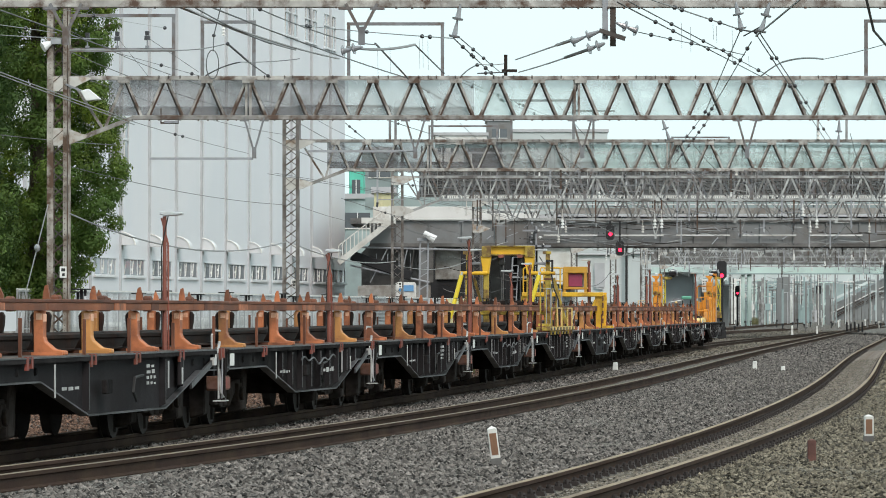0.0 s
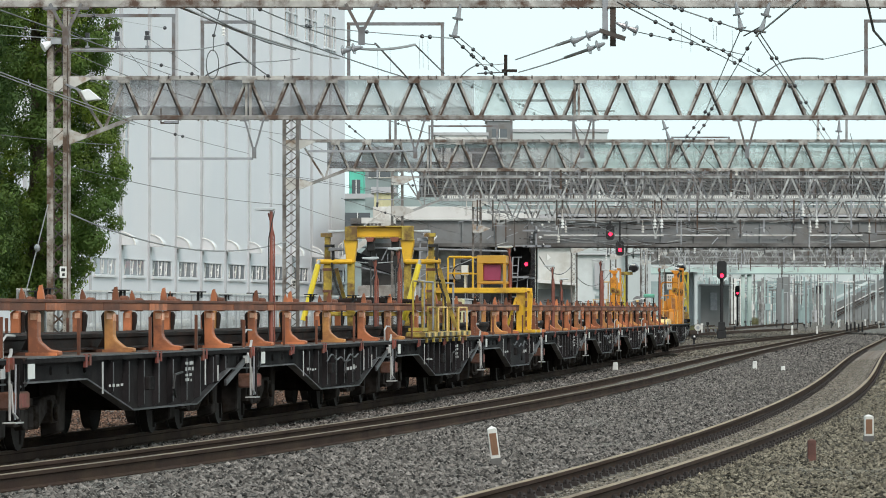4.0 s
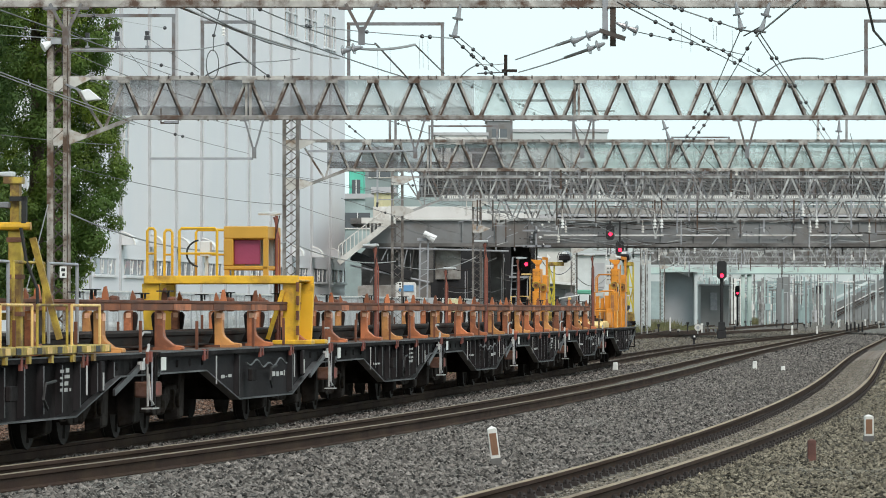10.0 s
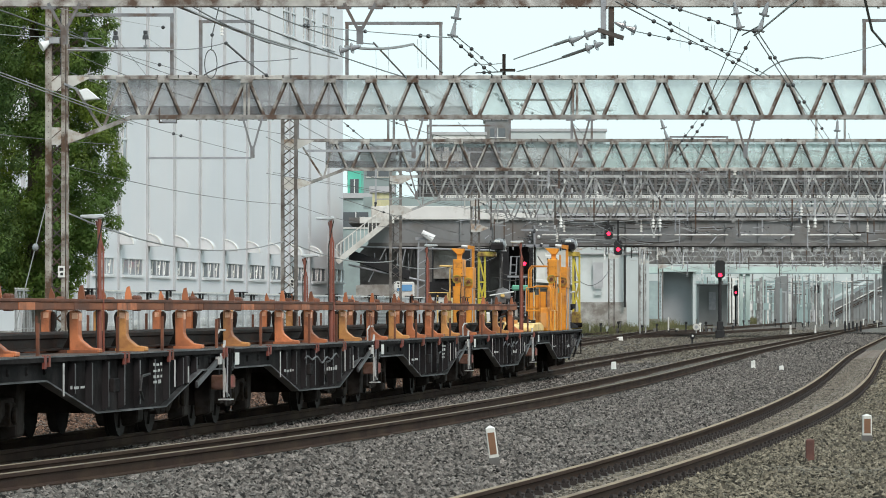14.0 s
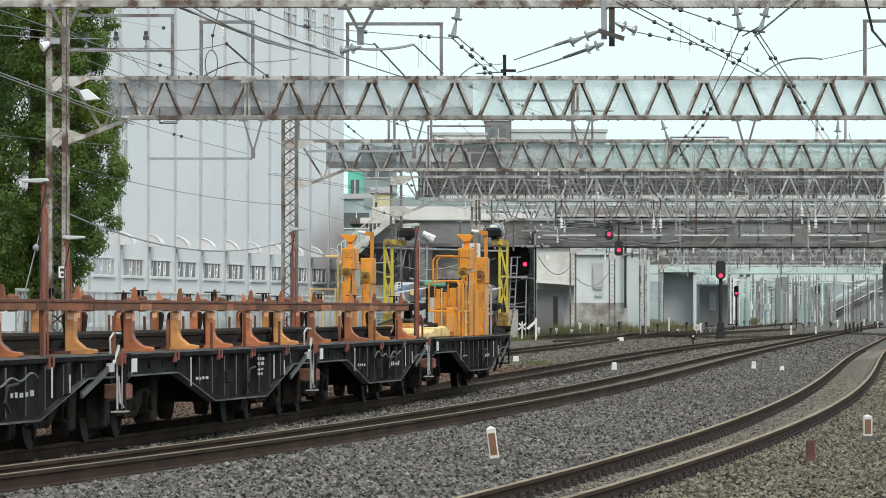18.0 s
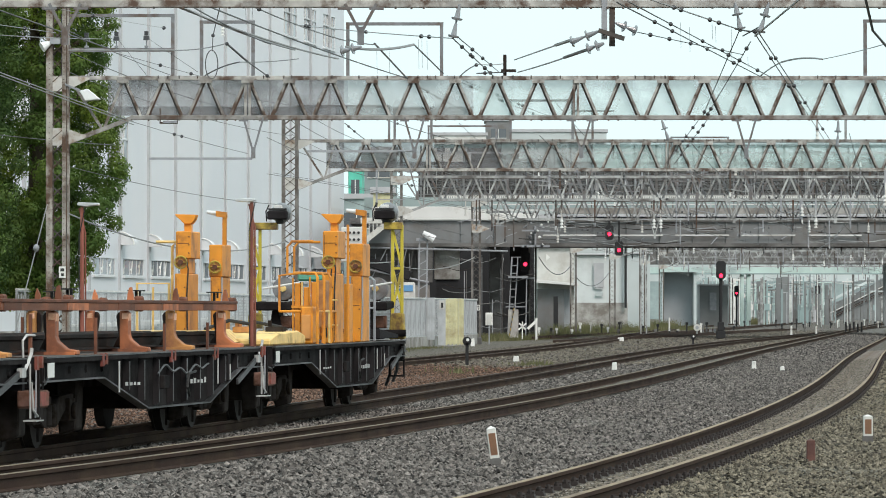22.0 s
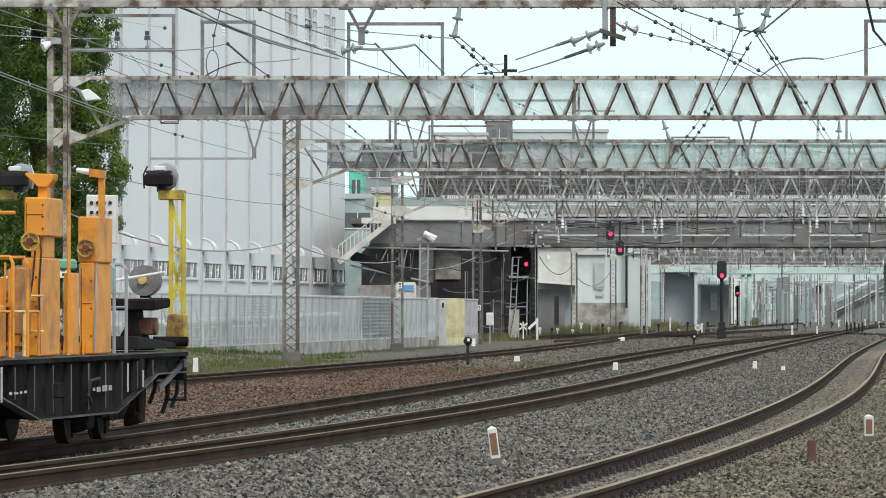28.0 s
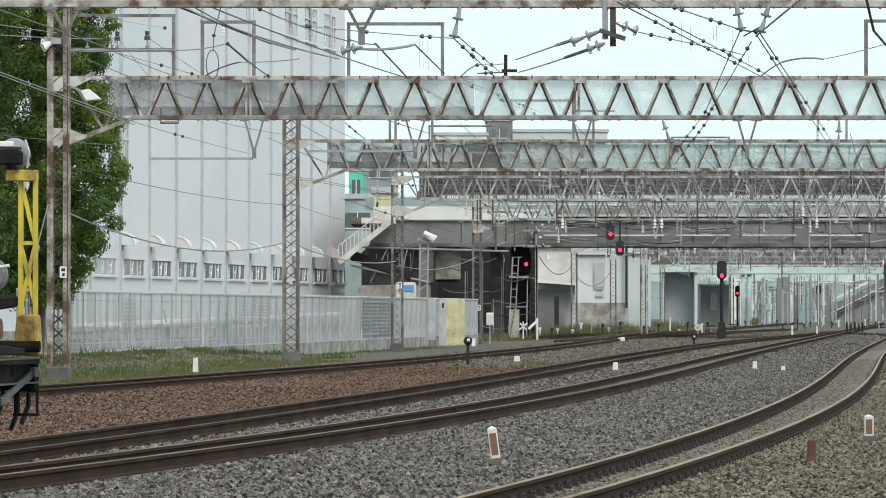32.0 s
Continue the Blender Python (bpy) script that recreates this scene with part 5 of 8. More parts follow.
part("tower_pier", Geo().box(-1.536, -1.036, YB - 0.8, YB - 0.4, -0.3, 5.597), M_GIRDER, bridge, "grey steel pier")
part("tower_pier", Geo().box(-0.964, -0.607, YB - 0.8, YB - 0.4, 3.347, 5.597), M_DARKCONC, bridge, "dark steel pier")
part("lower_wall", Geo().box(-5.358, -1.490, YB - 3, YB - 2.6, -0.3, 3.122), M_CONCRETE, bridge, "dark stained low wall")
for k in range(9):
    x = -4.608 + k * 0.36
    part("lattice_bar", Geo().box(x, x + 0.05, YB - 0.3, YB - 0.25, 4.061, 5.169), M_GREYPIPE if k % 2 else M_DARKCONC, bridge)
rngb = random.Random(8)
for k in range(34):
    x = 2.715 + rngb.random() * 25
    zz = 5.776 + rngb.random() * 1.5
    if k % 3 == 0:
        part("lamp_bracket", Geo().beam((x, YB - 0.3, zz), (x + rngb.uniform(-0.5, 0.5), YB - 0.5, zz + rngb.uniform(-0.5, 0.2)), 0.05, 0.05), M_GREYPIPE, bridge)
    else:
        part("cable_run", Geo().path([(x + 3.2 * q / 5, YB - 0.28, zz - 0.12 * math.sin(math.pi * q / 5)) for q in range(6)], 0.022, 5), M_UNDER if k % 3 == 1 else M_CABLE, bridge)
for k in range(16):
    x = -0.498 + rngb.random() * 4.6
    zz = rngb.uniform(0.6, 5.2)
    part("cable_run", Geo().path([(x + 2.2 * q / 5, YB - 0.9 - 0.05 * k, zz - rngb.uniform(0.02, 0.1) - 0.25 * math.sin(math.pi * q / 5)) for q in range(6)], 0.02, 5), (M_GIRDER, M_UNDER, M_DARKCONC)[k % 3], bridge)
for k in range(9):
    x = 1.104 + rngb.random() * 3.0
    part("conduit", Geo().box(x, x + 0.05, YB - 0.5, YB - 0.45, -0.2, rngb.uniform(2.0, 5.4)), (M_GIRDER, M_DARKCONC, M_GREYPIPE)[k % 3], bridge)
for k in range(16):
    c = (5.087 + rngb.random() * 1.6, YB - 1.5, 5.562 + rngb.random() * 1.7)
    part("cable_boss", Geo().ball(c, rngb.uniform(0.05, 0.11), 8, 6), (M_PARAPET, M_INSUL, M_BALL)[k % 3], bridge, "small porcelain knob on the cable frame")
part("cable_frame", Geo().box(5.020, 6.800, YB - 1.46, YB - 1.40, 5.562, 5.705).box(5.020, 6.800, YB - 1.46, YB - 1.40, 6.562, 6.669).box(5.838, 5.945, YB - 1.46, YB, 5.562, 6.919), M_GREYPIPE, bridge, "grey cable frame")
# Both piers are coloured dark to carry the bridge's shade.
part("pier", Geo().box(3.071, 3.802, YB + 5, YB + 7, -0.3, 5.948), M_DARKCONC, bridge, "concrete pier darkened with the bridge's shade")
part("pier", Geo().box(4.423, 5.703, YB + 8, YB + 9, -0.3, 5.948), M_DARK, bridge, "concrete pier, shade put into its near-black colour")

fb = thing("footbridge", "brown mesh-sided footbridge behind the road bridge", "footbridge")
YF = 332
part("floor", Geo().box(-1.666, 62, YF, YF + 3, 9.414, 9.771), M_DARKCONC, fb, "dark floor beam")
part("side_mesh", Geo().box(-1.666, 62, YF, YF + 0.06, 9.771, 11.45), M_BROWNMESH, fb, "brown see-through mesh")
part("rear_mesh", Geo().box(-1.666, 62, YF + 3, YF + 3.06, 9.771, 11.477), M_BROWNMESH, fb, "brown see-through mesh")
part("top_rail", Geo().box(-1.666, 62, YF - 0.1, YF + 0.2, 11.794, 11.992), M_GIRDER, fb)
# added dark band above the mesh
part("canopy_edge", Geo().box(23.7, 62, YF - 0.05, YF + 2.5, 11.36, 11.79), M_DARKCONC, fb, "dark band along the right part of the footbridge")
part("roof_rail", Geo().box(-0.555, 62, YF - 0.1, YF + 0.3, 12.984, 13.222), M_TEALDARK, fb, "dull teal eaves beam")
part("upper_rail", Geo().box(-0.555, 62, YF - 0.1, YF + 0.1, 12.587, 12.706), M_PIPEW, fb)
for k in range(7):
    z = 9.692 + k * 0.33
    part("mesh_rail", Geo().box(-1.666, 62, YF - 0.06, YF - 0.02, z, z + 0.05), M_DARKCONC if k % 2 else M_GIRDER, fb)
for k in range(60):
    x = -1.666 + k * 0.62
    part("mesh_bar", Geo().box(x, x + 0.05, YF - 0.09, YF - 0.06, 9.692, 11.794), M_GANTRYFAR if k % 3 else M_DARKCONC, fb)
for k in range(22):
    x = -1.547 + k * 1.5
    part("frame_post", Geo().box(x, x + 0.12, YF - 0.1, YF + 0.05, 9.493, 13.142), M_DARKCONC if k % 2 else M_GIRDER, fb)
part("stair_tower", Geo().box(2.062, 5.394, YF + 1, YF + 5, 9.493, 13.380), M_DARKCONC, fb, "dark stair housing")
part("stair_tower", Geo().box(-1.547, -0.079, YF + 1, YF + 4, 7.907, 11.477), M_GIRDER, fb, "grey lift shaft")
for k in range(2):
    x = -0.958 + k * 13.0
    for q in (0, 0.4):
        part("pier", Geo().box(x + 1.9 + q, x + 2.0 + q, YF + 1.2, YF + 1.3, -0.3, 9.493), M_GANTRYFAR, fb, "slender steel pier")
part("glass_screen", Geo().box(9.816, 62, YF + 2.2, YF + 2.3, 11.536, 13.053), M_NET, fb, "pale see-through screen")

st = thing("bridge_stairs", "concrete stairs with pale railings down from the road bridge", "stairs")
xa, xb = -6.551, -3.346
za, zb = 4.694, 7.186
n = 16
for k in range(n):
    x = xa + (xb - xa) * k / n
    z = za + (zb - za) * (k + 1) / n
    part("step", Geo().box(x, x + (xb - xa) / n + 0.05, 297, 298.8, z - 0.17, z), M_CONCRETE, st)
part("stringer", Geo().beam((xa, 296.95, za - 0.12), (xb, 296.95, zb - 0.05), 0.1, 0.34), M_PALEWALL, st, "pale stringer")
part("handrail", Geo().beam((xa, 296.95, za + 0.95), (xb, 296.95, zb + 0.95), 0.06, 0.07), M_PALEWALL, st)
for k in range(14):
    t = k / 13
    x, z = xa + (xb - xa) * t, za + (zb - za) * t
    part("baluster", Geo().box(x - 0.03, x + 0.03, 296.92, 296.98, z, z + 0.95), M_PALEWALL, st)
part("landing", Geo().box(-5.126, -2.990, 297, 299.5, 7.043, 7.399), M_PALEWALL, st)
part("stair_wall", Geo().box(-5.089, -0.788, 299.4, 300.2, -0.3, 3.174), M_CONCRETE, st, "stained concrete wall")
solid("retaining_wall", Geo().prism_y([(-5.212, -0.3), (-0.796, -0.3), (-0.796, 5.543), (-3.403, 7.063), (-5.212, 5.253)], 302.4, 303), M_DARKMOTTLE, "dark mottled retaining wall under the bridge", "wall")
fp = thing("floodlight_tower", "small steel tower with a white floodlight", "floodlight")
for px in (744, 758):
    part("leg", Geo().beam(((px - 3 - 784) / F * 290, 290, -0.1), ((px - 784) / F * 290, 290, 5.892), 0.10, 0.10), M_GREYPIPE, fp)
for k in range(7):
    zz = 0.6 + k * 0.75
    part("rung", Geo().beam((-1.455, 290, zz), (-0.935, 290, zz + 0.3), 0.05, 0.06), M_GREYPIPE, fp)
part("lamp", Geo().tube((-1.174, 289.6, 6.326), (-0.483, 289.6, 5.911), 0.16, 10, 0.26), M_LAMP, fp, "white floodlight")
part("cap", Geo().box(-1.588, -0.829, 289.8, 290.2, 5.842, 6.015), M_GREYPIPE, fp)
ub = thing("grey_plant_box", "grey metal plant box under the bridge", "cabinet")
part("body", Geo().box(-0.51, 1.13, 301.2, 302.2, 3.54, 5.56), M_CONCRETE, ub, bevel=0.04)
part("stand", Geo().box(-0.40, 1.0, 301.4, 302.0, -0.3, 3.54), M_DARK, ub)
# Near-black colour makes the gloom under the bridge.
solid("underpass_wall", Geo().box(-1.735, 6.347, 326, 327, -0.3, 5.871), M_DARK, "wall below the bridge, its shade put into the colour", "wall")
bx = thing("blue_vehicle", "light blue and white van parked behind the fence", "van")
part("body", Geo().box(-2.810, -1.606, 280, 283, 1.0, 3.234), M_PARAPET, bx, bevel=0.06)
part("windscreen", Geo().box(-2.609, -1.739, 279.94, 279.99, 2.698, 3.066), glassy("blue_glass", (0.12, 0.30, 0.55)), bx)
part("chassis", Geo().box(-2.743, -1.673, 280.2, 282.8, 0.1, 1.0), M_UNDER, bx)


# ---------------- sheds and walls beyond the bridge ----------------
def shed(name, label, px0, px1, py0, y, depth, material, eave=None, base=-0.25):
    s = thing(name, label, "shed")
    x0, x1, z = (px0 - 784) / F * y, (px1 - 784) / F * y, EYE[2] + (550 - py0) / F * y
    part("wall_block", Geo().box(x0, x1, y, y + depth, base, z), material, s, bevel=0.03)
    part("roof", Geo().box(x0 - 0.25, x1 + 0.25, y - 0.3, y + depth + 0.2, z, z + 0.16), eave or M_PIPEW, s, bevel=0.03)
    return s, x0, x1, z


s, x0, x1, z = shed("track_hut", "pale grey railway hut with a white canopy", 952, 1018, 440, 372, 8, M_PALEWALL)
part("canopy", Geo().prism_y([(x0 - 0.3, 3.765), (x1 + 0.3, 3.501), (x1 + 0.3, 3.677), (x0 - 0.3, 4.030)], 369.5, 372), M_PARAPET, s, "white sloping canopy")
part("door", Geo().box(9.599, 10.044, 371.93, 371.99, -0.1, 3.250), M_SHUTTER, s)
part("arrow_sign", Geo().prism_y([(8.177, 5.472), (8.488, 5.738), (8.177, 6.050)], 371.9, 371.98), M_WHITE, s, "white triangular sign")
part("lower_wall", Geo().box(7.446, 9.573, 370.9, 371.6, -0.25, 3.245), M_GIRDER, s, "grey lower wall")
part("post", Geo().box(8.684, 9.037, 368.8, 369.1, -0.2, 2.663), M_SIGNAL, s, "black timber post")
s, x0, x1, z = shed("white_hut", "white plastered hut with wall posters", 1018, 1112, 452, 412, 6, M_WHITEHUT)
part("lower_wall", Geo().box(x0, x1, 411.9, 411.97, -0.25, 2.25), M_CONCRETE, s, "grey stained lower wall")
part("notice_board", Geo().box((1052 - 784) / F * 411.7, (1070 - 784) / F * 411.7, 411.7, 411.74, 3.6, 5.7), M_PIPEW, s, "grey notice board")
for k, (a, b, c, d) in enumerate(((1055, 1067, 480, 500), (1055, 1069, 506, 512), (1055, 1069, 518, 524), (1063, 1068, 470, 500))):
    part("wall_sheet", Geo().box((a - 784) / F * 411.8, (b - 784) / F * 411.8, 411.75, 411.8, EYE[2] + (550 - d) / F * 411.8, EYE[2] + (550 - c) / F * 411.8), M_FARWALL if k % 2 == 0 else M_PIPEW, s)
part("downpipe", Geo().box(15.859, 16.056, 411.2, 411.6, 1.807, 8.926), M_SIGNAL, s, "black pipe")
shed("teal_hut", "pale teal metal hut", 1112, 1152, 450, 455, 6, M_FARWALL)
s = thing("open_shed", "grey open-fronted shed with a pale frame", "shed")
x0, x1, z = 23.468, 27.148, 5.663
part("back_wall", Geo().box(x0, x1, 508, 508.2, -0.25, z), M_SHUTTER, s, "grey sheet back wall")
part("side_wall", Geo().box(x0, x0 + 0.18, 505, 508, -0.25, z), M_FARWALL, s)
part("side_wall", Geo().box(x1 - 0.3, x1, 505, 508, -0.25, z), M_FARWALL, s)
part("roof", Geo().box(x0 - 0.2, x1 + 0.2, 504.6, 508.4, z, z + 0.16), M_TEAL, s)
shed("dark_hut", "dark blue-grey equipment hut with a flat roof", 1240, 1290, 506, 512, 5, M_HAZEPIER, M_PIPEW)
part("panel", Geo().box(28.936, 29.669, 511.7, 511.9, 1.6, 3.514), M_GREYPIPE, bpy.data.objects["dark_hut"])
for k, (a, b, c, d, yy, m) in enumerate(((905, 922, 455, 600, 300, M_GREYPIPE),)):
    lad = thing("signal_ladder", "pale steel ladder frame beside the signal mast", "ladder")
    for px in (900, 910):
        part("rail", Geo().beam(((px - 784) / F * yy, yy, 0), ((px + 8 - 784) / F * yy, yy, EYE[2] + 95 / F * yy), 0.07, 0.07), m, lad)
    for i in range(9):
        zz = 0.4 + i * 0.5
        part("rung", Geo().box((900 + i * 0.9 - 784) / F * yy, (911 + i * 0.9 - 784) / F * yy, yy - 0.03, yy + 0.03, zz, zz + 0.05), m, lad)
    part("platform", Geo().box(4.20, 5.45, yy - 0.5, yy + 0.3, 3.62, 3.74), m, lad, "small steel platform")
    part("leg", Geo().beam((5.30, yy, -0.2), (5.36, yy, 3.62), 0.07, 0.07), m, lad)
    part("leg", Geo().beam((4.02, yy, 1.8), (5.34, yy, 1.8), 0.06, 0.06), m, lad)
    part("guard_rail", Geo().path([(4.34, yy, 3.7), (4.40, yy, 4.95), (5.0, yy, 4.95)], 0.035), m, lad)
hz = thing("striped_board", "black and yellow striped warning board", "sign")
part("board", Geo().box(4.081, 4.709, 292, 292.06, -0.1, 1.631), M_CONCRETE, hz)
for i in range(12):
    a, b = i / 12, (i + 1) / 12
    part("stripe", Geo().beam((4.151 + 0.32 * a, 291.95, 0.02 + 1.85 * a), (4.151 + 0.32 * b, 291.95, 0.02 + 1.85 * b), 0.05, 0.12), M_STRIPE if i % 2 else M_PALEYELLOW, hz)
for px, py, y in ((926, 578, 290),):
    cb = thing("white_lever", "white cross-shaped trackside lever", "lever", "white levers")
    x, z = (px - 784) / F * y, EYE[2] + (550 - py) / F * y
    part("arm", Geo().beam((x - 0.25, y, z - 0.2), (x + 0.25, y, z + 0.2), 0.05, 0.1), M_WHITE, cb)
    part("arm", Geo().beam((x - 0.2, y, z + 0.2), (x + 0.2, y, z - 0.2), 0.05, 0.1), M_WHITE, cb)
    part("stem", Geo().box(x - 0.04, x + 0.04, y + 0.03, y + 0.1, -0.2, z + 0.3), M_WHITE, cb)

# Added dark box: underside shade as colour, a dark ground behind the lattices.
fd = thing("far_road_deck", "added dark band for the shaded underside of a farther deck", "bridge")
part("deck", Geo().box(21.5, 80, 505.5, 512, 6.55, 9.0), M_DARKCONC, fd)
part("deck_edge", Geo().box(21.5, 80, 505.2, 505.5, 8.4, 9.0), M_GIRDER, fd)
for k in range(9):
    part("deck_rib", Geo().box(23 + k * 3.1, 23.2 + k * 3.1, 505.2, 505.5, 6.55, 8.4), M_GIRDER, fd)
for x in (21.6, 47.5, 70.0):
    part("pier", Geo().box(x, x + 0.5, 509, 509.6, -0.3, 6.55), M_HAZEPIER, fd, "grey deck pier")

wl = thing("white_lever", "white slanting trackside lever on a post", "lever", "white levers")
part("arm", Geo().beam((5.20, 288, 0.45), (5.75, 288, 0.95), 0.06, 0.16), M_WHITE, wl)
part("stem", Geo().box(5.68, 5.80, 288, 288.1, -0.25, 1.1), M_WHITE, wl)
wb = thing("white_case", "small white equipment case on a bracketed post", "cabinet")
part("case", Geo().box(2.38, 2.78, 260, 260.2, 0.75, 1.45), M_WHITE, wb, bevel=0.02)
part("door", Geo().box(2.46, 2.70, 259.96, 259.99, 0.85, 1.35), M_PALEWALL, wb)
part("stem", Geo().box(2.55, 2.62, 260.05, 260.12, -0.3, 0.75), M_GREYPIPE, wb)

# pale teal bridge far off and the station beyond, haze put into their colours
tb = thing("teal_bridge", "pale teal steel bridge far along the line", "bridge")
part("beam", Geo().box(22.302, 75, 520, 521, 5.66, 6.33), M_TEAL, tb)
part("flange", Geo().box(22.302, 75, 519.7, 521, 5.54, 5.66), M_TEALDARK, tb)
for a, b in ((1146, 1150), (1312, 1318), (1323, 1330)):
    part("column", Geo().box((a - 784) / F * 520, (b - 784) / F * 520, 520, 520.8, -0.3, EYE[2] + 64 / F * 520), M_TEAL, tb)
rng = random.Random(5)
for k in range(330):
    px = 1240 + 330 * rng.random() ** 1.15
    if px > 1450 and k % 3:
        continue
    y = rng.uniform(560, 860)
    w = rng.choice((0.07, 0.10, 0.12, 0.16, 0.28))
    top = rng.uniform(3.0, 7.0)
    x = (px - 784) / F * y
    m = rng.choice((M_TEAL, M_STATION, M_GANTRYFAR, M_TEALDARK, M_GIRDER, M_HAZEPIER, M_DARKCONC, M_DARKCONC, M_WHITE))
    g = Geo().box(x, x + w, y, y + w, -0.3, top)
    if k % 9 == 0:
        g.box(x - rng.uniform(0.2, 1.2), x + w + rng.uniform(0.2, 1.2), y, y + 0.12, top - 0.5, top - 0.38)
    if k % 4 == 0:
        g.box(x - 0.25, x + w + 0.2, y - 0.1, y, 1.6, 2.4)
    solid("far_post", g, m, "pale far-off platform post", "post", "far platform posts")
for k in range(40):
    px, y, zz = rng.uniform(1240, 1560), rng.uniform(560, 850), rng.uniform(3.5, 7.0)
    x, w = (px - 784) / F * y, rng.uniform(0.6, 3.0)
    solid("far_cable_post", Geo().box(x, x + w, y, y + 0.15, zz, zz + rng.uniform(0.06, 0.22)).box(x + w * 0.4, x + w * 0.4 + 0.12, y + 0.01, y + 0.14, -0.3, zz), rng.choice((M_TEAL, M_FARWALL, M_WHITE, M_DARKCONC, M_PIPEW)), "pale cross beam on a far post", "beam", "far cross beams")
for a, b, top in ((1341, 1349, 498), (1352, 1359, 496), (1375, 1384, 492), (1385, 1396, 490), (1423, 1428, 500), (1462, 1467, 505)):
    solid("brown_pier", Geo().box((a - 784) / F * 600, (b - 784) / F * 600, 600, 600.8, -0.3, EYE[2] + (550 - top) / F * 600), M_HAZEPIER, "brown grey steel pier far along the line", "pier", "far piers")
for k in range(12):
    px = rng.uniform(1300, 1440)
    y = rng.uniform(620, 840)
    x = (px - 784) / F * y
    w, h = rng.uniform(0.5, 1.8), rng.uniform(0.8, 3.0)
    b_ = thing("far_hut", "small pale hut far along the tracks", "hut", "far huts")
    part("wall_block", Geo().box(x, x + w, y, y + 3, -0.3, h), rng.choice((M_FARWALL, M_TEALDARK, M_PIPEW)), b_)
    part("roof", Geo().box(x - 0.2, x + w + 0.2, y - 0.2, y + 3.2, h, h + 0.2), M_TEAL, b_)
for k in range(60):
    px, y = (rng.uniform(1300, 1560), rng.uniform(400, 560)) if k % 2 else (rng.uniform(945, 1300), rng.uniform(335, 368))
    x = (px - 784) / F * y
    h = rng.uniform(0.0, 0.7)
    solid("point_lever", Geo().box(x - 0.05, x + 0.05, y, y + 0.1, -0.25, h).box(x - 0.1, x + 0.1, y - 0.02, y + 0.12, h - 0.1, h + 0.08), rng.choice((M_WHITE, M_PALEWALL, M_SIGNAL, M_GIRDER, M_DARKCONC, M_SIGNAL)), "small trackside post or point lever", "post", "trackside posts")
for k in range(26):
    xa, ya = rng.uniform(33, 50), rng.uniform(560, 640)
    a = Vector((xa, ya, rng.uniform(4.2, 6.2)))
    span(a, Vector((xa * 1.25 + rng.uniform(-6, 8), ya * 1.25, a.z + rng.uniform(-0.6, 1.2))), rng.uniform(0.1, 0.6), 0.03, M_WHITE if k % 3 else M_CABLE)
rp = thing("railway_ramp", "railway ramp rising far off, haze put into its colour", "ramp")
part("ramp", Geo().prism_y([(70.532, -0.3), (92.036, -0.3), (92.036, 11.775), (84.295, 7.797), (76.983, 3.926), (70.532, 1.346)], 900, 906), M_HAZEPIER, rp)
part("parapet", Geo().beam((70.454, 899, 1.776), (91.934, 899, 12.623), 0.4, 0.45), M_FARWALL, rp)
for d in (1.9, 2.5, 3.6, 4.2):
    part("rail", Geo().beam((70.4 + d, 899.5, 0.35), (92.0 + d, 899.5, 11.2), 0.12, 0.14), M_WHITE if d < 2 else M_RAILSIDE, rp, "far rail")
solid("platform_backdrop", Geo().box(20, 140, 960, 962, -0.3, 7.5), M_STATION, "backdrop wall in haze-paled tones for the far station", "building")
s5 = thing("far_signal", "far signal mast with a green light", "railway signal")
part("mast", Geo().box(50.691, 50.921, 640, 640.2, -0.2, 5.002), M_SIGNAL, s5)
part("head", Geo().box(50.462, 51.150, 639.7, 640, 3.855, 4.925), M_SIGNAL, s5)
part("green_lamp", Geo().tube((50.736, 639.66, 4.084), (50.736, 639.6, 4.084), 0.13, 10), glow("green_signal_light", (0.1, 0.9, 0.7), 0.8), s5, "lit green lamp")
for (xa_, ya_), (xb_, yb_) in (((6.034, 287), (37.703, 600)), ((12.042, 300), (48.627, 640)), ((6.451, 250), (30.908, 420))):
    sd = thing("railway_track", "dark siding rails crossing the yard far off", "railway track")
    for q in (-0.55, 0.55):
        part("rail", Geo().beam((xa_ + q, ya_, -0.08), (xb_ + q, yb_, -0.08), 0.09, 0.14), M_RAILSIDE, sd, "rusty rail")
fk = thing("black_fence_posts", "short black timber posts beside the crossing", "fence")
for k in range(5):
    x = 28.961 + k * 0.28
    part("post", Geo().box(x, x + 0.13, 340, 340.15, -0.2, 0.749 - (k % 2) * 0.12), M_SIGNAL, fk)


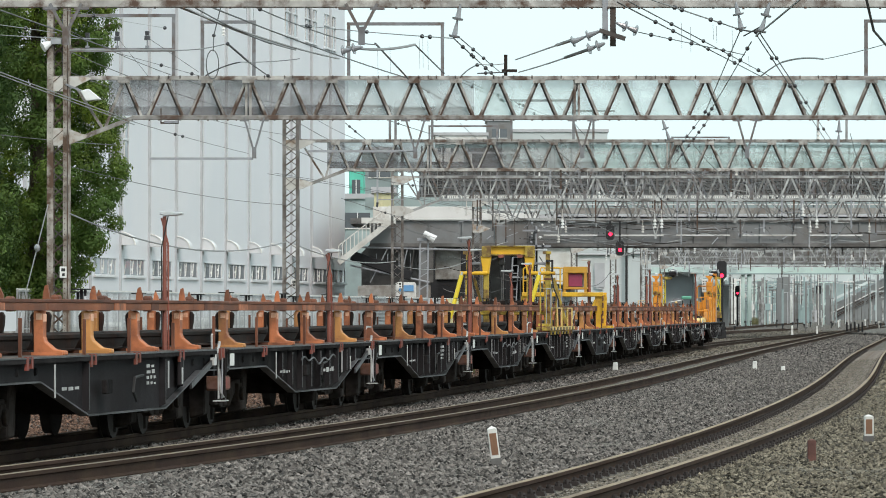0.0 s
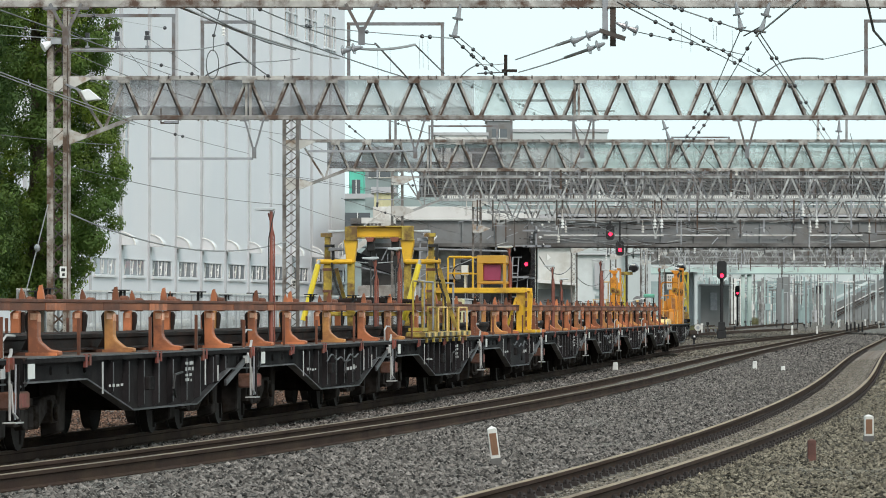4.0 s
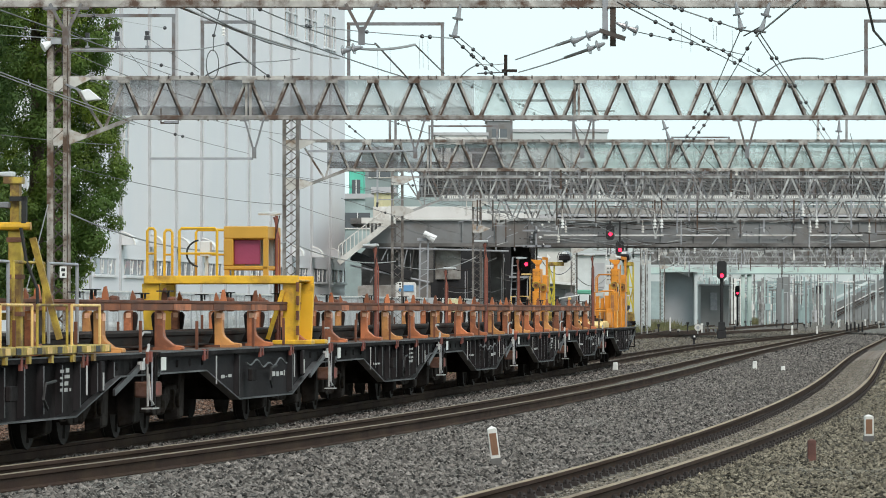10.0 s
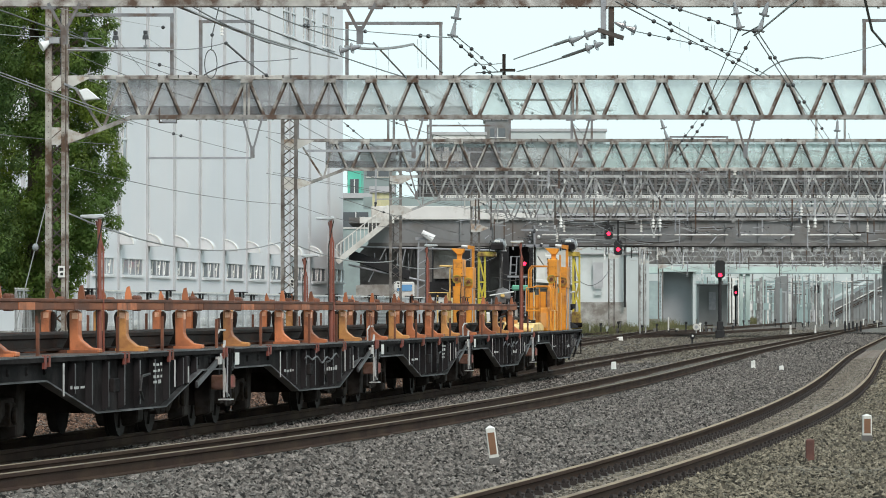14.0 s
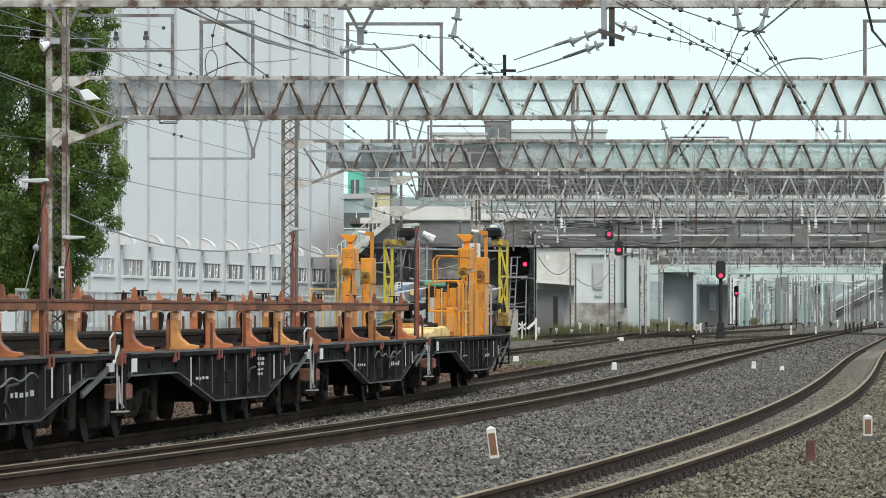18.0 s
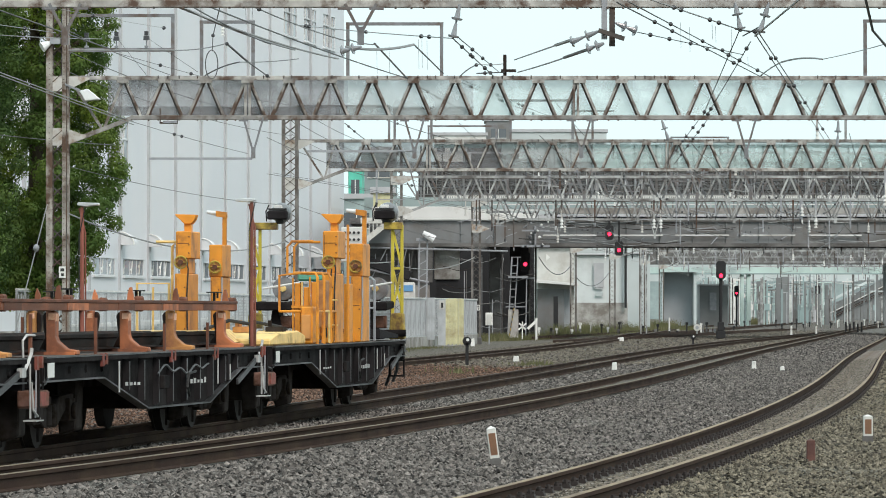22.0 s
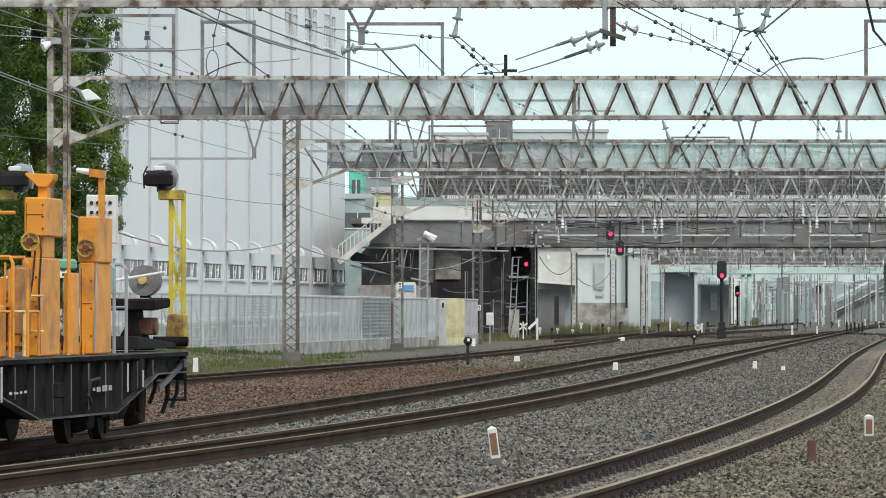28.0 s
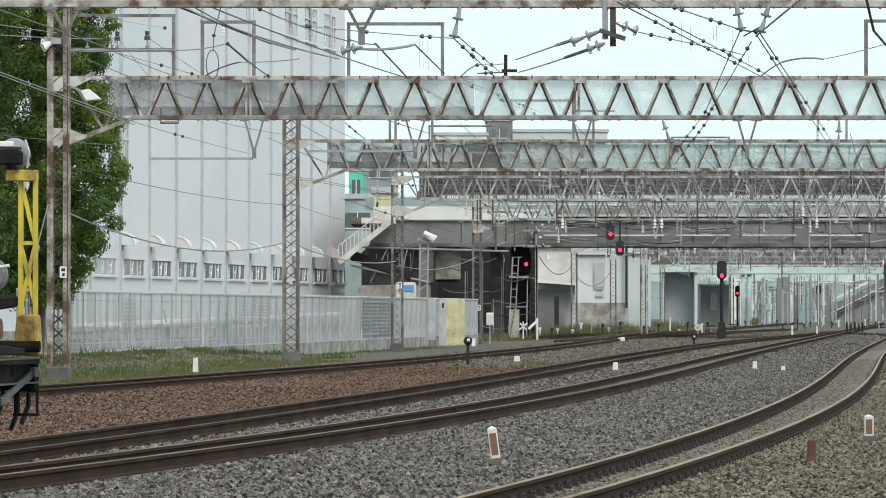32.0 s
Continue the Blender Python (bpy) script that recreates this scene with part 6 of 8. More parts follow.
# ---------------- far buildings above the bridge ----------------
def far_block(name, label, px0, px1, py0, y, depth, material, base=-0.3, floors=0):
    b = thing(name, label, "building")
    x0, x1, z = (px0 - 784) / F * y, (px1 - 784) / F * y, EYE[2] + (550 - py0) / F * y
    part("wall_block", Geo().box(x0, x1, y, y + depth, base, z), material, b)
    part("roof", Geo().box(x0 - 0.2, x1 + 0.2, y - 0.2, y + depth, z, z + 0.4), M_PIPEW, b)
    n = max(1, int((x1 - x0) / 1.7))
    for fl in range(floors):
        for k in range(n):
            a = x0 + (x1 - x0) * (k + 0.2) / n
            e = a + (x1 - x0) / n * 0.62
            w = part("window", Geo().box(a, e, y - 0.06, y - 0.01, z - 2.3 - fl * 2.9, z - 1.1 - fl * 2.9), M_GLASS, b)
            part("frame", Geo().box(a - 0.06, e + 0.06, y - 0.10, y - 0.065, z - 2.4 - fl * 2.9, z - 2.3 - fl * 2.9).box((a + e) / 2 - 0.04, (a + e) / 2 + 0.04, y - 0.10, y - 0.065, z - 2.3 - fl * 2.9, z - 1.1 - fl * 2.9), M_PARAPET, w)
    return b


far_block("green_building", "emerald green clad building behind the bridge", 618, 642, 294, 380, 12, M_GREENBLD, floors=3)
far_block("pale_building", "pale low building in front of the green one", 596, 668, 352, 372, 5, M_STATION, floors=1)
far_block("pale_building", "pale off-white building above the bridge", 640, 702, 268, 420, 12, M_STATION, floors=3)
far_block("yellow_hut", "cream roof hut on the bridge approach", 662, 696, 342, 308, 4, M_FADED, base=7.522)
far_block("pale_building", "low pale apartment building far behind", 770, 862, 240, 620, 14, M_PARAPET, floors=3)
far_block("grey_building", "grey building far behind the footbridge", 862, 905, 214, 640, 12, M_GIRDER, floors=5)
# Haze over these far blocks is painted as their pale cladding tone.
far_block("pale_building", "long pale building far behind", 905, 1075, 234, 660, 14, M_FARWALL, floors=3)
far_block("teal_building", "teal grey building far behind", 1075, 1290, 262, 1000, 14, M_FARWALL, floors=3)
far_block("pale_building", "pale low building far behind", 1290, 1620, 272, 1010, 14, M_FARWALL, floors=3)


# ---------------- signals and track-side things ----------------
def signal_head(root, x, y, z, w, h, lamp_dz):
    part("head", Geo().prism_y([(x + w * a, z + h * b) for a, b in ((-0.5, -0.38), (-0.3, -0.5), (0.3, -0.5), (0.5, -0.38), (0.5, 0.38), (0.3, 0.5), (-0.3, 0.5), (-0.5, 0.38))], y - 0.12, y + 0.12), M_SIGNAL, root, "black signal head")
    hd = Geo()
    for k in range(7):
        a0, a1 = math.pi * k / 7, math.pi * (k + 1) / 7
        p = [(x + 0.15 * math.cos(a0), z + lamp_dz + 0.15 * math.sin(a0)), (x + 0.15 * math.cos(a1), z + lamp_dz + 0.15 * math.sin(a1))]
        hd.add([(p[0][0], y - 0.13, p[0][1]), (p[1][0], y - 0.13, p[1][1]), (p[1][0], y - 0.38, p[1][1]), (p[0][0], y - 0.38, p[0][1])], [(0, 1, 2, 3)])
    part("hood", hd, M_SIGNAL, root)
    part("red_lamp", Geo().tube((x, y - 0.13, z + lamp_dz), (x, y - 0.15, z + lamp_dz), 0.12, 14), M_RED, root, "lit red lamp")


sx = 17.433
s1 = thing("signal_mast", "black signal mast showing red beside the track", "railway signal", "red signals")
part("mast", Geo().tube((sx, 296, -0.2), (sx, 296, 4.531), 0.11, 10), M_SIGNAL, s1)
part("base_box", Geo().box(sx - 0.2, sx + 0.2, 295.8, 296.2, 0.3, 0.85).box(sx - 0.28, sx + 0.28, 295.7, 296.3, -0.2, 0.3), M_SIGNAL, s1, bevel=0.03)
signal_head(s1, sx, 295.8, 4.107, 0.60, 1.12, -0.36)
s2 = thing("signal_mast", "red signal bracketed on a lattice mast", "railway signal", "red signals")
x = 5.356
signal_head(s2, x, 305, 4.731, 0.6, 1.35, -0.18)
part("bracket", Geo().box(x - 0.2, x + 0.6, 305.1, 305.2, 3.601, 3.711), M_FENCE, s2)
for px, py, lab in ((1080, 412, "upper"), (1097, 440, "lower")):
    s3 = thing("signal_mast", "red signal hung among the gantry masts", "railway signal", "red signals")
    x = (px - 784) / F * 298
    signal_head(s3, x, 298, EYE[2] + (550 - py) / F * 298, 0.52, 0.90, -0.1)
    part("hanger", Geo().box(x - 0.06, x + 0.06, 298.12, 298.24, EYE[2] + (550 - py) / F * 298, 7.5), M_SIGNAL, s3)
    part("bracket", Geo().box(x - 0.06, x + 0.06, 298.12, 299.9, 7.3, 7.42), M_SIGNAL, s3)
s4 = thing("signal_mast", "small red signal far along the line", "railway signal", "red signals")
x = 32.054
signal_head(s4, x, 515, 3.653, 0.5, 1.2, -0.2)
part("mast", Geo().tube((x, 515.2, -0.2), (x, 515.2, 4.022), 0.1, 8), M_SIGNAL, s4)


def marker_post(px, base, y, w, h, face, lean=0.0):
    x, z = (px - 784) / F * y, EYE[2] + (550 - base) / F * y
    p = thing("marker_post", "white concrete marker post with an amber face" if face is M_POSTWOOD else "brown painted marker post", "marker post", "track-side posts", m=Matrix.Translation((x, y, z)) @ Matrix.Rotation(lean, 4, "Y"))
    part("shaft", Geo().box(-w / 2, w / 2, -w / 2, w / 2, -0.1, h * 0.93), M_PALEWALL if face is M_POSTWOOD else M_POSTRED, p, bevel=0.006)
    g = Geo().add([(-w / 2, -w / 2, h * 0.93), (w / 2, -w / 2, h * 0.93), (w / 2, w / 2, h * 0.93), (-w / 2, w / 2, h * 0.93), (0, 0, h)], [(0, 1, 4), (1, 2, 4), (2, 3, 4), (3, 0, 4)])
    part("cap", g, M_WHITE if face is M_POSTWOOD else M_POSTRED, p)
    part("face", Geo().box(-w * 0.36, w * 0.36, -w / 2 - 0.006, -w / 2 - 0.001, h * 0.28, h * 0.82), face, p, "amber face plate" if face is M_POSTWOOD else "")
    if face is M_POSTWOOD:
        part("foot", Geo().box(-w * 0.56, w * 0.56, -w * 0.56, w * 0.56, -0.12, h * 0.2), M_DARKCONC, p, "dark foot of the post")


marker_post(879, 825, 49, 0.098, 0.42, M_POSTWOOD, -0.13)
marker_post(1537, 781, 58.2, 0.11, 0.33, M_POSTWOOD)
marker_post(1436, 814, 50.6, 0.09, 0.225, M_POSTRED)
for px, py0, py1, y, w in ((1089, 641, 652, 130, 0.15), (1336, 639, 655, 127, 0.125), (346, 633, 656, 128, 0.15), (1386, 648, 653, 125, 0.12), (1100, 597, 605, 260, 0.4), (915, 630, 637, 150, 0.2), (1335, 663, 670, 122, 0.08), (838, 599, 610, 232, 0.2), (1186, 562, 583, 330, 0.11), (1402, 576, 590, 330, 0.15), (1446, 577, 589, 330, 0.12)):
    x0, x1 = (px - 784) / F * y - w / 2, (px - 784) / F * y + w / 2
    solid("white_stone", Geo().prism_y([(x0, EYE[2] + (550 - py1 - 3) / F * y), (x1, EYE[2] + (550 - py1 - 3) / F * y), (x1 - w * 0.1, EYE[2] + (550 - py0) / F * y), (x0 + w * 0.08, EYE[2] + (550 - py0 - 1) / F * y)], y, y + 0.12), M_WHITE, "small white marker stone in the ballast", "marker", "white markers", bevel=0.01)
for px, py0, py1, y in ((828, 596, 648, 148), (1228, 592, 614, 240)):
    x = (px - 784) / F * y
    zt, zb = EYE[2] + (550 - py0) / F * y, EYE[2] + (550 - py1) / F * y
    dw = thing("point_indicator", "black round point indicator on a short post", "signal", "point indicators")
    part("disc", Geo().tube((x, y - 0.05, zt - 0.14), (x, y + 0.05, zt - 0.14), 0.14, 14), M_SIGNAL, dw)
    part("lens", Geo().tube((x + 0.02, y - 0.07, zt - 0.10), (x + 0.02, y - 0.055, zt - 0.10), 0.05, 10), M_PARAPET, dw)
    part("stem", Geo().box(x - 0.05, x + 0.05, y - 0.05, y + 0.05, zb, zt - 0.2), M_SIGNAL, dw)
rd = thing("round_sign", "small round white sign beside the points", "sign")
part("disc", Geo().tube((17.780, 330, 0.378), (17.780, 330.05, 0.378), 0.24, 16), M_PALEWALL, rd)
part("ring", Geo().tube((17.780, 329.96, 0.378), (17.780, 329.99, 0.378), 0.12, 12), M_SHUTTER, rd)
part("stem", Geo().box(17.741, 17.819, 330.06, 330.1, -0.25, 0.378), M_FENCE, rd)


# ---------------- plants ----------------
def leaf_cloud(centres, count, size, seed, flat=0.6):
    """Many small leaf cards scattered in clumps round the given centres (x, y, z, radius)."""
    rng = np.random.default_rng(seed)
    C = np.array(centres)
    w = C[:, 3] ** 2
    C = C[rng.choice(len(centres), count, p=w / w.sum())]
    d = rng.normal(size=(count, 3))
    d /= np.linalg.norm(d, axis=1, keepdims=True) + 1e-9
    p = C[:, :3] + d * (C[:, 3] * (0.55 + 0.5 * rng.random(count)))[:, None] * np.array((1, 1, 0.85))
    s = (size * (0.6 + 0.8 * rng.random(count)))[:, None]
    n = 1.3 * d + rng.normal(0, 0.38, (count, 3)) + np.array((0, 0, flat * 0.5))
    n /= np.linalg.norm(n, axis=1, keepdims=True)
    a = np.cross(n, rng.normal(size=(count, 3)))
    a /= np.linalg.norm(a, axis=1, keepdims=True) + 1e-9
    b = np.cross(n, a)
    g = Geo()
    g.v = np.stack([p - a * s, p + b * s * 0.55, p + a * s, p - b * s * 0.55], 1).reshape(-1, 3).tolist()
    g.f = (np.arange(count)[:, None] * 4 + np.arange(4)[None]).tolist()
    return g


def tree(x, y, profile, seed, label, count, clumps=150, leaf=None):
    """A trunk with limbs and a crown of leafy clumps; the profile gives (height, radius) up the crown."""
    root = thing("tree", label, "tree", "trees beside the factory")
    rng = random.Random(seed)
    zs, rs = [p[0] for p in profile], [p[1] for p in profile]
    low, high = zs[0], zs[-1]
    part("trunk", Geo().tube((x, y, 0.0), (x + 0.1, y, high * 0.4), 0.32, 10, 0.22).tube((x + 0.1, y, high * 0.4), (x, y, high * 0.9), 0.22, 8, 0.06), M_BARK, root)
    centres = []
    for k in range(clumps):
        z = low + (high - low) * (k + 0.5) / clumps
        rad = float(np.interp(z, zs, rs))
        a = k * 2.39996 + rng.uniform(-0.3, 0.3)
        q = rng.uniform(0.30, 0.60)
        d = max(0.0, rad - q * rng.uniform(0.65, 1.0))
        c = (x + d * math.cos(a), y + d * math.sin(a), z + rng.uniform(-0.2, 0.2), q)
        centres.append(c)
        if k % 2:
            centres.append((x + 0.62 * d * math.cos(a + 1), y + 0.62 * d * math.sin(a + 1), z, q * 1.35))
        if k % 13 == 6:
            part("limb", Geo().tube(Vector((x + 0.05, y, max(0.9, z - 1.3))), Vector(c[:3]), 0.09, 6, 0.03), M_BARK, root)
    part("crown", leaf_cloud(centres, count, 0.047, seed), leaf or M_LEAF, root, "dense green foliage in rounded clumps")["kind"] = "stuff"


tree(-12.2, 141, ((2.0, 1.2), (2.9, 1.75), (4.1, 2.6), (5.8, 2.95), (7.0, 2.7), (8.2, 2.25), (8.9, 2.15), (9.5, 2.4), (10.3, 2.6), (11.5, 2.4), (13.0, 1.8), (14.5, 0.6)), 11, "tall dense broadleaf tree beside the factory", 230000, 190)
# The left tree's deep shade comes from its darker leaf colour.
tree(-14.6, 137, ((1.2, 1.6), (3.0, 2.4), (6.0, 2.7), (9.0, 2.6), (11.5, 2.2), (13.5, 0.8)), 13, "broadleaf tree at the verge, deep shade put into its dark leaves", 80000, 110, M_LEAFSHADE)


def blades(name, label, spots, count, h, material, seed, spread=0.55):
    """Tufts of thin blades round lines on the ground, each (x0, x1, y0, y1)."""
    rng = np.random.default_rng(seed)
    V, per = [], count // len(spots)
    for x0, x1, y0, y1 in spots:
        tufts = rng.random(max(3, per // 14))
        t = np.clip(rng.choice(tufts, per) + rng.normal(0, 0.012, per), 0, 1)
        y = y0 + (y1 - y0) * t + rng.normal(0, 0.2, per)
        x = x0 + (x1 - x0) * t + rng.normal(0, spread, per) * rng.random(per)
        k = knots((y0 + y1) / 2)
        z = np.interp(x - (x0 + (x1 - x0) * t - (x0 + x1) / 2), [q[0] for q in k], [q[1] for q in k]) - 0.02
        hh = h * (0.3 + 1.1 * rng.random(per) ** 1.5)
        w = 0.010 + 0.018 * rng.random(per)
        V.append(np.stack([np.stack([x - w, y, z], 1), np.stack([x + w, y, z], 1), np.stack([x + rng.normal(0, 0.3, per) * hh, y + rng.normal(0, 0.3, per) * hh, z + hh], 1)], 1).reshape(-1, 3))
    V = np.concatenate(V)
    g = Geo()
    g.v, g.f = V.tolist(), np.arange(len(V)).reshape(-1, 3).tolist()
    tagged(new(name, g.mesh(name, material)), label, "grass", kind="stuff")


blades("verge_grass", "unkempt grass along the foot of the fence", [(fence_x(y) + d, fence_x(y + 10) + d, y, y + 10) for y in range(100, 170, 10) for d in (0.4, 1.2, 2.2, 3.2, 4.2, 5.2)] + [(fence_x(y) + d, fence_x(y + 10) + d, y, y + 10) for y in range(170, 240, 10) for d in (0.4,)], 24000, 0.11, M_GRASS, 21, 0.9)
blades("verge_weeds", "green weeds along the foot of the fence", [(fence_x(y) + d, fence_x(y + 6) + d, y, y + 6) for y in range(100, 190, 9) for d in (0.5, 3.0)], 3500, 0.22, M_WEED, 24)
blades("track_weeds", "sparse weeds between the tracks", [(3.154, 3.369, 149, 151), (2.651, 3.014, 150, 154), (0.248, 0.559, 128, 140)], 300, 0.18, M_GRASS, 22)
blades("verge_weeds", "yellowish weeds in front of the huts", [(8.966, 17.968, 318, 400), (2.588, 7.678, 285, 312), (14.799, 22.880, 380, 420), (2.287, 4.157, 290, 300)], 7000, 0.42, M_GRASS, 23, 1.2)
blades("verge_weeds", "tall yellow-green weeds before the sheds", [(19.4, 23.6, 466, 474), (8.3, 11.2, 358, 366), (38.4, 39.6, 585, 600), (11.5, 16.5, 400, 408)], 6000, 0.75, M_GRASS, 25, 0.9)


# ---------------- the works train ----------------
PITCH = 14.8


def bogie(parent, y):
    root = new("bogie")
    root.parent = parent
    root.location = (0, y, 0)
    root["label"] = "dark cast-iron two-axle bogie"
    for sg in (-1, 1):
        g = Geo()
        g.prism([(-1.25, 0.50), (-1.25, 0.62), (-0.5, 0.60), (-0.3, 0.48), (0.3, 0.48), (0.5, 0.60), (1.25, 0.62), (1.25, 0.50), (0.75, 0.42), (0.35, 0.26), (-0.35, 0.26), (-0.75, 0.42)], sg * 0.93 - 0.06, sg * 0.93 + 0.06)
        for y2 in (-0.95, 0.95):
            g.box(sg * 0.93 - 0.11, sg * 0.93 + 0.11, y2 - 0.15, y2 + 0.15, 0.31, 0.57)
            g.tube((sg * 1.04, y2, 0.43), (sg * 1.09, y2, 0.43), 0.10, 10)
        for k in (-0.15, 0.15):
            g.tube((sg * 0.95, k, 0.28), (sg * 0.95, k, 0.52), 0.09, 8)
        part("side_frame", g, M_UNDER, root, bevel=0.012)
    g = Geo().box(-0.95, 0.95, -0.22, 0.22, 0.40, 0.60)
    part("bolster", g, M_UNDER, root)
    for y2 in (-1.55, 1.5):
        part("brake_beam", Geo().box(-1.0, 1.0, y2 - 0.06, y2 + 0.06, 0.30, 0.75), M_UNDER, root)
        part("brake_rigging", Geo().prism_y([(0.80, 0.14), (1.0, 0.20), (1.02, 0.78), (0.76, 0.78)], y2 - 0.18, y2 + 0.18), M_UNDER, root, bevel=0.02)
    out = []
    for y2 in (-0.95, 0.95):
        g = Geo()
        g.tube((-0.75, 0, 0), (0.75, 0, 0), 0.075, 8)
        for sg in (-1, 1):
            g.tube((sg * 0.50, 0, 0), (sg * 0.53, 0, 0), 0.455, 20)
            g.tube((sg * 0.53, 0, 0), (sg * 0.63, 0, 0), 0.43, 20)
            g.tube((sg * 0.63, 0, 0), (sg * 0.66, 0, 0), 0.14, 12)
            for k in range(4):
                a = k * math.pi / 2
                g.beam((sg * 0.635, 0.15 * math.cos(a), 0.15 * math.sin(a)), (sg * 0.635, 0.36 * math.cos(a), 0.36 * math.sin(a)), 0.012, 0.05, (1, 0, 0))
        w = part("wheelset", g, M_WHEEL, root, "steel wheelset", m=pose(0, y2, 0.43))
        out.append(w)
    return out


def bars(parent, x, y0, y1, z0, z1, rows, seed, name="stencil"):
    """Small white stencilled writing, too far to read: rows of bars on the side plate."""
    rng = random.Random(seed)
    g = Geo()
    h = (z1 - z0) / rows
    for r in range(rows):
        y = y0
        while y < y1 - 0.05:
            w = rng.uniform(0.08, 0.26)
            g.box(x, x + 0.004, y, min(y + w, y1), z0 + r * h + h * (0.2 + 0.15 * rng.random()), z0 + r * h + h * (0.6 + 0.3 * rng.random()))
            y += w + 0.1
    part(name, g, M_STENCIL, parent, "white stencilled marks")["kind"] = "stuff"


WHEELS = []


def wagon(label, plain, seed, frames=True, length=PITCH):
    """A flat wagon with fish-bellied side sills. y runs along the train, +x is the side towards the mid tracks."""
    root = thing("flat_wagon", label, "railway wagon", "wagons of the works train")
    h = length / 2 - 0.45
    k = (h - 6.95)
    rng = random.Random(seed)
    if plain:
        belly = [(-h, 0.80), (-3.65, 0.80), (-1.1, 0.39), (3.45, 0.38), (5.85, 0.80), (h, 0.80)]
    else:
        belly = [(-h, 0.80), (-3.8, 0.80), (-1.1, 0.40), (3.05, 0.39), (5.5, 0.80), (h, 0.80)]
    for sg in (-1, 1):
        g = Geo()
        prof = [(-h, 1.03)] + belly + [(h, 1.03)]
        g.prism(prof, sg * 1.28 - 0.02, sg * 1.28 + 0.02)
        part("side_sill", g, M_GREYSILL if plain else M_BLACK, root, "grey steel fish-belly side" if plain else "black ribbed fish-belly side")
        for a, b in zip(belly, belly[1:]):
            # near flange is lighter: its highlight line is put into the colour
            part("sill_flange", Geo().beam((sg * 1.32, a[0], a[1]), (sg * 1.32, b[0], b[1]), 0.12, 0.018), M_FLANGE if sg > 0 else M_GREYSILL, root)
        if sg > 0:
            n = 0
            for y in (np.arange(-2.3, 5.2, 0.93) if not plain else (-1.1, 3.45, 4.6)):
                zb = float(np.interp(y, [b[0] for b in belly], [b[1] for b in belly]))
                gg = Geo().prism_y([(1.30, zb + 0.02), (1.372, zb + 0.05), (1.372, 0.97), (1.30, 1.0)], y - 0.02, y + 0.02)
                part("sill_rib", gg, M_GREYSILL, root)
                # light strip paints the streak of light on each rib
                part("rib_edge", Geo().box(1.3725, 1.378, y - 0.022, y + 0.022, zb + 0.06, 0.97), M_FLANGE, root, "worn rib edge with its highlight painted in")
            for y in (-6.3, -5.4, -4.5, -3.6, 5.6, 6.4):
                part("bolt_cover", Geo().tube((1.30, y, 0.91), (1.325, y, 0.91), 0.05, 8, 0.035), M_BLACK, root)
            part("end_flange", Geo().box(1.30, 1.345, -6.9, -6.86, 0.80, 1.0), M_FLANGE, root)
    g = Geo().box(-1.36, 1.36, -h, h, 1.03, 1.065)
    part("deck", g, M_DECK, root, "dusty steel deck")
    for sg in (-1, 1):
        part("deck_edge", Geo().box(sg * 1.362 - 0.02, sg * 1.362 + 0.02, -h, h, 1.0, 1.048), M_BLACK, root, "black deck edge")
        # thin bright strip paints the highlight along the deck
        part("deck_lip", Geo().box(sg * 1.364 - 0.022, sg * 1.364 + 0.022, -h, h, 1.049, 1.064), M_FLANGE, root, "worn deck lip with a bright highlight line painted in")
    g = Geo().box(-0.25, 0.25, -h, h, 0.62, 1.02)
    for y in np.arange(-h + 0.4, h, 1.7):
        g.box(-1.26, 1.26, y - 0.06, y + 0.06, 0.8, 1.02)
    part("centre_sill", g, M_UNDER, root)
    for sg in (-1, 1):
        e = Geo().box(-1.34, 1.34, sg * h - 0.06, sg * h + 0.06, 0.72, 1.06)
        part("end_beam", e, M_BLACK, root)
        c = Geo().box(-0.11, 0.11, min(sg * h, sg * (length / 2 - 0.02)), max(sg * h, sg * (length / 2 - 0.02)), 0.70, 0.90)
        c.box(-0.17, 0.17, min(sg * (length / 2 - 0.2), sg * (length / 2 - 0.01)), max(sg * (length / 2 - 0.2), sg * (length / 2 - 0.01)), 0.66, 0.95)
        part("coupler", c, M_UNDER, root)
        p = Geo().path([(0.45, sg * h, 0.7), (0.5, sg * (h + 0.2), 0.5), (0.5, sg * (h + 0.42), 0.48)], 0.025)
        part("brake_hose", p, M_RUBBER, root)
    # near-camera end of the side: hand brake, steps, white tag, rusty box, diagonal stay
    y0 = length / 2 - 0.12
    if length == PITCH:
        part("lever_curve", Geo().path([(1.31, y0 - 0.12, 0.93), (1.32, y0 + 0.02, 1.03), (1.32, y0 + 0.14, 1.11), (1.32, y0 + 0.16, 1.16)], 0.019), M_STENCIL, root, "worn bright curved handle")
        part("lever_top", Geo().path([(1.2, y0 + 0.28, 1.06), (1.2, y0 + 0.26, 1.24), (1.22, y0 + 0.36, 1.30), (1.24, y0 + 0.66, 1.295)], 0.014), M_STENCIL, root, "worn bright bent handle")
        part("step_arm", Geo().path([(1.33, y0 + 0.12, 0.80), (1.34, y0 + 0.16, 0.50), (1.35, y0 + 0.42, 0.41)], 0.012), M_STENCIL, root, "worn steel step arm")
        part("grab_rail", Geo().path([(1.33, y0 + 0.33, 1.0), (1.33, y0 + 0.30, 0.42)], 0.011), M_GREYPIPE, root, "grey steel grab rail")
        g = Geo().path([(1.33, y0 + 0.03, 1.0), (1.33, y0 + 0.05, 0.42)], 0.013)
        part("grab_rail", g, M_STENCIL, root, "pale worn steel grab rail")
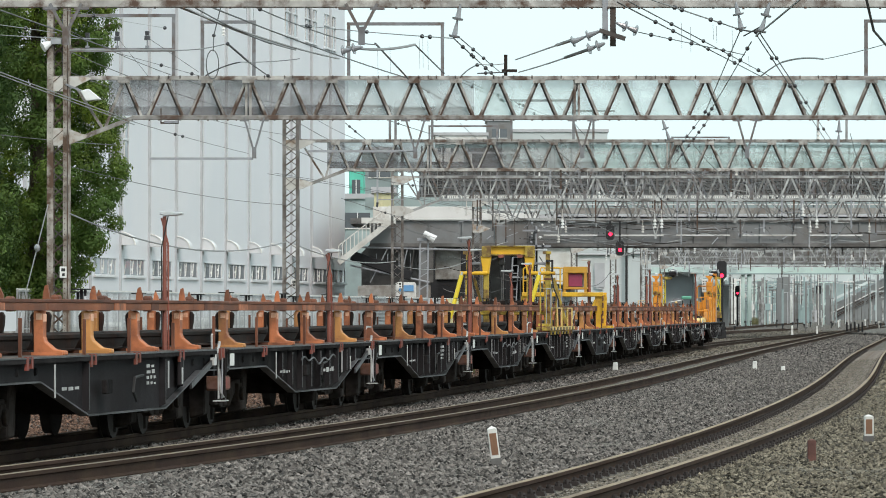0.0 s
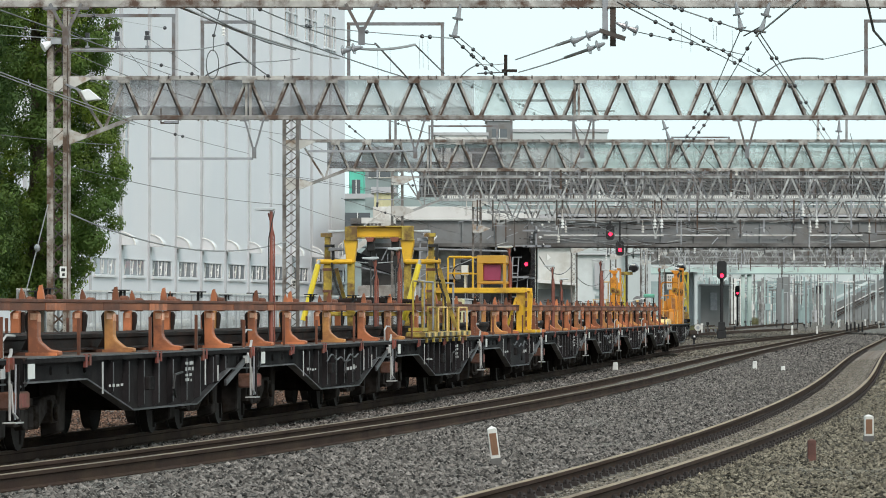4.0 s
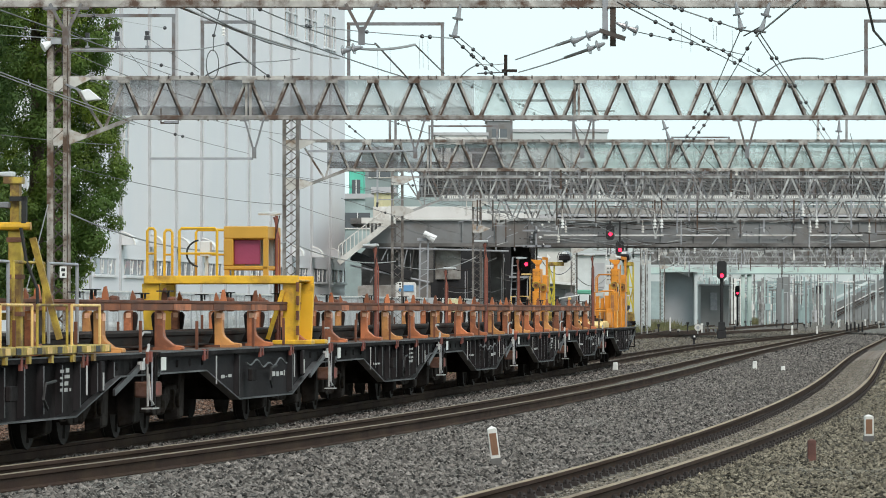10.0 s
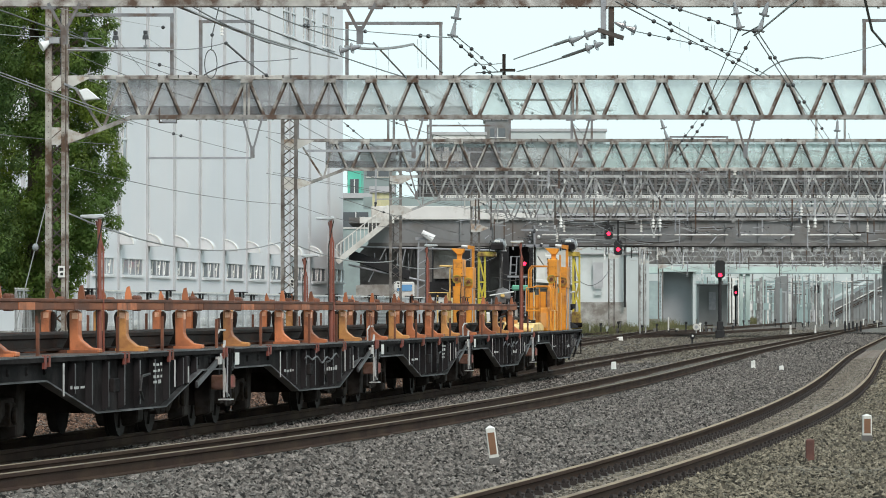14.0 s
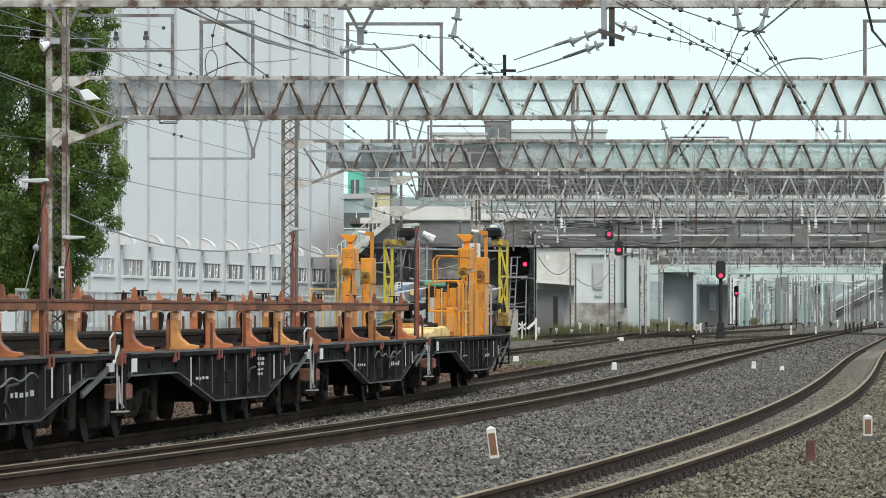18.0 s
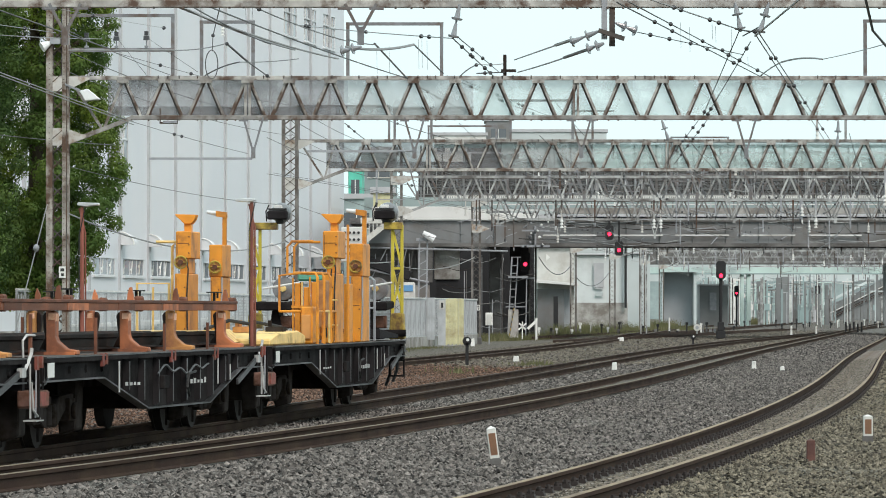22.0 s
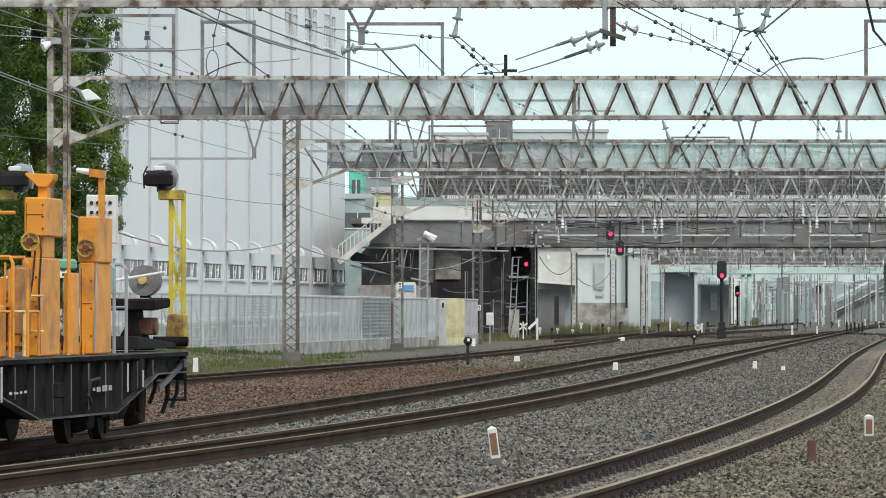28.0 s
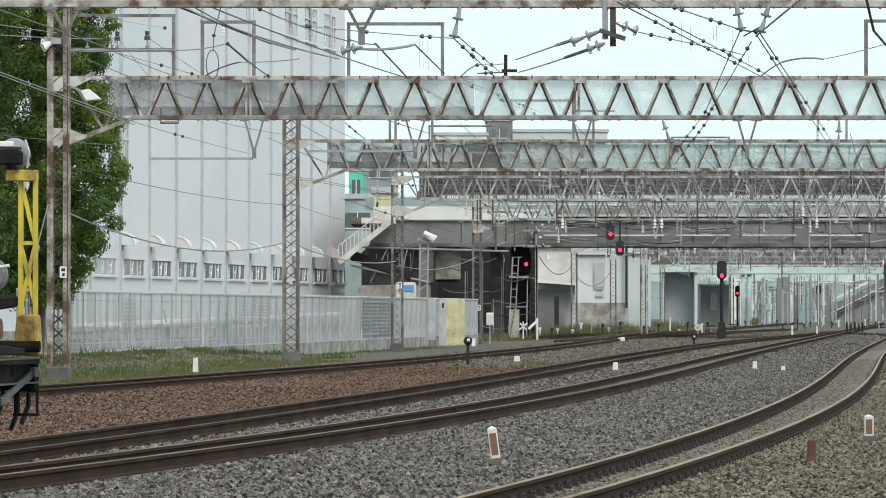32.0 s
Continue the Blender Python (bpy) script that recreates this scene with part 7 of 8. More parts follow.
        part("step", Geo().box(1.26, 1.40, y0 + 0.02, y0 + 0.40, 0.385, 0.40), M_STENCIL, root, "bare steel foot step")
        part("step_bracket", Geo().box(1.36, 1.31, y0 + 0.34, y0 + 0.40, 0.4, 1.0), M_BLACK, root)
        part("step_bracket", Geo().box(1.22, 1.30, h - 0.1, y0 + 0.1, 0.86, 0.92), M_BLACK, root)
    y0 = -h
    part("white_tag", Geo().box(1.385, 1.392, y0 + 0.02, y0 + 0.36, 0.84, 1.0), M_WHITE, root, "white marker plate", bevel=0.004)
    b = Geo().box(1.12, 1.33, y0 - 0.28, y0 + 0.35, 0.52, 0.71)
    part("box_lid", Geo().box(1.332, 1.35, y0 - 0.22, y0 + 0.28, 0.545, 0.69), M_REDTAG, root)
    part("box_plate", Geo().box(1.14, 1.31, y0 - 0.296, y0 - 0.282, 0.545, 0.69), M_BROWNBOX, root, "framed rusty end plate")
    part("box_stay", Geo().box(1.15, 1.18, y0 - 0.26, y0 - 0.20, 0.71, 1.03), M_BLACK, root)
    part("air_pipe", Geo().path([(1.30, y0 + 0.5, 0.86), (1.32, y0 + 0.2, 0.78), (1.32, y0 - 0.1, 0.76), (1.25, y0 - 0.3, 0.82)], 0.02), M_FLANGE, root)
    part("brake_box", b, M_BROWNBOX, root, "rusty brown equipment box", bevel=0.015)
    g = Geo().beam((1.36, h - 1.75, 0.62), (1.36, h - 0.1, 0.93), 0.03, 0.075)
    part("stay_joint", Geo().box(1.345, 1.40, h - 0.32, h - 0.12, 0.86, 0.96), M_STENCIL if length == PITCH else M_FLANGE, root, "worn pin joint")
    part("lever_plate", Geo().box(1.345, 1.39, 4.35, 4.55, 0.64, 0.99), M_GREYSILL, root, "tall dark locker plate", bevel=0.01)
    part("lever_handle", Geo().box(1.392, 1.40, 4.41, 4.47, 0.66, 0.86), M_STENCIL, root, "pale worn handle")
    part("stay", g, M_FLANGE, root, "grey diagonal stay")
    g = Geo().path([(1.38, 1.6, 0.50), (1.42, 1.2, 0.62), (1.42, 1.3, 0.78), (1.38, 2.0, 0.80)], 0.017)
    part("hose", g, M_RUBBER, root)
    part("valve_box", Geo().box(1.38, 1.44, -0.45, -0.1, 0.62, 0.78), M_BLACK, root, bevel=0.01)
    bars(root, 1.382, -2.6, -1.7, 0.67, 0.74, 1, seed)
    if seed % 2:
        bars(root, 1.382, 1.6, 2.7, 0.62, 0.74, 1, seed + 5)
    else:
        bars(root, 1.382, 2.2, 2.75, 0.66, 0.94, 4, seed + 5)
    part("stripe", Geo().box(1.382, 1.388, -3.0, -2.93, 0.62, 0.98), M_STENCIL, root, "white stripe")
    part("stripe", Geo().box(1.382, 1.388, 3.55, 3.62, 0.62, 0.95), M_STENCIL, root, "white stripe")
    if seed % 2 and length == PITCH:
        g = Geo().path([(1.385, -0.6 + 0.12 * k, 0.84 + 0.035 * math.sin(k * 0.75 + seed) + 0.03 * math.sin(k * 0.31)) for k in range(30)], 0.013)
        part("loose_cable", g, M_FLANGE, root, "grey loose cable along the side")
    for y in (-4.9, 4.9):
        WHEELS.extend(bogie(root, y))
    if frames:
        rail_frames(root, seed, {12: (-4.5, -1.5, 1.35, 4.2, 6.8), 20: (-4.8, -1.6, 1.2, 4.0, 6.8), 17: (-4.5, -1.5, 2.7, 6.7)}.get(seed, (-4.45, -0.05, 2.85, 6.65)))
    return root


def rail_frames(root, seed, ys=(-4.45, -0.05, 2.85, 6.65), beam=(-7.39, 7.39), stands=True):
    """Orange stanchions in pairs, the long beams they hold, spikes above, and dark rails below."""
    rng = random.Random(seed)
    for sg in (-1, 1):
        for i, y in enumerate(ys):
            y += rng.uniform(-0.15, 0.15)
            m = M_OCHRE if (i + seed) % 3 == 1 else M_ORANGE
            x = sg * 0.90
            g = Geo()
            g.prism_y([(x - sg * 0.05, 1.066), (x + sg * 0.30, 1.066), (x + sg * 0.30, 1.115), (x + sg * 0.18, 1.13), (x + sg * 0.075, 1.215), (x + sg * 0.055, 1.27), (x + sg * 0.055, 1.53), (x + sg * 0.02, 1.56), (x - sg * 0.05, 1.56)], y - 0.10, y + 0.10)
            st = part("stanchion", g, m, root, "orange painted L-shaped stanchion", bevel=0.010)
            # Light catching the stanchion's head is put on as a peach patch.
            part("head_pad", Geo().box(x + sg * 0.056 - 0.003, x + sg * 0.056 + 0.003, y - 0.085, y + 0.085, 1.44, 1.525).box(x - 0.02, x + 0.05, y - 0.106, y - 0.101, 1.46, 1.53), M_PEACHLIT, root, "peach patch that paints the light on the stanchion head")
            part("web_plate", Geo().box(min(x - sg * 0.05, x + sg * 0.30), max(x - sg * 0.05, x + sg * 0.30), y - 0.22, y - 0.20, 1.066, 1.10), m, root)
            part("spike", Geo().prism_y([(x - 0.04, 1.69), (x + 0.04, 1.69), (x + 0.03, 1.76), (x + sg * 0.012, 1.85), (x - 0.015, 1.84), (x - 0.035, 1.76)], y + 0.32, y + 0.39), M_BEAMFACE if (i + seed) % 2 else M_ORANGE, root, "pointed orange guide horn")
            g = Geo().box(x - 0.04, x + 0.06, y + 0.72, y + 0.92, 1.55, 1.74)
            part("clamp", g, M_BEAM, root, "rusty clamp block", bevel=0.02)
            part("clamp_nut", Geo().ball((x + 0.015, y + 0.70, 1.70), 0.045, 8, 5), M_BEAM, root)
            part("stake_pocket", Geo().box(sg * 1.375 - 0.015, sg * 1.375 + 0.015, y + 0.45, y + 0.55, 0.93, 1.075), M_REDTAG, root, "red-painted stake pocket")
            part("stake_pocket", Geo().box(sg * 1.375 - 0.015, sg * 1.375 + 0.015, y + 0.68, y + 0.76, 0.95, 1.075), M_REDTAG, root, "red-painted stake pocket")
            part("stake", Geo().box(sg * 1.22 - 0.016, sg * 1.22 + 0.016, y + 0.85, y + 0.9, 1.066, 1.46 + rng.uniform(-0.06, 0.07)), M_BEAM, root, "rusty upright stake")
            xi = sg * 0.90 - sg * 0.055
            part("hook", Geo().prism_y([(xi, 1.12), (xi - sg * 0.10, 1.12), (xi - sg * 0.07, 1.18), (xi - sg * 0.03, 1.26), (xi - sg * 0.05, 1.38), (xi - sg * 0.06, 1.50), (xi - sg * 0.03, 1.545), (xi, 1.54)], y + 0.02, y + 0.12), M_RAILCARGO, root, "black retaining hook", bevel=0.008)
        x = sg * 0.93
        a, b = beam
        part("side_beam", Geo().box(x - 0.05, x + 0.05, a, b, 1.562, 1.65), M_BEAMFACE, root, "orange-brown steel side beam", bevel=0.006)
        part("cap_rail", Geo().box(x - 0.065, x + 0.06, a, b, 1.651, 1.69), M_BEAM if sg > 0 else M_RAILCARGO, root, "dark rusty rail on the side beam", bevel=0.006)
        for k, y in enumerate(np.arange(a + 0.6, b - 1, 2.9)):
            y += rng.uniform(-0.5, 0.5)
            part("splice_plate", Geo().box(x + sg * 0.02, x + sg * 0.056, y, y + rng.uniform(0.5, 1.3), 1.565, 1.648), M_ORANGE if k % 2 else M_BEAM, root, "orange primer splice plate")
    for x in (-0.66, -0.25, 0.25, 0.66):
        g = Geo().sweep([(u * 1.35, v * 1.25) for u, v in RAIL], [(x, beam[0] + 0.1, 1.285), (x, beam[1] - 0.1, 1.285)], [(1, 0), (1, 0)])
        part("carried_rail", g, M_RAILCARGO, root, "dark steel rail lying on the bearers")
    for y in ys:
        part("bearer", Geo().box(-0.95, 0.95, y - 0.1, y + 0.1, 1.066, 1.10), M_BEAM, root, "rusty cross bearer")
    if stands:
        for k in range(6):
            y = -6.2 + k * 2.45 + rng.uniform(-0.4, 0.4)
            x = (0.86 if k % 2 else -0.84) + rng.uniform(-0.05, 0.05)
            s_ = part("roller_stand", Geo().box(x - 0.016, x + 0.016, y - 0.02, y + 0.02, 1.69, 1.80), M_RUBBER, root, "small dark roller stand")
            part("roller_top", Geo().box(x - 0.085, x + 0.085, y - 0.14, y + 0.14, 1.80, 1.816), M_RUBBER, s_)
            part("roller_pin", Geo().box(x + 0.035, x + 0.055, y - 0.03, y + 0.03, 1.73, 1.80), M_RUBBER, s_)


def lamp_pole(root, x, y, top, arm, material=M_REDBROWN):
    p = part("lamp_pole", Geo().tube((x, y, 1.06), (x, y, top), 0.032, 8, 0.024), material, root, "red-brown lamp pole")
    part("pole_stay", Geo().path([(x + 0.04, y + 0.05, 1.06), (x + 0.035, y + 0.05, top - 0.35), (x - 0.05, y + 0.05, top - 0.02)], 0.013), material, p)
    part("lamp_wire", Geo().path([(x - 0.03, y - 0.03, 1.1), (x - 0.035, y - 0.03, top - 0.4), (x + 0.05, y - 0.03, top)], 0.008), M_RUBBER, p)
    arm *= 0.78
    g = Geo().prism_y([(x + arm * 0.15, top), (x - arm * 0.25, top + 0.02), (x - arm * 0.2, top + 0.06), (x + arm, top + 0.05), (x + arm, top + 0.015)], y - 0.07, y + 0.07)
    part("lamp_head", g, M_CHROME, p, "grey flood-lamp head", bevel=0.01)


def cabin_bridge(root, y):
    """The yellow bridge across the wagon with a half-open control cabin."""
    br = new("control_bridge")
    br.parent = root
    br["label"] = "yellow steel bridge with a half-open control cabin"
    g = Geo().box(-1.12, 1.12, y - 0.75, y + 0.75, 1.99, 2.02)
    g.box(-1.14, 1.16, y - 0.78, y - 0.70, 1.955, 2.075).box(-1.14, 1.16, y + 0.70, y + 0.78, 1.955, 2.075)
    part("platform", g, M_YELLOW, br, bevel=0.01)
    for sg in (-1, 1):
        for k in (-1, 1):
            x = sg * 1.02
            yy = y + k * 0.66
            g = Geo().prism_y([(x - 0.16 if sg < 0 else x - 0.10, 1.96), (x + (0.10 if sg < 0 else 0.16), 1.96), (x + (0.10 if sg < 0 else 0.12), 1.12), (x - (0.12 if sg < 0 else 0.10), 1.12)], yy - 0.05, yy + 0.05)
            g.box(x - 0.24, x + 0.34 if sg > 0 else x + 0.24, yy - 0.16, yy + 0.16, 1.066, 1.13)
            part("leg", g, M_YELLOW, br, bevel=0.01)
        if sg > 0:
            for z in (1.2, 1.42, 1.64, 1.84):
                part("slot_plate", Geo().box(1.13, 1.165, y - 0.80, y - 0.72, z, z + 0.14), M_BEAM, br, "dark slot")
            g = Geo().beam((0.70, y - 0.74, 1.14), (0.93, y - 0.74, 1.86), 0.05, 0.06)
            part("brace", g, M_YELLOW, br)
    # cabin: open-sided box with a magenta blind
    for z0, z1, nm in ((2.62, 2.80, "roof_band"), (2.16, 2.22, "lower_band")):
        part(nm, Geo().box(0.02, 0.68, y - 0.6, y + 0.6, z0, z1), M_AMBER, br, bevel=0.012)
    part("side_panel", Geo().box(0.02, 0.16, y - 0.6, y + 0.6, 2.22, 2.62), M_AMBER, br, bevel=0.01)
    part("corner_post", Geo().box(0.61, 0.68, y - 0.6, y - 0.52, 2.02, 2.62), M_AMBER, br)
    part("corner_post", Geo().box(0.61, 0.68, y + 0.52, y + 0.6, 2.02, 2.62), M_AMBER, br)
    part("corner_post", Geo().box(0.03, 0.10, y - 0.59, y - 0.52, 2.02, 2.16), M_AMBER, br)
    part("blind", Geo().box(0.16, 0.55, y - 0.50, y - 0.47, 2.24, 2.60), M_PINK, br, "magenta cabin blind", bevel=0.01)
    part("back_wall", Geo().box(0.16, 0.62, y + 0.50, y + 0.54, 2.22, 2.62), M_SHUTTER, br)
    # guard rails and control box
    for x0, x1 in ((-1.10, -0.98), (-0.62, -0.06)):
        for yy in (y - 0.7, y + 0.7):
            gr = part("guard_rail", Geo().path([(x0, yy, 2.02), (x0, yy, 2.73), (x0 + 0.03, yy, 2.77), (x1 - 0.03, yy, 2.77), (x1, yy, 2.73), (x1, yy, 2.02)], 0.022), M_YELLOW, br)
            part("mid_rail", Geo().path([(x0, yy, 2.4), (x1, yy, 2.4)], 0.016), M_YELLOW, br)
    g = Geo().box(-0.33, -0.18, y - 0.62, y - 0.45, 2.36, 2.58).tube((-0.25, y - 0.5, 2.02), (-0.25, y - 0.5, 2.36), 0.03, 8)
    part("control_box", g, M_PARAPET, br, "pale grey control box", bevel=0.008)
    pts = [(-0.25 - 0.22 * math.sin(a) - 0.05, y - 0.66, 2.40 + 0.20 * math.cos(a)) for a in np.linspace(0.2, 2.9, 9)]
    part("cable", Geo().path(pts, 0.014), M_RUBBER, br)
    return br


def portal_crane(root, y):
    """Yellow portal with two chain hoists, outer posts with arms and leaning hydraulic rams."""
    cr = new("portal_crane")
    cr.parent = root
    cr["label"] = "worn yellow portal crane with two chain hoists"
    part("crossbeam", Geo().box(-0.56, 0.62, y - 0.025, y + 0.025, 2.93, 3.11), M_YELLOW, cr, bevel=0.008)
    part("beam_flange", Geo().box(-0.58, 0.64, y - 0.12, y + 0.12, 3.11, 3.135), M_PALEYELLOW, cr, "worn yellow top flange", bevel=0.006)
    part("beam_flange", Geo().box(-0.58, 0.64, y - 0.12, y + 0.12, 2.90, 2.925), M_PALEYELLOW, cr, "worn yellow lower flange", bevel=0.006)
    for sg in (-1, 1):
        x = sg * 0.53
        part("beam_cap", Geo().box(x - 0.10, x + 0.13, y - 0.135, y - 0.121, 2.86, 3.12), M_PALEYELLOW, cr, "worn yellow end plate", bevel=0.005)
        g = Geo().prism_y([(x - 0.13, 2.88), (x + 0.13, 2.88), (x + 0.07, 2.45), (x - 0.07, 2.45)], y - 0.10, y + 0.10)
        part("bracket", g, M_YELLOW, cr, bevel=0.01)
        part("post", Geo().box(x - 0.065, x + 0.065, y - 0.06, y + 0.06, 1.07, 2.46), M_PALEYELLOW, cr, bevel=0.01)
        xo = sg * 0.97
        g = Geo().box(xo - 0.07, xo + 0.07, y - 0.08, y + 0.08, 1.07, 2.42)
        part("outer_post", g, M_PALEYELLOW, cr, bevel=0.01)
        part("arm", Geo().tube((sg * 0.50, y - 0.1, 2.47), (sg * 1.16, y - 0.1, 2.47), 0.045, 10), M_YELLOW, cr)
        g = Geo().box(xo - 0.05, xo + 0.05, y - 0.06, y + 0.06, 2.42, 2.98).box(xo - 0.12, xo + 0.08, y - 0.08, y + 0.08, 2.93, 3.0)
        part("lamp_arm", g, M_PALEYELLOW, cr)
        part("crane_lamp", Geo().prism_y([(xo - sg * 0.02, 3.0), (xo - sg * 0.32, 3.02), (xo - sg * 0.34, 3.05), (xo - sg * 0.02, 3.06)], y - 0.08, y + 0.08), M_CHROME, cr, "grey flood-lamp head", bevel=0.01)
        part("crane_lamp", Geo().prism_y([(xo - sg * 0.04, 2.66), (xo - sg * 0.32, 2.68), (xo - sg * 0.30, 2.73), (xo - sg * 0.04, 2.73)], y - 0.2, y - 0.06), M_FRAME, cr, "dark lower lamp head", bevel=0.01)
        for z in (1.5, 1.9, 2.3):
            part("post_collar", Geo().box(xo - 0.082, xo + 0.082, y - 0.09, y + 0.09, z, z + 0.05), M_BROWNBOX, cr, "rusty collar")
        part("head_bracket", Geo().box(xo - 0.04, xo + 0.14, y - 0.13, y - 0.07, 2.74, 2.79).box(xo + 0.09, xo + 0.14, y - 0.13, y - 0.05, 2.50, 2.79), M_RUBBER, cr)
        xt = 0.76 if sg > 0 else -1.12
        r = Geo().tube((xt + 0.02, y - 0.35, 2.42), (xt - 0.26, y - 0.35, 1.38), 0.052, 10)
        ram = part("ram", r, M_RAM, cr, "bright yellow hydraulic ram", smooth=False)
        g = Geo().tube((xt - 0.26, y - 0.35, 1.38), (xt - 0.31, y - 0.35, 1.18), 0.028, 8).tube((xt + 0.02, y - 0.35, 2.42), (xt + 0.04, y - 0.35, 2.50), 0.03, 8)
        part("ram_rod", g, M_CHROME, ram, "polished ram rod")
        # guide for hoses
        part("hose", Geo().path([(xo + 0.1, y - 0.2, 2.45), (xo + 0.16, y - 0.2, 2.1), (xo + 0.28, y - 0.2, 1.8), (xo + 0.3, y - 0.2, 1.2)], 0.02), M_RUBBER, cr)
        part("lean_strut", Geo().beam((xo + 0.12, y + 0.3, 2.35), (xo + 0.42, y + 0.3, 1.25), 0.05, 0.07), M_PALEYELLOW, cr)
    part("tie_rod", Geo().tube((-0.6, y - 0.15, 1.60), (0.9, y - 0.15, 1.60), 0.03, 8), M_CREAM, cr)
    part("low_beam", Geo().box(-0.95, 0.95, y - 0.1, y + 0.1, 1.46, 1.54), M_PALEYELLOW, cr, bevel=0.01)
    part("rubber_cover", Geo().prism_y([(-0.95, 1.70), (0.95, 1.70), (0.7, 1.77), (0.2, 1.81), (-0.3, 1.80), (-0.75, 1.76)], y - 1.4, y - 0.6), M_RAILCARGO, cr, "dark rubber cover sheet", bevel=0.02)
    for x in (-0.16, 0.30):
        g = Geo().box(x - 0.07, x + 0.07, y - 0.08, y + 0.08, 2.66, 2.86)
        ho = part("hoist", g, M_RUBBER, cr, "black chain hoist", bevel=0.02)
        part("hook_block", Geo().box(x - 0.04, x + 0.04, y - 0.05, y + 0.05, 2.38, 2.58).tube((x, y, 2.58), (x, y, 2.68), 0.015, 6), M_RUBBER, ho, bevel=0.015)
        part("chain", Geo().tube((x, y, 1.80), (x, y, 2.38), 0.014, 6), M_WIRE, ho)
        part("trolley", Geo().prism_y([(x - 0.09, 2.92), (x + 0.09, 2.92), (x + 0.05, 2.84), (x - 0.05, 2.84)], y - 0.16, y + 0.16), M_REDBROWN, ho)
    return cr


def work_platform(root, y0, y1):
    """The yellow side platform with railings on the near edge."""
    pf = new("side_platform")
    pf.parent = root
    pf["label"] = "yellow side platform with handrails"
    part("edge", Geo().box(1.08, 1.42, y0, y1, 1.09, 1.18), M_PALEYELLOW, pf, bevel=0.01)
    for k, y in enumerate(np.arange(y0 + 0.1, y1 - 0.2, 0.5)):
        part("edge_mark", Geo().box(1.421, 1.426, y, y + 0.22, 1.10, 1.17), M_CREAM if k % 2 else M_STRIPE, pf)
    for y in np.arange(y0 + 0.4, y1 - 0.2, 1.1):
        g = Geo().prism_y([(1.30, 1.08), (1.42, 1.08), (1.42, 1.0), (1.36, 1.0)], y, y + 0.12)
        part("platform_bracket", g, M_PALEYELLOW, pf)
    n = 4
    for i in range(n):
        a = y0 + 0.8 + (y1 - y0 - 1.0) * i / n
        b = a + (y1 - y0 - 1.0) / n - 0.25
        g = Geo()
        g.path([(1.38, a, 1.18), (1.38, a, 1.62), (1.38, b, 1.62), (1.38, b, 1.18)], 0.016)
        part("handrail", g, M_CREAM if i % 2 else M_PALEYELLOW, pf)
        g = Geo()
        g.path([(1.12, a, 1.2), (1.12, a, 2.08), (1.12, b, 2.08), (1.12, b, 1.2)], 0.02)
        part("back_rail", g, M_GREYPIPE if i % 2 else M_PALEYELLOW, pf, "thin grey rail")
    part("toe_pad", Geo().box(1.12, 1.38, y0 + 0.1, y0 + 0.9, 1.2, 1.26), M_PALEYELLOW, pf)
    return pf


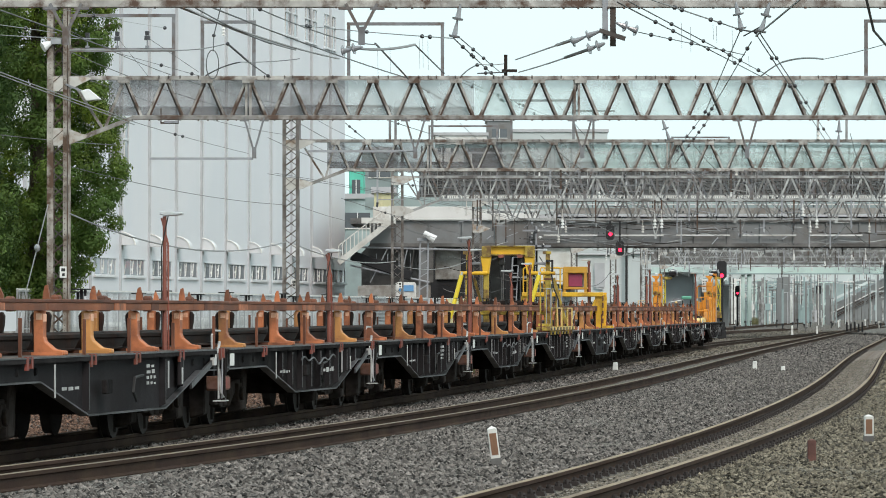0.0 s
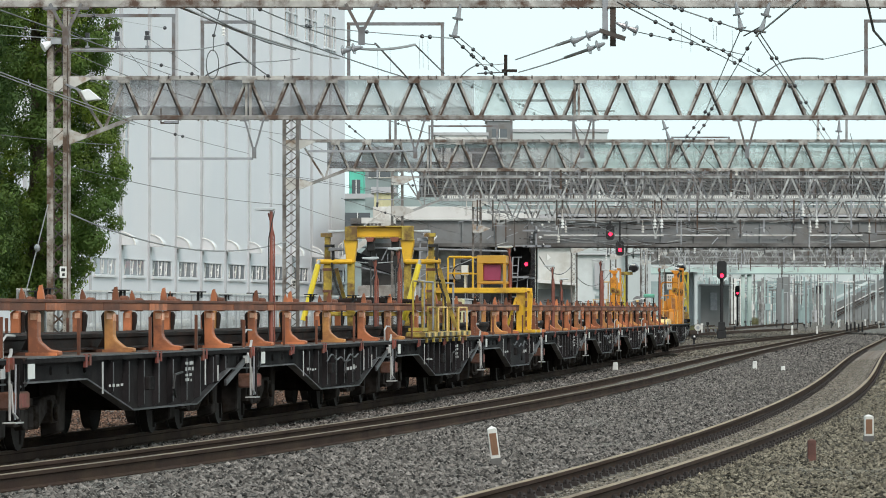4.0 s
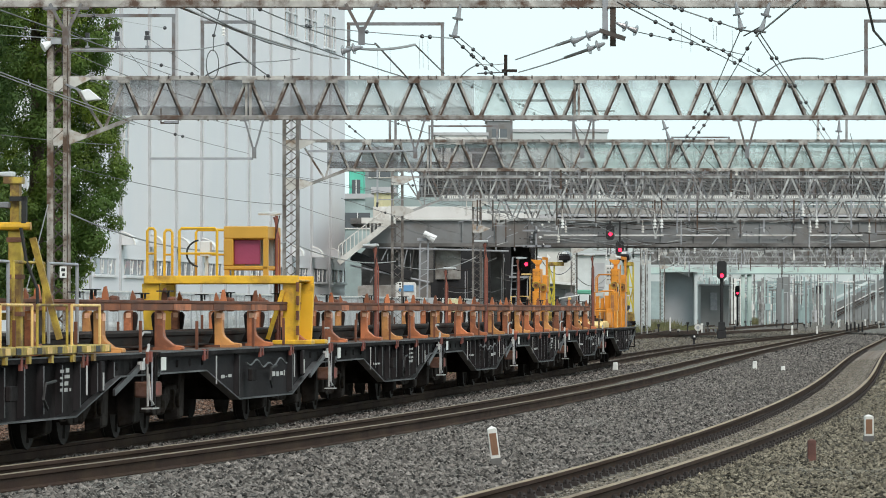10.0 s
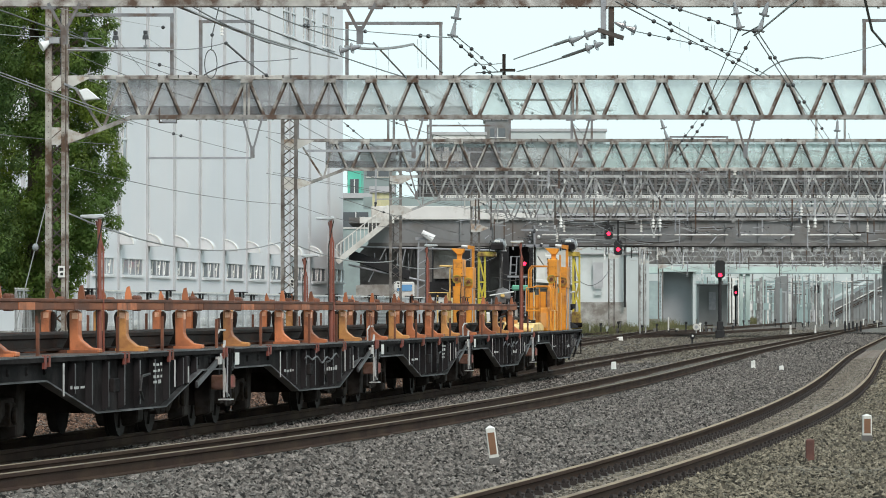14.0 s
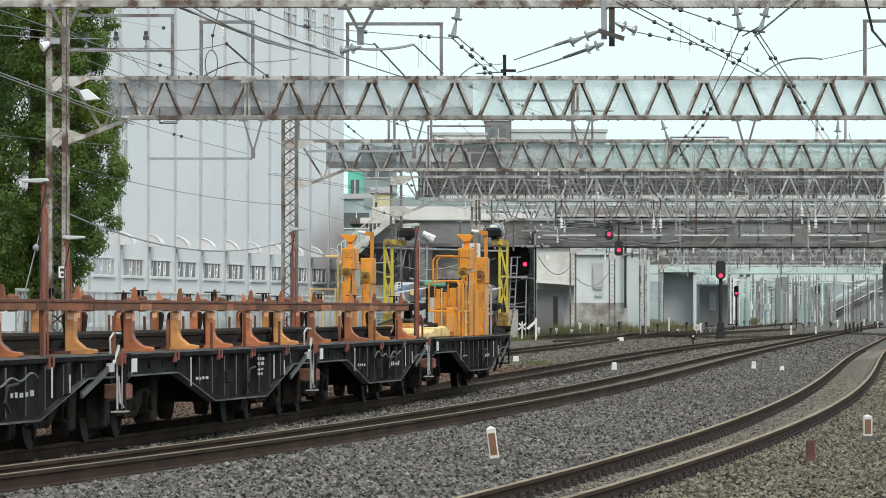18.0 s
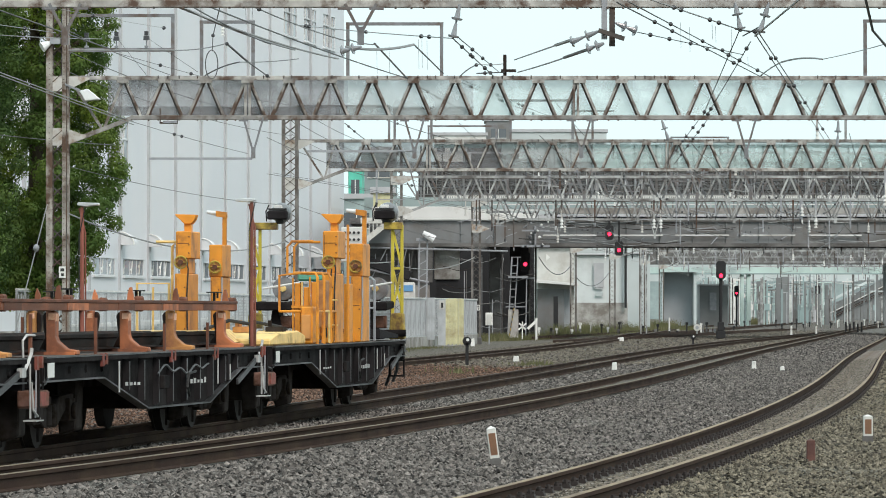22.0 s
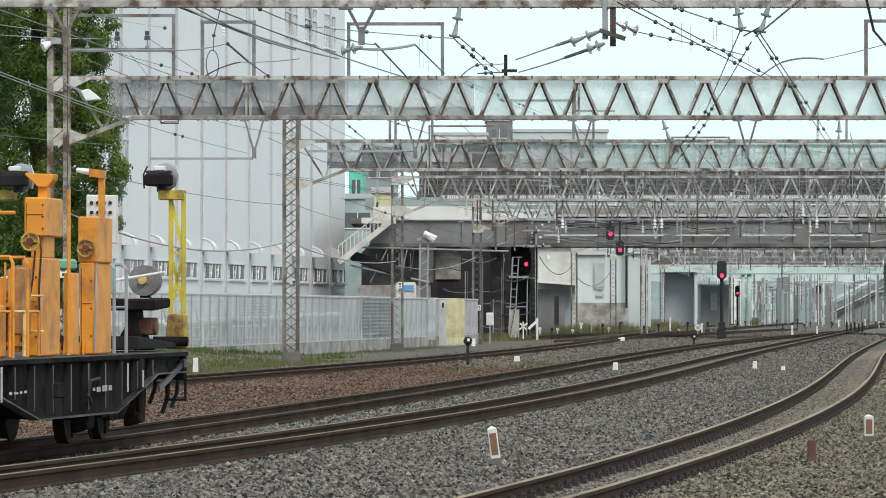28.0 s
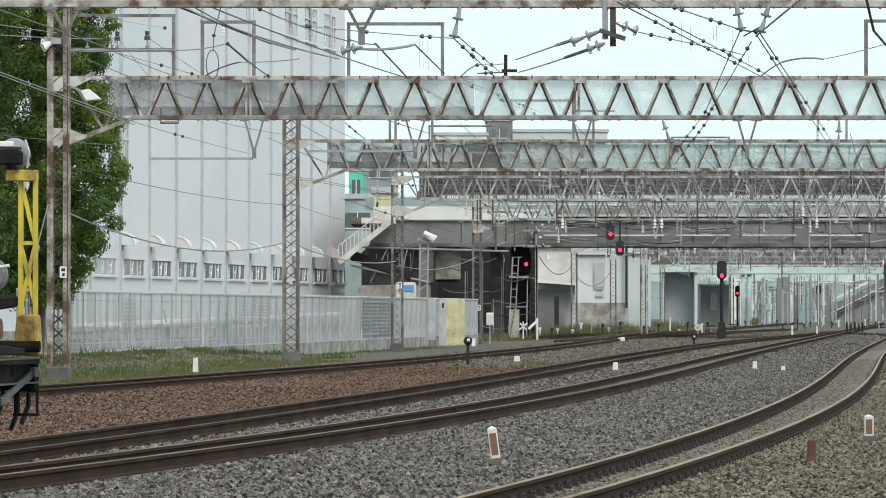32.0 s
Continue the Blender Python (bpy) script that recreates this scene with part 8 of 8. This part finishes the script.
def machine_set(root, sg, y):
    """A pair of orange winch cabinets on one side of the tail wagon, with arms, hand wheels and lamps."""
    mc = new("winch_machine")
    mc.parent = root
    mc["label"] = "orange winch machine with hand wheels and lamp arms"
    x = 1.20 if sg > 0 else -1.08
    part("front_cabinet", Geo().box(x - 0.10, x + 0.08, y - 0.75, y + 0.35, 1.07, 2.13), M_MACHINE, mc, bevel=0.015)
    part("front_column", Geo().box(x - 0.07, x + 0.07, y - 0.45, y + 0.1, 2.13, 2.40), M_MACHINE, mc, bevel=0.01)
    part("front_head", Geo().box(x - 0.11, x + 0.12, y - 0.6, y + 0.3, 2.36, 2.78), M_MACHINE, mc, bevel=0.015)
    part("front_arm", Geo().box(x - 0.05, x + 0.06, y - 0.2, y - 0.05, 2.78, 2.96).prism_y([(x - 0.04, 2.90), (x + 0.07, 2.90), (x + 0.12, 2.97), (x + 0.14, 3.04), (x - 0.19, 3.05), (x - 0.17, 3.02)], y - 0.25, y), M_MACHINE, mc, bevel=0.008)
    y2 = y + (2.2 if sg > 0 else 3.2)
    xr = x + (0.09 if sg > 0 else -0.04)
    part("rear_cabinet", Geo().box(xr - 0.08, xr + 0.08, y2 - 0.5, y2 + 0.5, 1.07, 2.10), M_MACHINE, mc, bevel=0.015)
    part("rear_head", Geo().box(xr - 0.11, xr + 0.10, y2 - 0.45, y2 + 0.45, 2.10, 2.62), M_MACHINE, mc, bevel=0.015)
    g = Geo().box(xr + 0.04, xr + 0.10, y2 - 0.05, y2 + 0.05, 2.62, 3.1).prism_y([(xr - 0.06, 3.08), (xr + 0.10, 3.06), (xr + 0.10, 3.15), (xr - 0.06, 3.17)], y2 - 0.09, y2 + 0.09)
    part("rear_arm", g, M_MACHINE, mc)
    g = Geo().tube((xr - 0.05, y2, 3.13), (xr - 0.22, y2, 3.155), 0.04, 8, 0.028)
    part("arm_lamp", g, M_LAMP, mc, "white lamp head")
    for (xx, yy, z) in ((x, y - 0.78, 2.30), (xr, y2 - 0.52, 2.26)):
        g = Geo()
        ring = [(xx + 0.095 * math.cos(a), yy - 0.02, z + 0.095 * math.sin(a)) for a in np.linspace(0, 2 * math.pi, 15)]
        g.path(ring, 0.012, 6)
        g.path([ring[0], (xx - 0.095, yy - 0.02, z)], 0.010).path([ring[4], (xx, yy - 0.02, z - 0.095)], 0.010)
        part("hand_wheel", g, M_PALEYELLOW, mc, "worn steel hand wheel")
        part("wheel_boss", Geo().tube((xx, yy - 0.05, z), (xx, yy + 0.02, z), 0.04, 10), M_BEAM, mc)
        part("hub_plate", Geo().tube((xx, yy + 0.0, z), (xx, yy + 0.012, z), 0.085, 14), M_OCHRE, mc)
    for x0_, x1_, yy, z0_, z1_ in ((x - 0.10, x + 0.08, y - 0.752, 1.07, 2.13), (xr - 0.08, xr + 0.08, y2 - 0.502, 1.07, 2.10), (x - 0.11, x + 0.12, y - 0.602, 2.36, 2.78)):
        part("panel_seam", Geo().box(x0_ + 0.02, x0_ + 0.026, yy - 0.004, yy, z0_ + 0.06, z1_ - 0.06).box(x0_ + 0.02, x1_ - 0.02, yy - 0.004, yy, z0_ + (z1_ - z0_) * 0.55, z0_ + (z1_ - z0_) * 0.55 + 0.008), M_BEAM, mc)
        for q in (0.2, 0.5, 0.8):
            part("bolt", Geo().tube((x1_ - 0.025, yy - 0.012, z0_ + (z1_ - z0_) * q), (x1_ - 0.025, yy, z0_ + (z1_ - z0_) * q), 0.012, 6), M_BEAM, mc)
    part("oil_line", Geo().path([(x + 0.06, y - 0.62, 2.36), (x + 0.10, y - 0.70, 2.2), (x + 0.09, y - 0.76, 1.8), (x + 0.10, y - 0.77, 1.1)], 0.012), M_RUBBER, mc)
    part("oil_line", Geo().path([(xr + 0.09, y2 - 0.4, 2.1), (xr + 0.11, y2 - 0.5, 1.7), (xr + 0.09, y2 - 0.5, 1.1)], 0.012), M_GREYPIPE, mc)
    if sg > 0:
        part("pump_box", Geo().box(x - 0.10, x + 0.08, y - 3.0, y - 2.3, 1.07, 1.62), M_MACHINE, mc, bevel=0.02)
        part("pump_cover", Geo().box(x - 0.085, x + 0.05, y - 3.04, y - 3.0, 1.14, 1.5), M_OCHRE, mc, bevel=0.01)
        part("valve_case", Geo().box(x - 0.06, x + 0.06, y - 1.5, y - 1.0, 1.30, 2.02), M_OCHRE, mc, "ochre valve case", bevel=0.02)
        part("slim_column", Geo().box(x + 0.02, x + 0.11, y + 0.8, y + 1.2, 1.07, 1.98), M_MACHINE, mc, bevel=0.012)
        part("slim_rod", Geo().tube((x + 0.10, y + 0.7, 1.07), (x + 0.10, y + 0.7, 2.9), 0.022, 8), M_MACHINE, mc)
        for k, a in enumerate((y - 3.0, y - 2.3, y - 1.6)):
            g = Geo().path([(x + 0.15, a, 1.07), (x + 0.15, a, 2.06), (x + 0.11, a + 0.03, 2.12), (x - 0.22, a + 0.05, 2.12)], 0.022)
            part("cage_rail", g, M_MACHINE, mc)
            part("cage_rail", Geo().path([(x + 0.15, a, 1.55), (x + 0.15, a + 0.55, 1.55), (x + 0.15, a + 0.55, 1.08)], 0.018), M_CREAM if k == 1 else M_MACHINE, mc)
        part("handle", Geo().path([(x - 0.42, y - 3.0, 1.55), (x - 0.42, y - 3.0, 2.08), (x - 0.10, y - 3.0, 2.12)], 0.02), M_MACHINE, mc)
        part("handle", Geo().path([(x - 0.42, y - 3.0, 1.55), (x - 0.1, y - 3.0, 1.55)], 0.02), M_MACHINE, mc)
        part("hose", Geo().path([(x + 0.05, y - 0.78, 2.2), (x + 0.03, y - 0.80, 1.9), (x - 0.04, y - 0.8, 1.5), (x - 0.02, y - 0.8, 1.15)], 0.012), M_RUBBER, mc)
        for z in (1.34, 1.72):
            part("handle", Geo().path([(x - 0.02, y - 0.77, z), (x - 0.02, y - 0.84, z), (x + 0.14, y - 0.84, z), (x + 0.14, y - 0.77, z)], 0.012), M_CREAM, mc)
        part("tank", Geo().box(-0.38, 0.04, 6.7, 7.1, 2.06, 2.20), M_GREEN, mc, "green painted tank", bevel=0.03)
        for a in (-0.34, 0.0):
            part("tank_stand", Geo().box(a - 0.02, a + 0.02, 6.85, 6.95, 1.07, 2.04), M_UNDER, mc)
        for dy in (0, 0.7):
            part("hoop_rail", Geo().path([(x - 0.45, y - 2.0 + dy, 2.1), (x - 0.45, y - 2.0 + dy, 2.52), (x - 0.38, y - 2.0 + dy, 2.60), (x - 0.05, y - 2.0 + dy, 2.60)], 0.02), M_MACHINE, mc)
        pn = part("control_panel", Geo().box(0.61, 0.97, 4.90, 5.06, 2.36, 2.94), M_PARAPET, mc, "pale control panel with dark push-buttons", bevel=0.012)
        part("panel_stand", Geo().box(0.70, 0.88, 4.92, 5.02, 1.07, 2.36), M_MACHINE, mc, bevel=0.01)
        for r in range(4):
            for c in range(4):
                part("button", Geo().tube((0.68 + c * 0.075, 4.90, 2.50 + r * 0.115), (0.68 + c * 0.075, 4.875, 2.50 + r * 0.115), 0.022, 8), M_RUBBER, pn)
        part("rear_tank", Geo().box(x - 0.18, x - 0.04, y2 + 1.6, y2 + 1.8, 1.75, 2.1), M_GREEN, mc, "small green cabinet", bevel=0.015)
        for k in range(6):
            part("foot_lug", Geo().box(x - 0.22 + k * 0.055, x - 0.20 + k * 0.055, y2 - 0.56, y2 - 0.5, 1.06, 1.2), M_MACHINE, mc)
        for k, (a, b, top) in enumerate(((-0.54, -0.45, 1.98), (-0.40, -0.31, 1.92), (-0.28, -0.14, 2.0))):
            part("guard_board", Geo().box(x + a, x + b, y - 0.66, y - 0.60, 1.12, top), M_MACHINE, mc, bevel=0.008)
            part("board_rail", Geo().tube((x + a - 0.02, y - 0.68, 1.1), (x + a - 0.02, y - 0.68, top + 0.08), 0.014, 6), M_CREAM if k == 1 else M_MACHINE, mc)
        part("board_tie", Geo().box(x - 0.58, x - 0.10, y - 0.70, y - 0.66, 1.60, 1.64).box(x - 0.58, x - 0.10, y - 0.70, y - 0.66, 1.18, 1.22), M_MACHINE, mc)
    else:
        g = Geo()
        g.path([(x - 0.20, y - 0.4, 1.1), (x - 0.20, y - 0.4, 2.55), (x - 0.14, y - 0.4, 2.62), (x - 0.45, y - 0.4, 2.62)], 0.024)
        g.path([(x - 0.75, y - 0.4, 1.1), (x - 0.75, y - 0.4, 1.98), (x - 0.25, y - 0.4, 1.98), (x - 0.25, y - 0.4, 1.1)], 0.024)
        g.path([(x - 0.5, y - 0.4, 1.1), (x - 0.5, y - 0.4, 1.92)], 0.02)
        part("guard_rail", g, M_CREAM, mc)
    return mc


def lamp_mast(root, sg, y):
    ms = new("lamp_mast")
    ms.parent = root
    ms["label"] = "yellow lattice lamp mast with a ball lamp"
    x = sg * 1.22
    g = Geo()
    for dx in (-0.08, 0.08):
        g.box(x + dx - 0.025, x + dx + 0.025, y - 0.03, y + 0.03, 1.45, 3.02)
    part("mast_post", g, M_LIME, ms, bevel=0.006)
    g = Geo().beam((x - 0.08, y, 1.6), (x + 0.08, y, 2.28), 0.03, 0.04).beam((x + 0.08, y, 2.28), (x - 0.08, y, 2.95), 0.03, 0.04)
    g.beam((x + 0.08, y, 1.6), (x - 0.08, y, 2.28), 0.03, 0.04).box(x - 0.08, x + 0.08, y - 0.02, y + 0.02, 2.26, 2.30)
    part("lacing", g, M_LIME, ms)
    part("base", Geo().prism_y([(x - 0.14, 1.08), (x + 0.14, 1.08), (x + 0.11, 1.52), (x - 0.10, 1.52)], y - 0.12, y + 0.12), M_PALEYELLOW, ms, bevel=0.02)
    a = -0.22 if sg > 0 else 0.38
    part("top_arm", Geo().box(min(x - 0.09, x + a), max(x + 0.09, x + a), y - 0.12, y + 0.12, 2.94, 3.06), M_PALEYELLOW, ms, "worn yellow bracket", bevel=0.01)
    lx = x + a * (0.86 if sg > 0 else 1.1)
    lp = part("ball_lamp", Geo().ball((lx + 0.02, y + 0.08, 3.23), 0.175, 18, 12, 1.0), M_DOME, ms, "round grey glass lamp in a dark housing", smooth=True)
    part("lamp_housing", Geo().box(lx - 0.18, lx + 0.16, y - 0.26, y - 0.10, 3.11, 3.26), M_GREYSILL, lp, "dark lamp housing", bevel=0.02)
    part("lamp_lid", Geo().box(lx - 0.16, lx + 0.14, y - 0.24, y - 0.10, 3.265, 3.30), M_RUBBER, lp)
    part("lamp_foot", Geo().tube((lx, y, 3.04), (lx, y, 3.14), 0.07, 10), M_RUBBER, lp)
    part("lamp_cap", Geo().box(lx - 0.08, lx + 0.06, y - 0.20, y - 0.08, 3.30, 3.36), M_PARAPET, lp, "pale lamp cap", bevel=0.01)
    part("lamp_yoke", Geo().path([(lx - 0.21, y - 0.1, 3.08), (lx - 0.22, y - 0.1, 3.25), (lx - 0.17, y - 0.1, 3.36)], 0.012), M_RUBBER, lp)
    part("lamp_yoke", Geo().path([(lx + 0.20, y - 0.1, 3.08), (lx + 0.22, y - 0.1, 3.25), (lx + 0.18, y - 0.1, 3.38)], 0.012), M_CHROME, lp)
    return ms


def tail_gear(root):
    h = 7.0
    # cream deck plates
    part("cream_deck_box", Geo().prism([(-6.6, 1.07), (-6.6, 1.16), (-5.9, 1.24), (-3.9, 1.27), (-3.2, 1.20), (-3.2, 1.07)], -1.2, 1.2), M_CREAM, root, "pale yellow sloping deck box", bevel=0.02)
    for k, (a, b) in enumerate(((-5.6, 0.5), (-4.8, 0.85), (-4.1, 0.3))):
        part("deck_fitting", Geo().box(b, b + 0.26, a, a + 0.3, 1.25, 1.33).tube((b + 0.05, a + 0.1, 1.33), (b + 0.05, a + 0.1, 1.42), 0.03, 8), M_UNDER if k % 2 else M_OCHRE, root, "small clamp on the deck")
    part("deck_hose", Geo().path([(0.2, -6.2, 1.3), (0.5, -5.9, 1.42), (0.75, -5.2, 1.36), (0.6, -4.4, 1.40), (0.9, -3.6, 1.32)], 0.025), M_RUBBER, root, "black hose lying on the deck")
    part("chute", Geo().prism_y([(0.2, 1.28), (0.55, 1.30), (0.75, 1.12), (0.1, 1.12)], -7.0, -6.2), M_CREAM, root)
    for sg in (-1, 1):
        machine_set(root, sg, 0.0)
        lamp_mast(root, sg, 7.5)
    # vices and drums on dark stands
    for x in (-0.70, 0.87):
        g = Geo().prism([(6.0, 1.56), (7.0, 1.60), (7.0, 1.72), (6.0, 1.70)], x - 0.36, x + 0.36)
        g.prism_y([(x - 0.22, 1.08), (x + 0.24, 1.08), (x + 0.10, 1.35), (x + 0.08, 1.57), (x - 0.04, 1.57), (x - 0.06, 1.35)], 6.2, 6.7)
        ct_ = part("dark_clamp_table", g, M_BLACK, root, "black clamping table", bevel=0.02)
        for k in range(4):
            part("wear_stripe", Geo().box(x - 0.12 + 0.09 * k, x - 0.07 + 0.09 * k, 6.1, 6.5, 1.708, 1.716), M_STENCIL, ct_, "pale worn stripe")
        g = Geo().tube((x + 0.10, 6.6, 1.93), (x + 0.10, 6.66, 1.93), 0.19, 22).tube((x + 0.10, 6.78, 1.93), (x + 0.10, 6.84, 1.93), 0.19, 22).tube((x + 0.10, 6.66, 1.93), (x + 0.10, 6.78, 1.93), 0.10, 14)
        d = part("cable_drum", g, M_FRAME, root, "dull grey cable drum")
        part("drum_hub", Geo().tube((x + 0.10, 6.5, 1.93), (x + 0.10, 6.6, 1.93), 0.05, 10), M_CREAM, d)
        part("drum_bracket", Geo().box(x + 0.04, x + 0.16, 6.68, 6.76, 1.68, 1.84), M_UNDER, d)
        part("crank_rod", Geo().tube((x - 0.22, 6.4, 1.93), (x + 0.40, 6.4, 2.03), 0.018, 8), M_PARAPET, root, "white rod")
        part("rusty_winch", Geo().box(x - 0.02, x + 0.26, 6.3, 6.6, 1.28, 1.46).tube((x - 0.06, 6.45, 1.37), (x + 0.30, 6.45, 1.37), 0.11, 12), M_BROWNBOX, root, "rusty brown winch block")
    for k, (a, b) in enumerate(((1.18, 0.35), (1.06, 0.28), (0.9, 0.4))):
        part("tail_hose", Geo().path([(a, 7.42, 1.04), (a + 0.04, 7.56, 0.9), (a + 0.02, 7.6, b + 0.2), (a - 0.05, 7.58, b)], 0.028), M_RUBBER, root, "black tail hose")
    part("deck_hatch", Geo().prism([(4.6, 1.10), (4.6, 1.26), (7.0, 1.16), (7.0, 1.10)], 0.35, 1.3), M_GREYSILL, root, "grey deck hatch", bevel=0.01)
    g = Geo()
    for a in (3.2, 3.9):
        g.path([(1.3, a, 1.07), (1.3, a, 2.05), (1.22, a + 0.1, 2.1), (0.9, a + 0.1, 2.1)], 0.022)
        g.path([(1.3, a, 1.6), (0.9, a, 1.6), (0.9, a, 2.1)], 0.018)
    part("grey_handrail", g, M_GREYPIPE, root, "grey tube handrail")
    g = Geo().path([(1.34, 7.40, 1.05), (1.34, 7.42, 0.45)], 0.018).path([(1.10, 7.42, 1.05), (1.10, 7.42, 0.45)], 0.018).box(1.08, 1.36, 7.38, 7.46, 0.44, 0.47).box(1.08, 1.36, 7.38, 7.46, 0.70, 0.72)
    part("tail_ladder", g, M_BLACK, root, "black end ladder")
    part("tail_roller", Geo().tube((0.95, 7.36, 1.18), (1.38, 7.36, 1.18), 0.06, 14), M_BLACK, root, "dark end roller")


def build_train():
    """Ten wagons from the near end to the tail; returns (wagon, station offset of its middle)."""
    out = []
    j = -10.45
    tail = wagon("black tail wagon with orange winch machines and yellow lamp masts", False, 3, frames=False, length=15.6)
    tail_gear(tail)
    lamp_pole(tail, 0.95, -6.7, 3.08, -0.3)
    out.append((tail, -2.3))
    for k in range(1, 11):
        c = j - PITCH * (k - 1) - PITCH / 2
        plain = k in (5, 10)
        lab = {1: "black flat wagon with orange rail stanchions and a lamp pole", 5: "grey flat wagon with a yellow control bridge over orange stanchions",
               6: "black flat wagon with a yellow portal crane and side platform"}.get(k, "grey flat wagon with plain sides and orange stanchions" if plain else "black ribbed flat wagon with orange rail stanchions")
        w = wagon(lab, plain, 10 + k, frames=True)
        if k == 5:
            cabin_bridge(w, 6.2)
            lamp_pole(w, 0.70, 6.3, 2.97, -0.35)
        elif k == 6:
            portal_crane(w, 1.85)
            work_platform(w, -3.2, 4.75)
            lamp_pole(w, 0.38, -1.8, 2.46, -0.3)
            lamp_pole(w, 0.88, -2.5, 2.62, -0.25)
        for x, y, top, arm in {1: ((-0.9, 6.0, 2.96, 0.3),), 2: ((-0.9, 0.5, 2.5, 0.3),), 3: ((0.95, 5.1, 2.97, -0.3),), 4: ((0.95, 1.1, 2.63, -0.28),), 7: ((0.95, -3.2, 2.99, -0.3),), 9: ((0.95, 5.2, 2.46, 0.25),), 10: ((0.95, 5.6, 2.75, 0.3),)}.get(k, ()):
            lamp_pole(w, x, y, top, arm)
        out.append((w, c))
    return out


TRAIN = build_train()


def motions():
    """The train draws near along track B and slows down; its wheels roll."""
    for w, c in TRAIN:
        walk(w, [(t / 2, LINE_B.stance(train_station(t / 2) + c)) for t in range(0, 65)])
    start = train_station(0)
    turns = []
    for t in range(0, 321):
        turns.append((t / 10, Matrix.Rotation((start - train_station(t / 10)) / 0.43, 4, "X")))
    for w in WHEELS:
        base = Matrix.Translation(w.matrix_basis.translation)
        walk(w, [(t, base @ r) for t, r in turns])


motions()
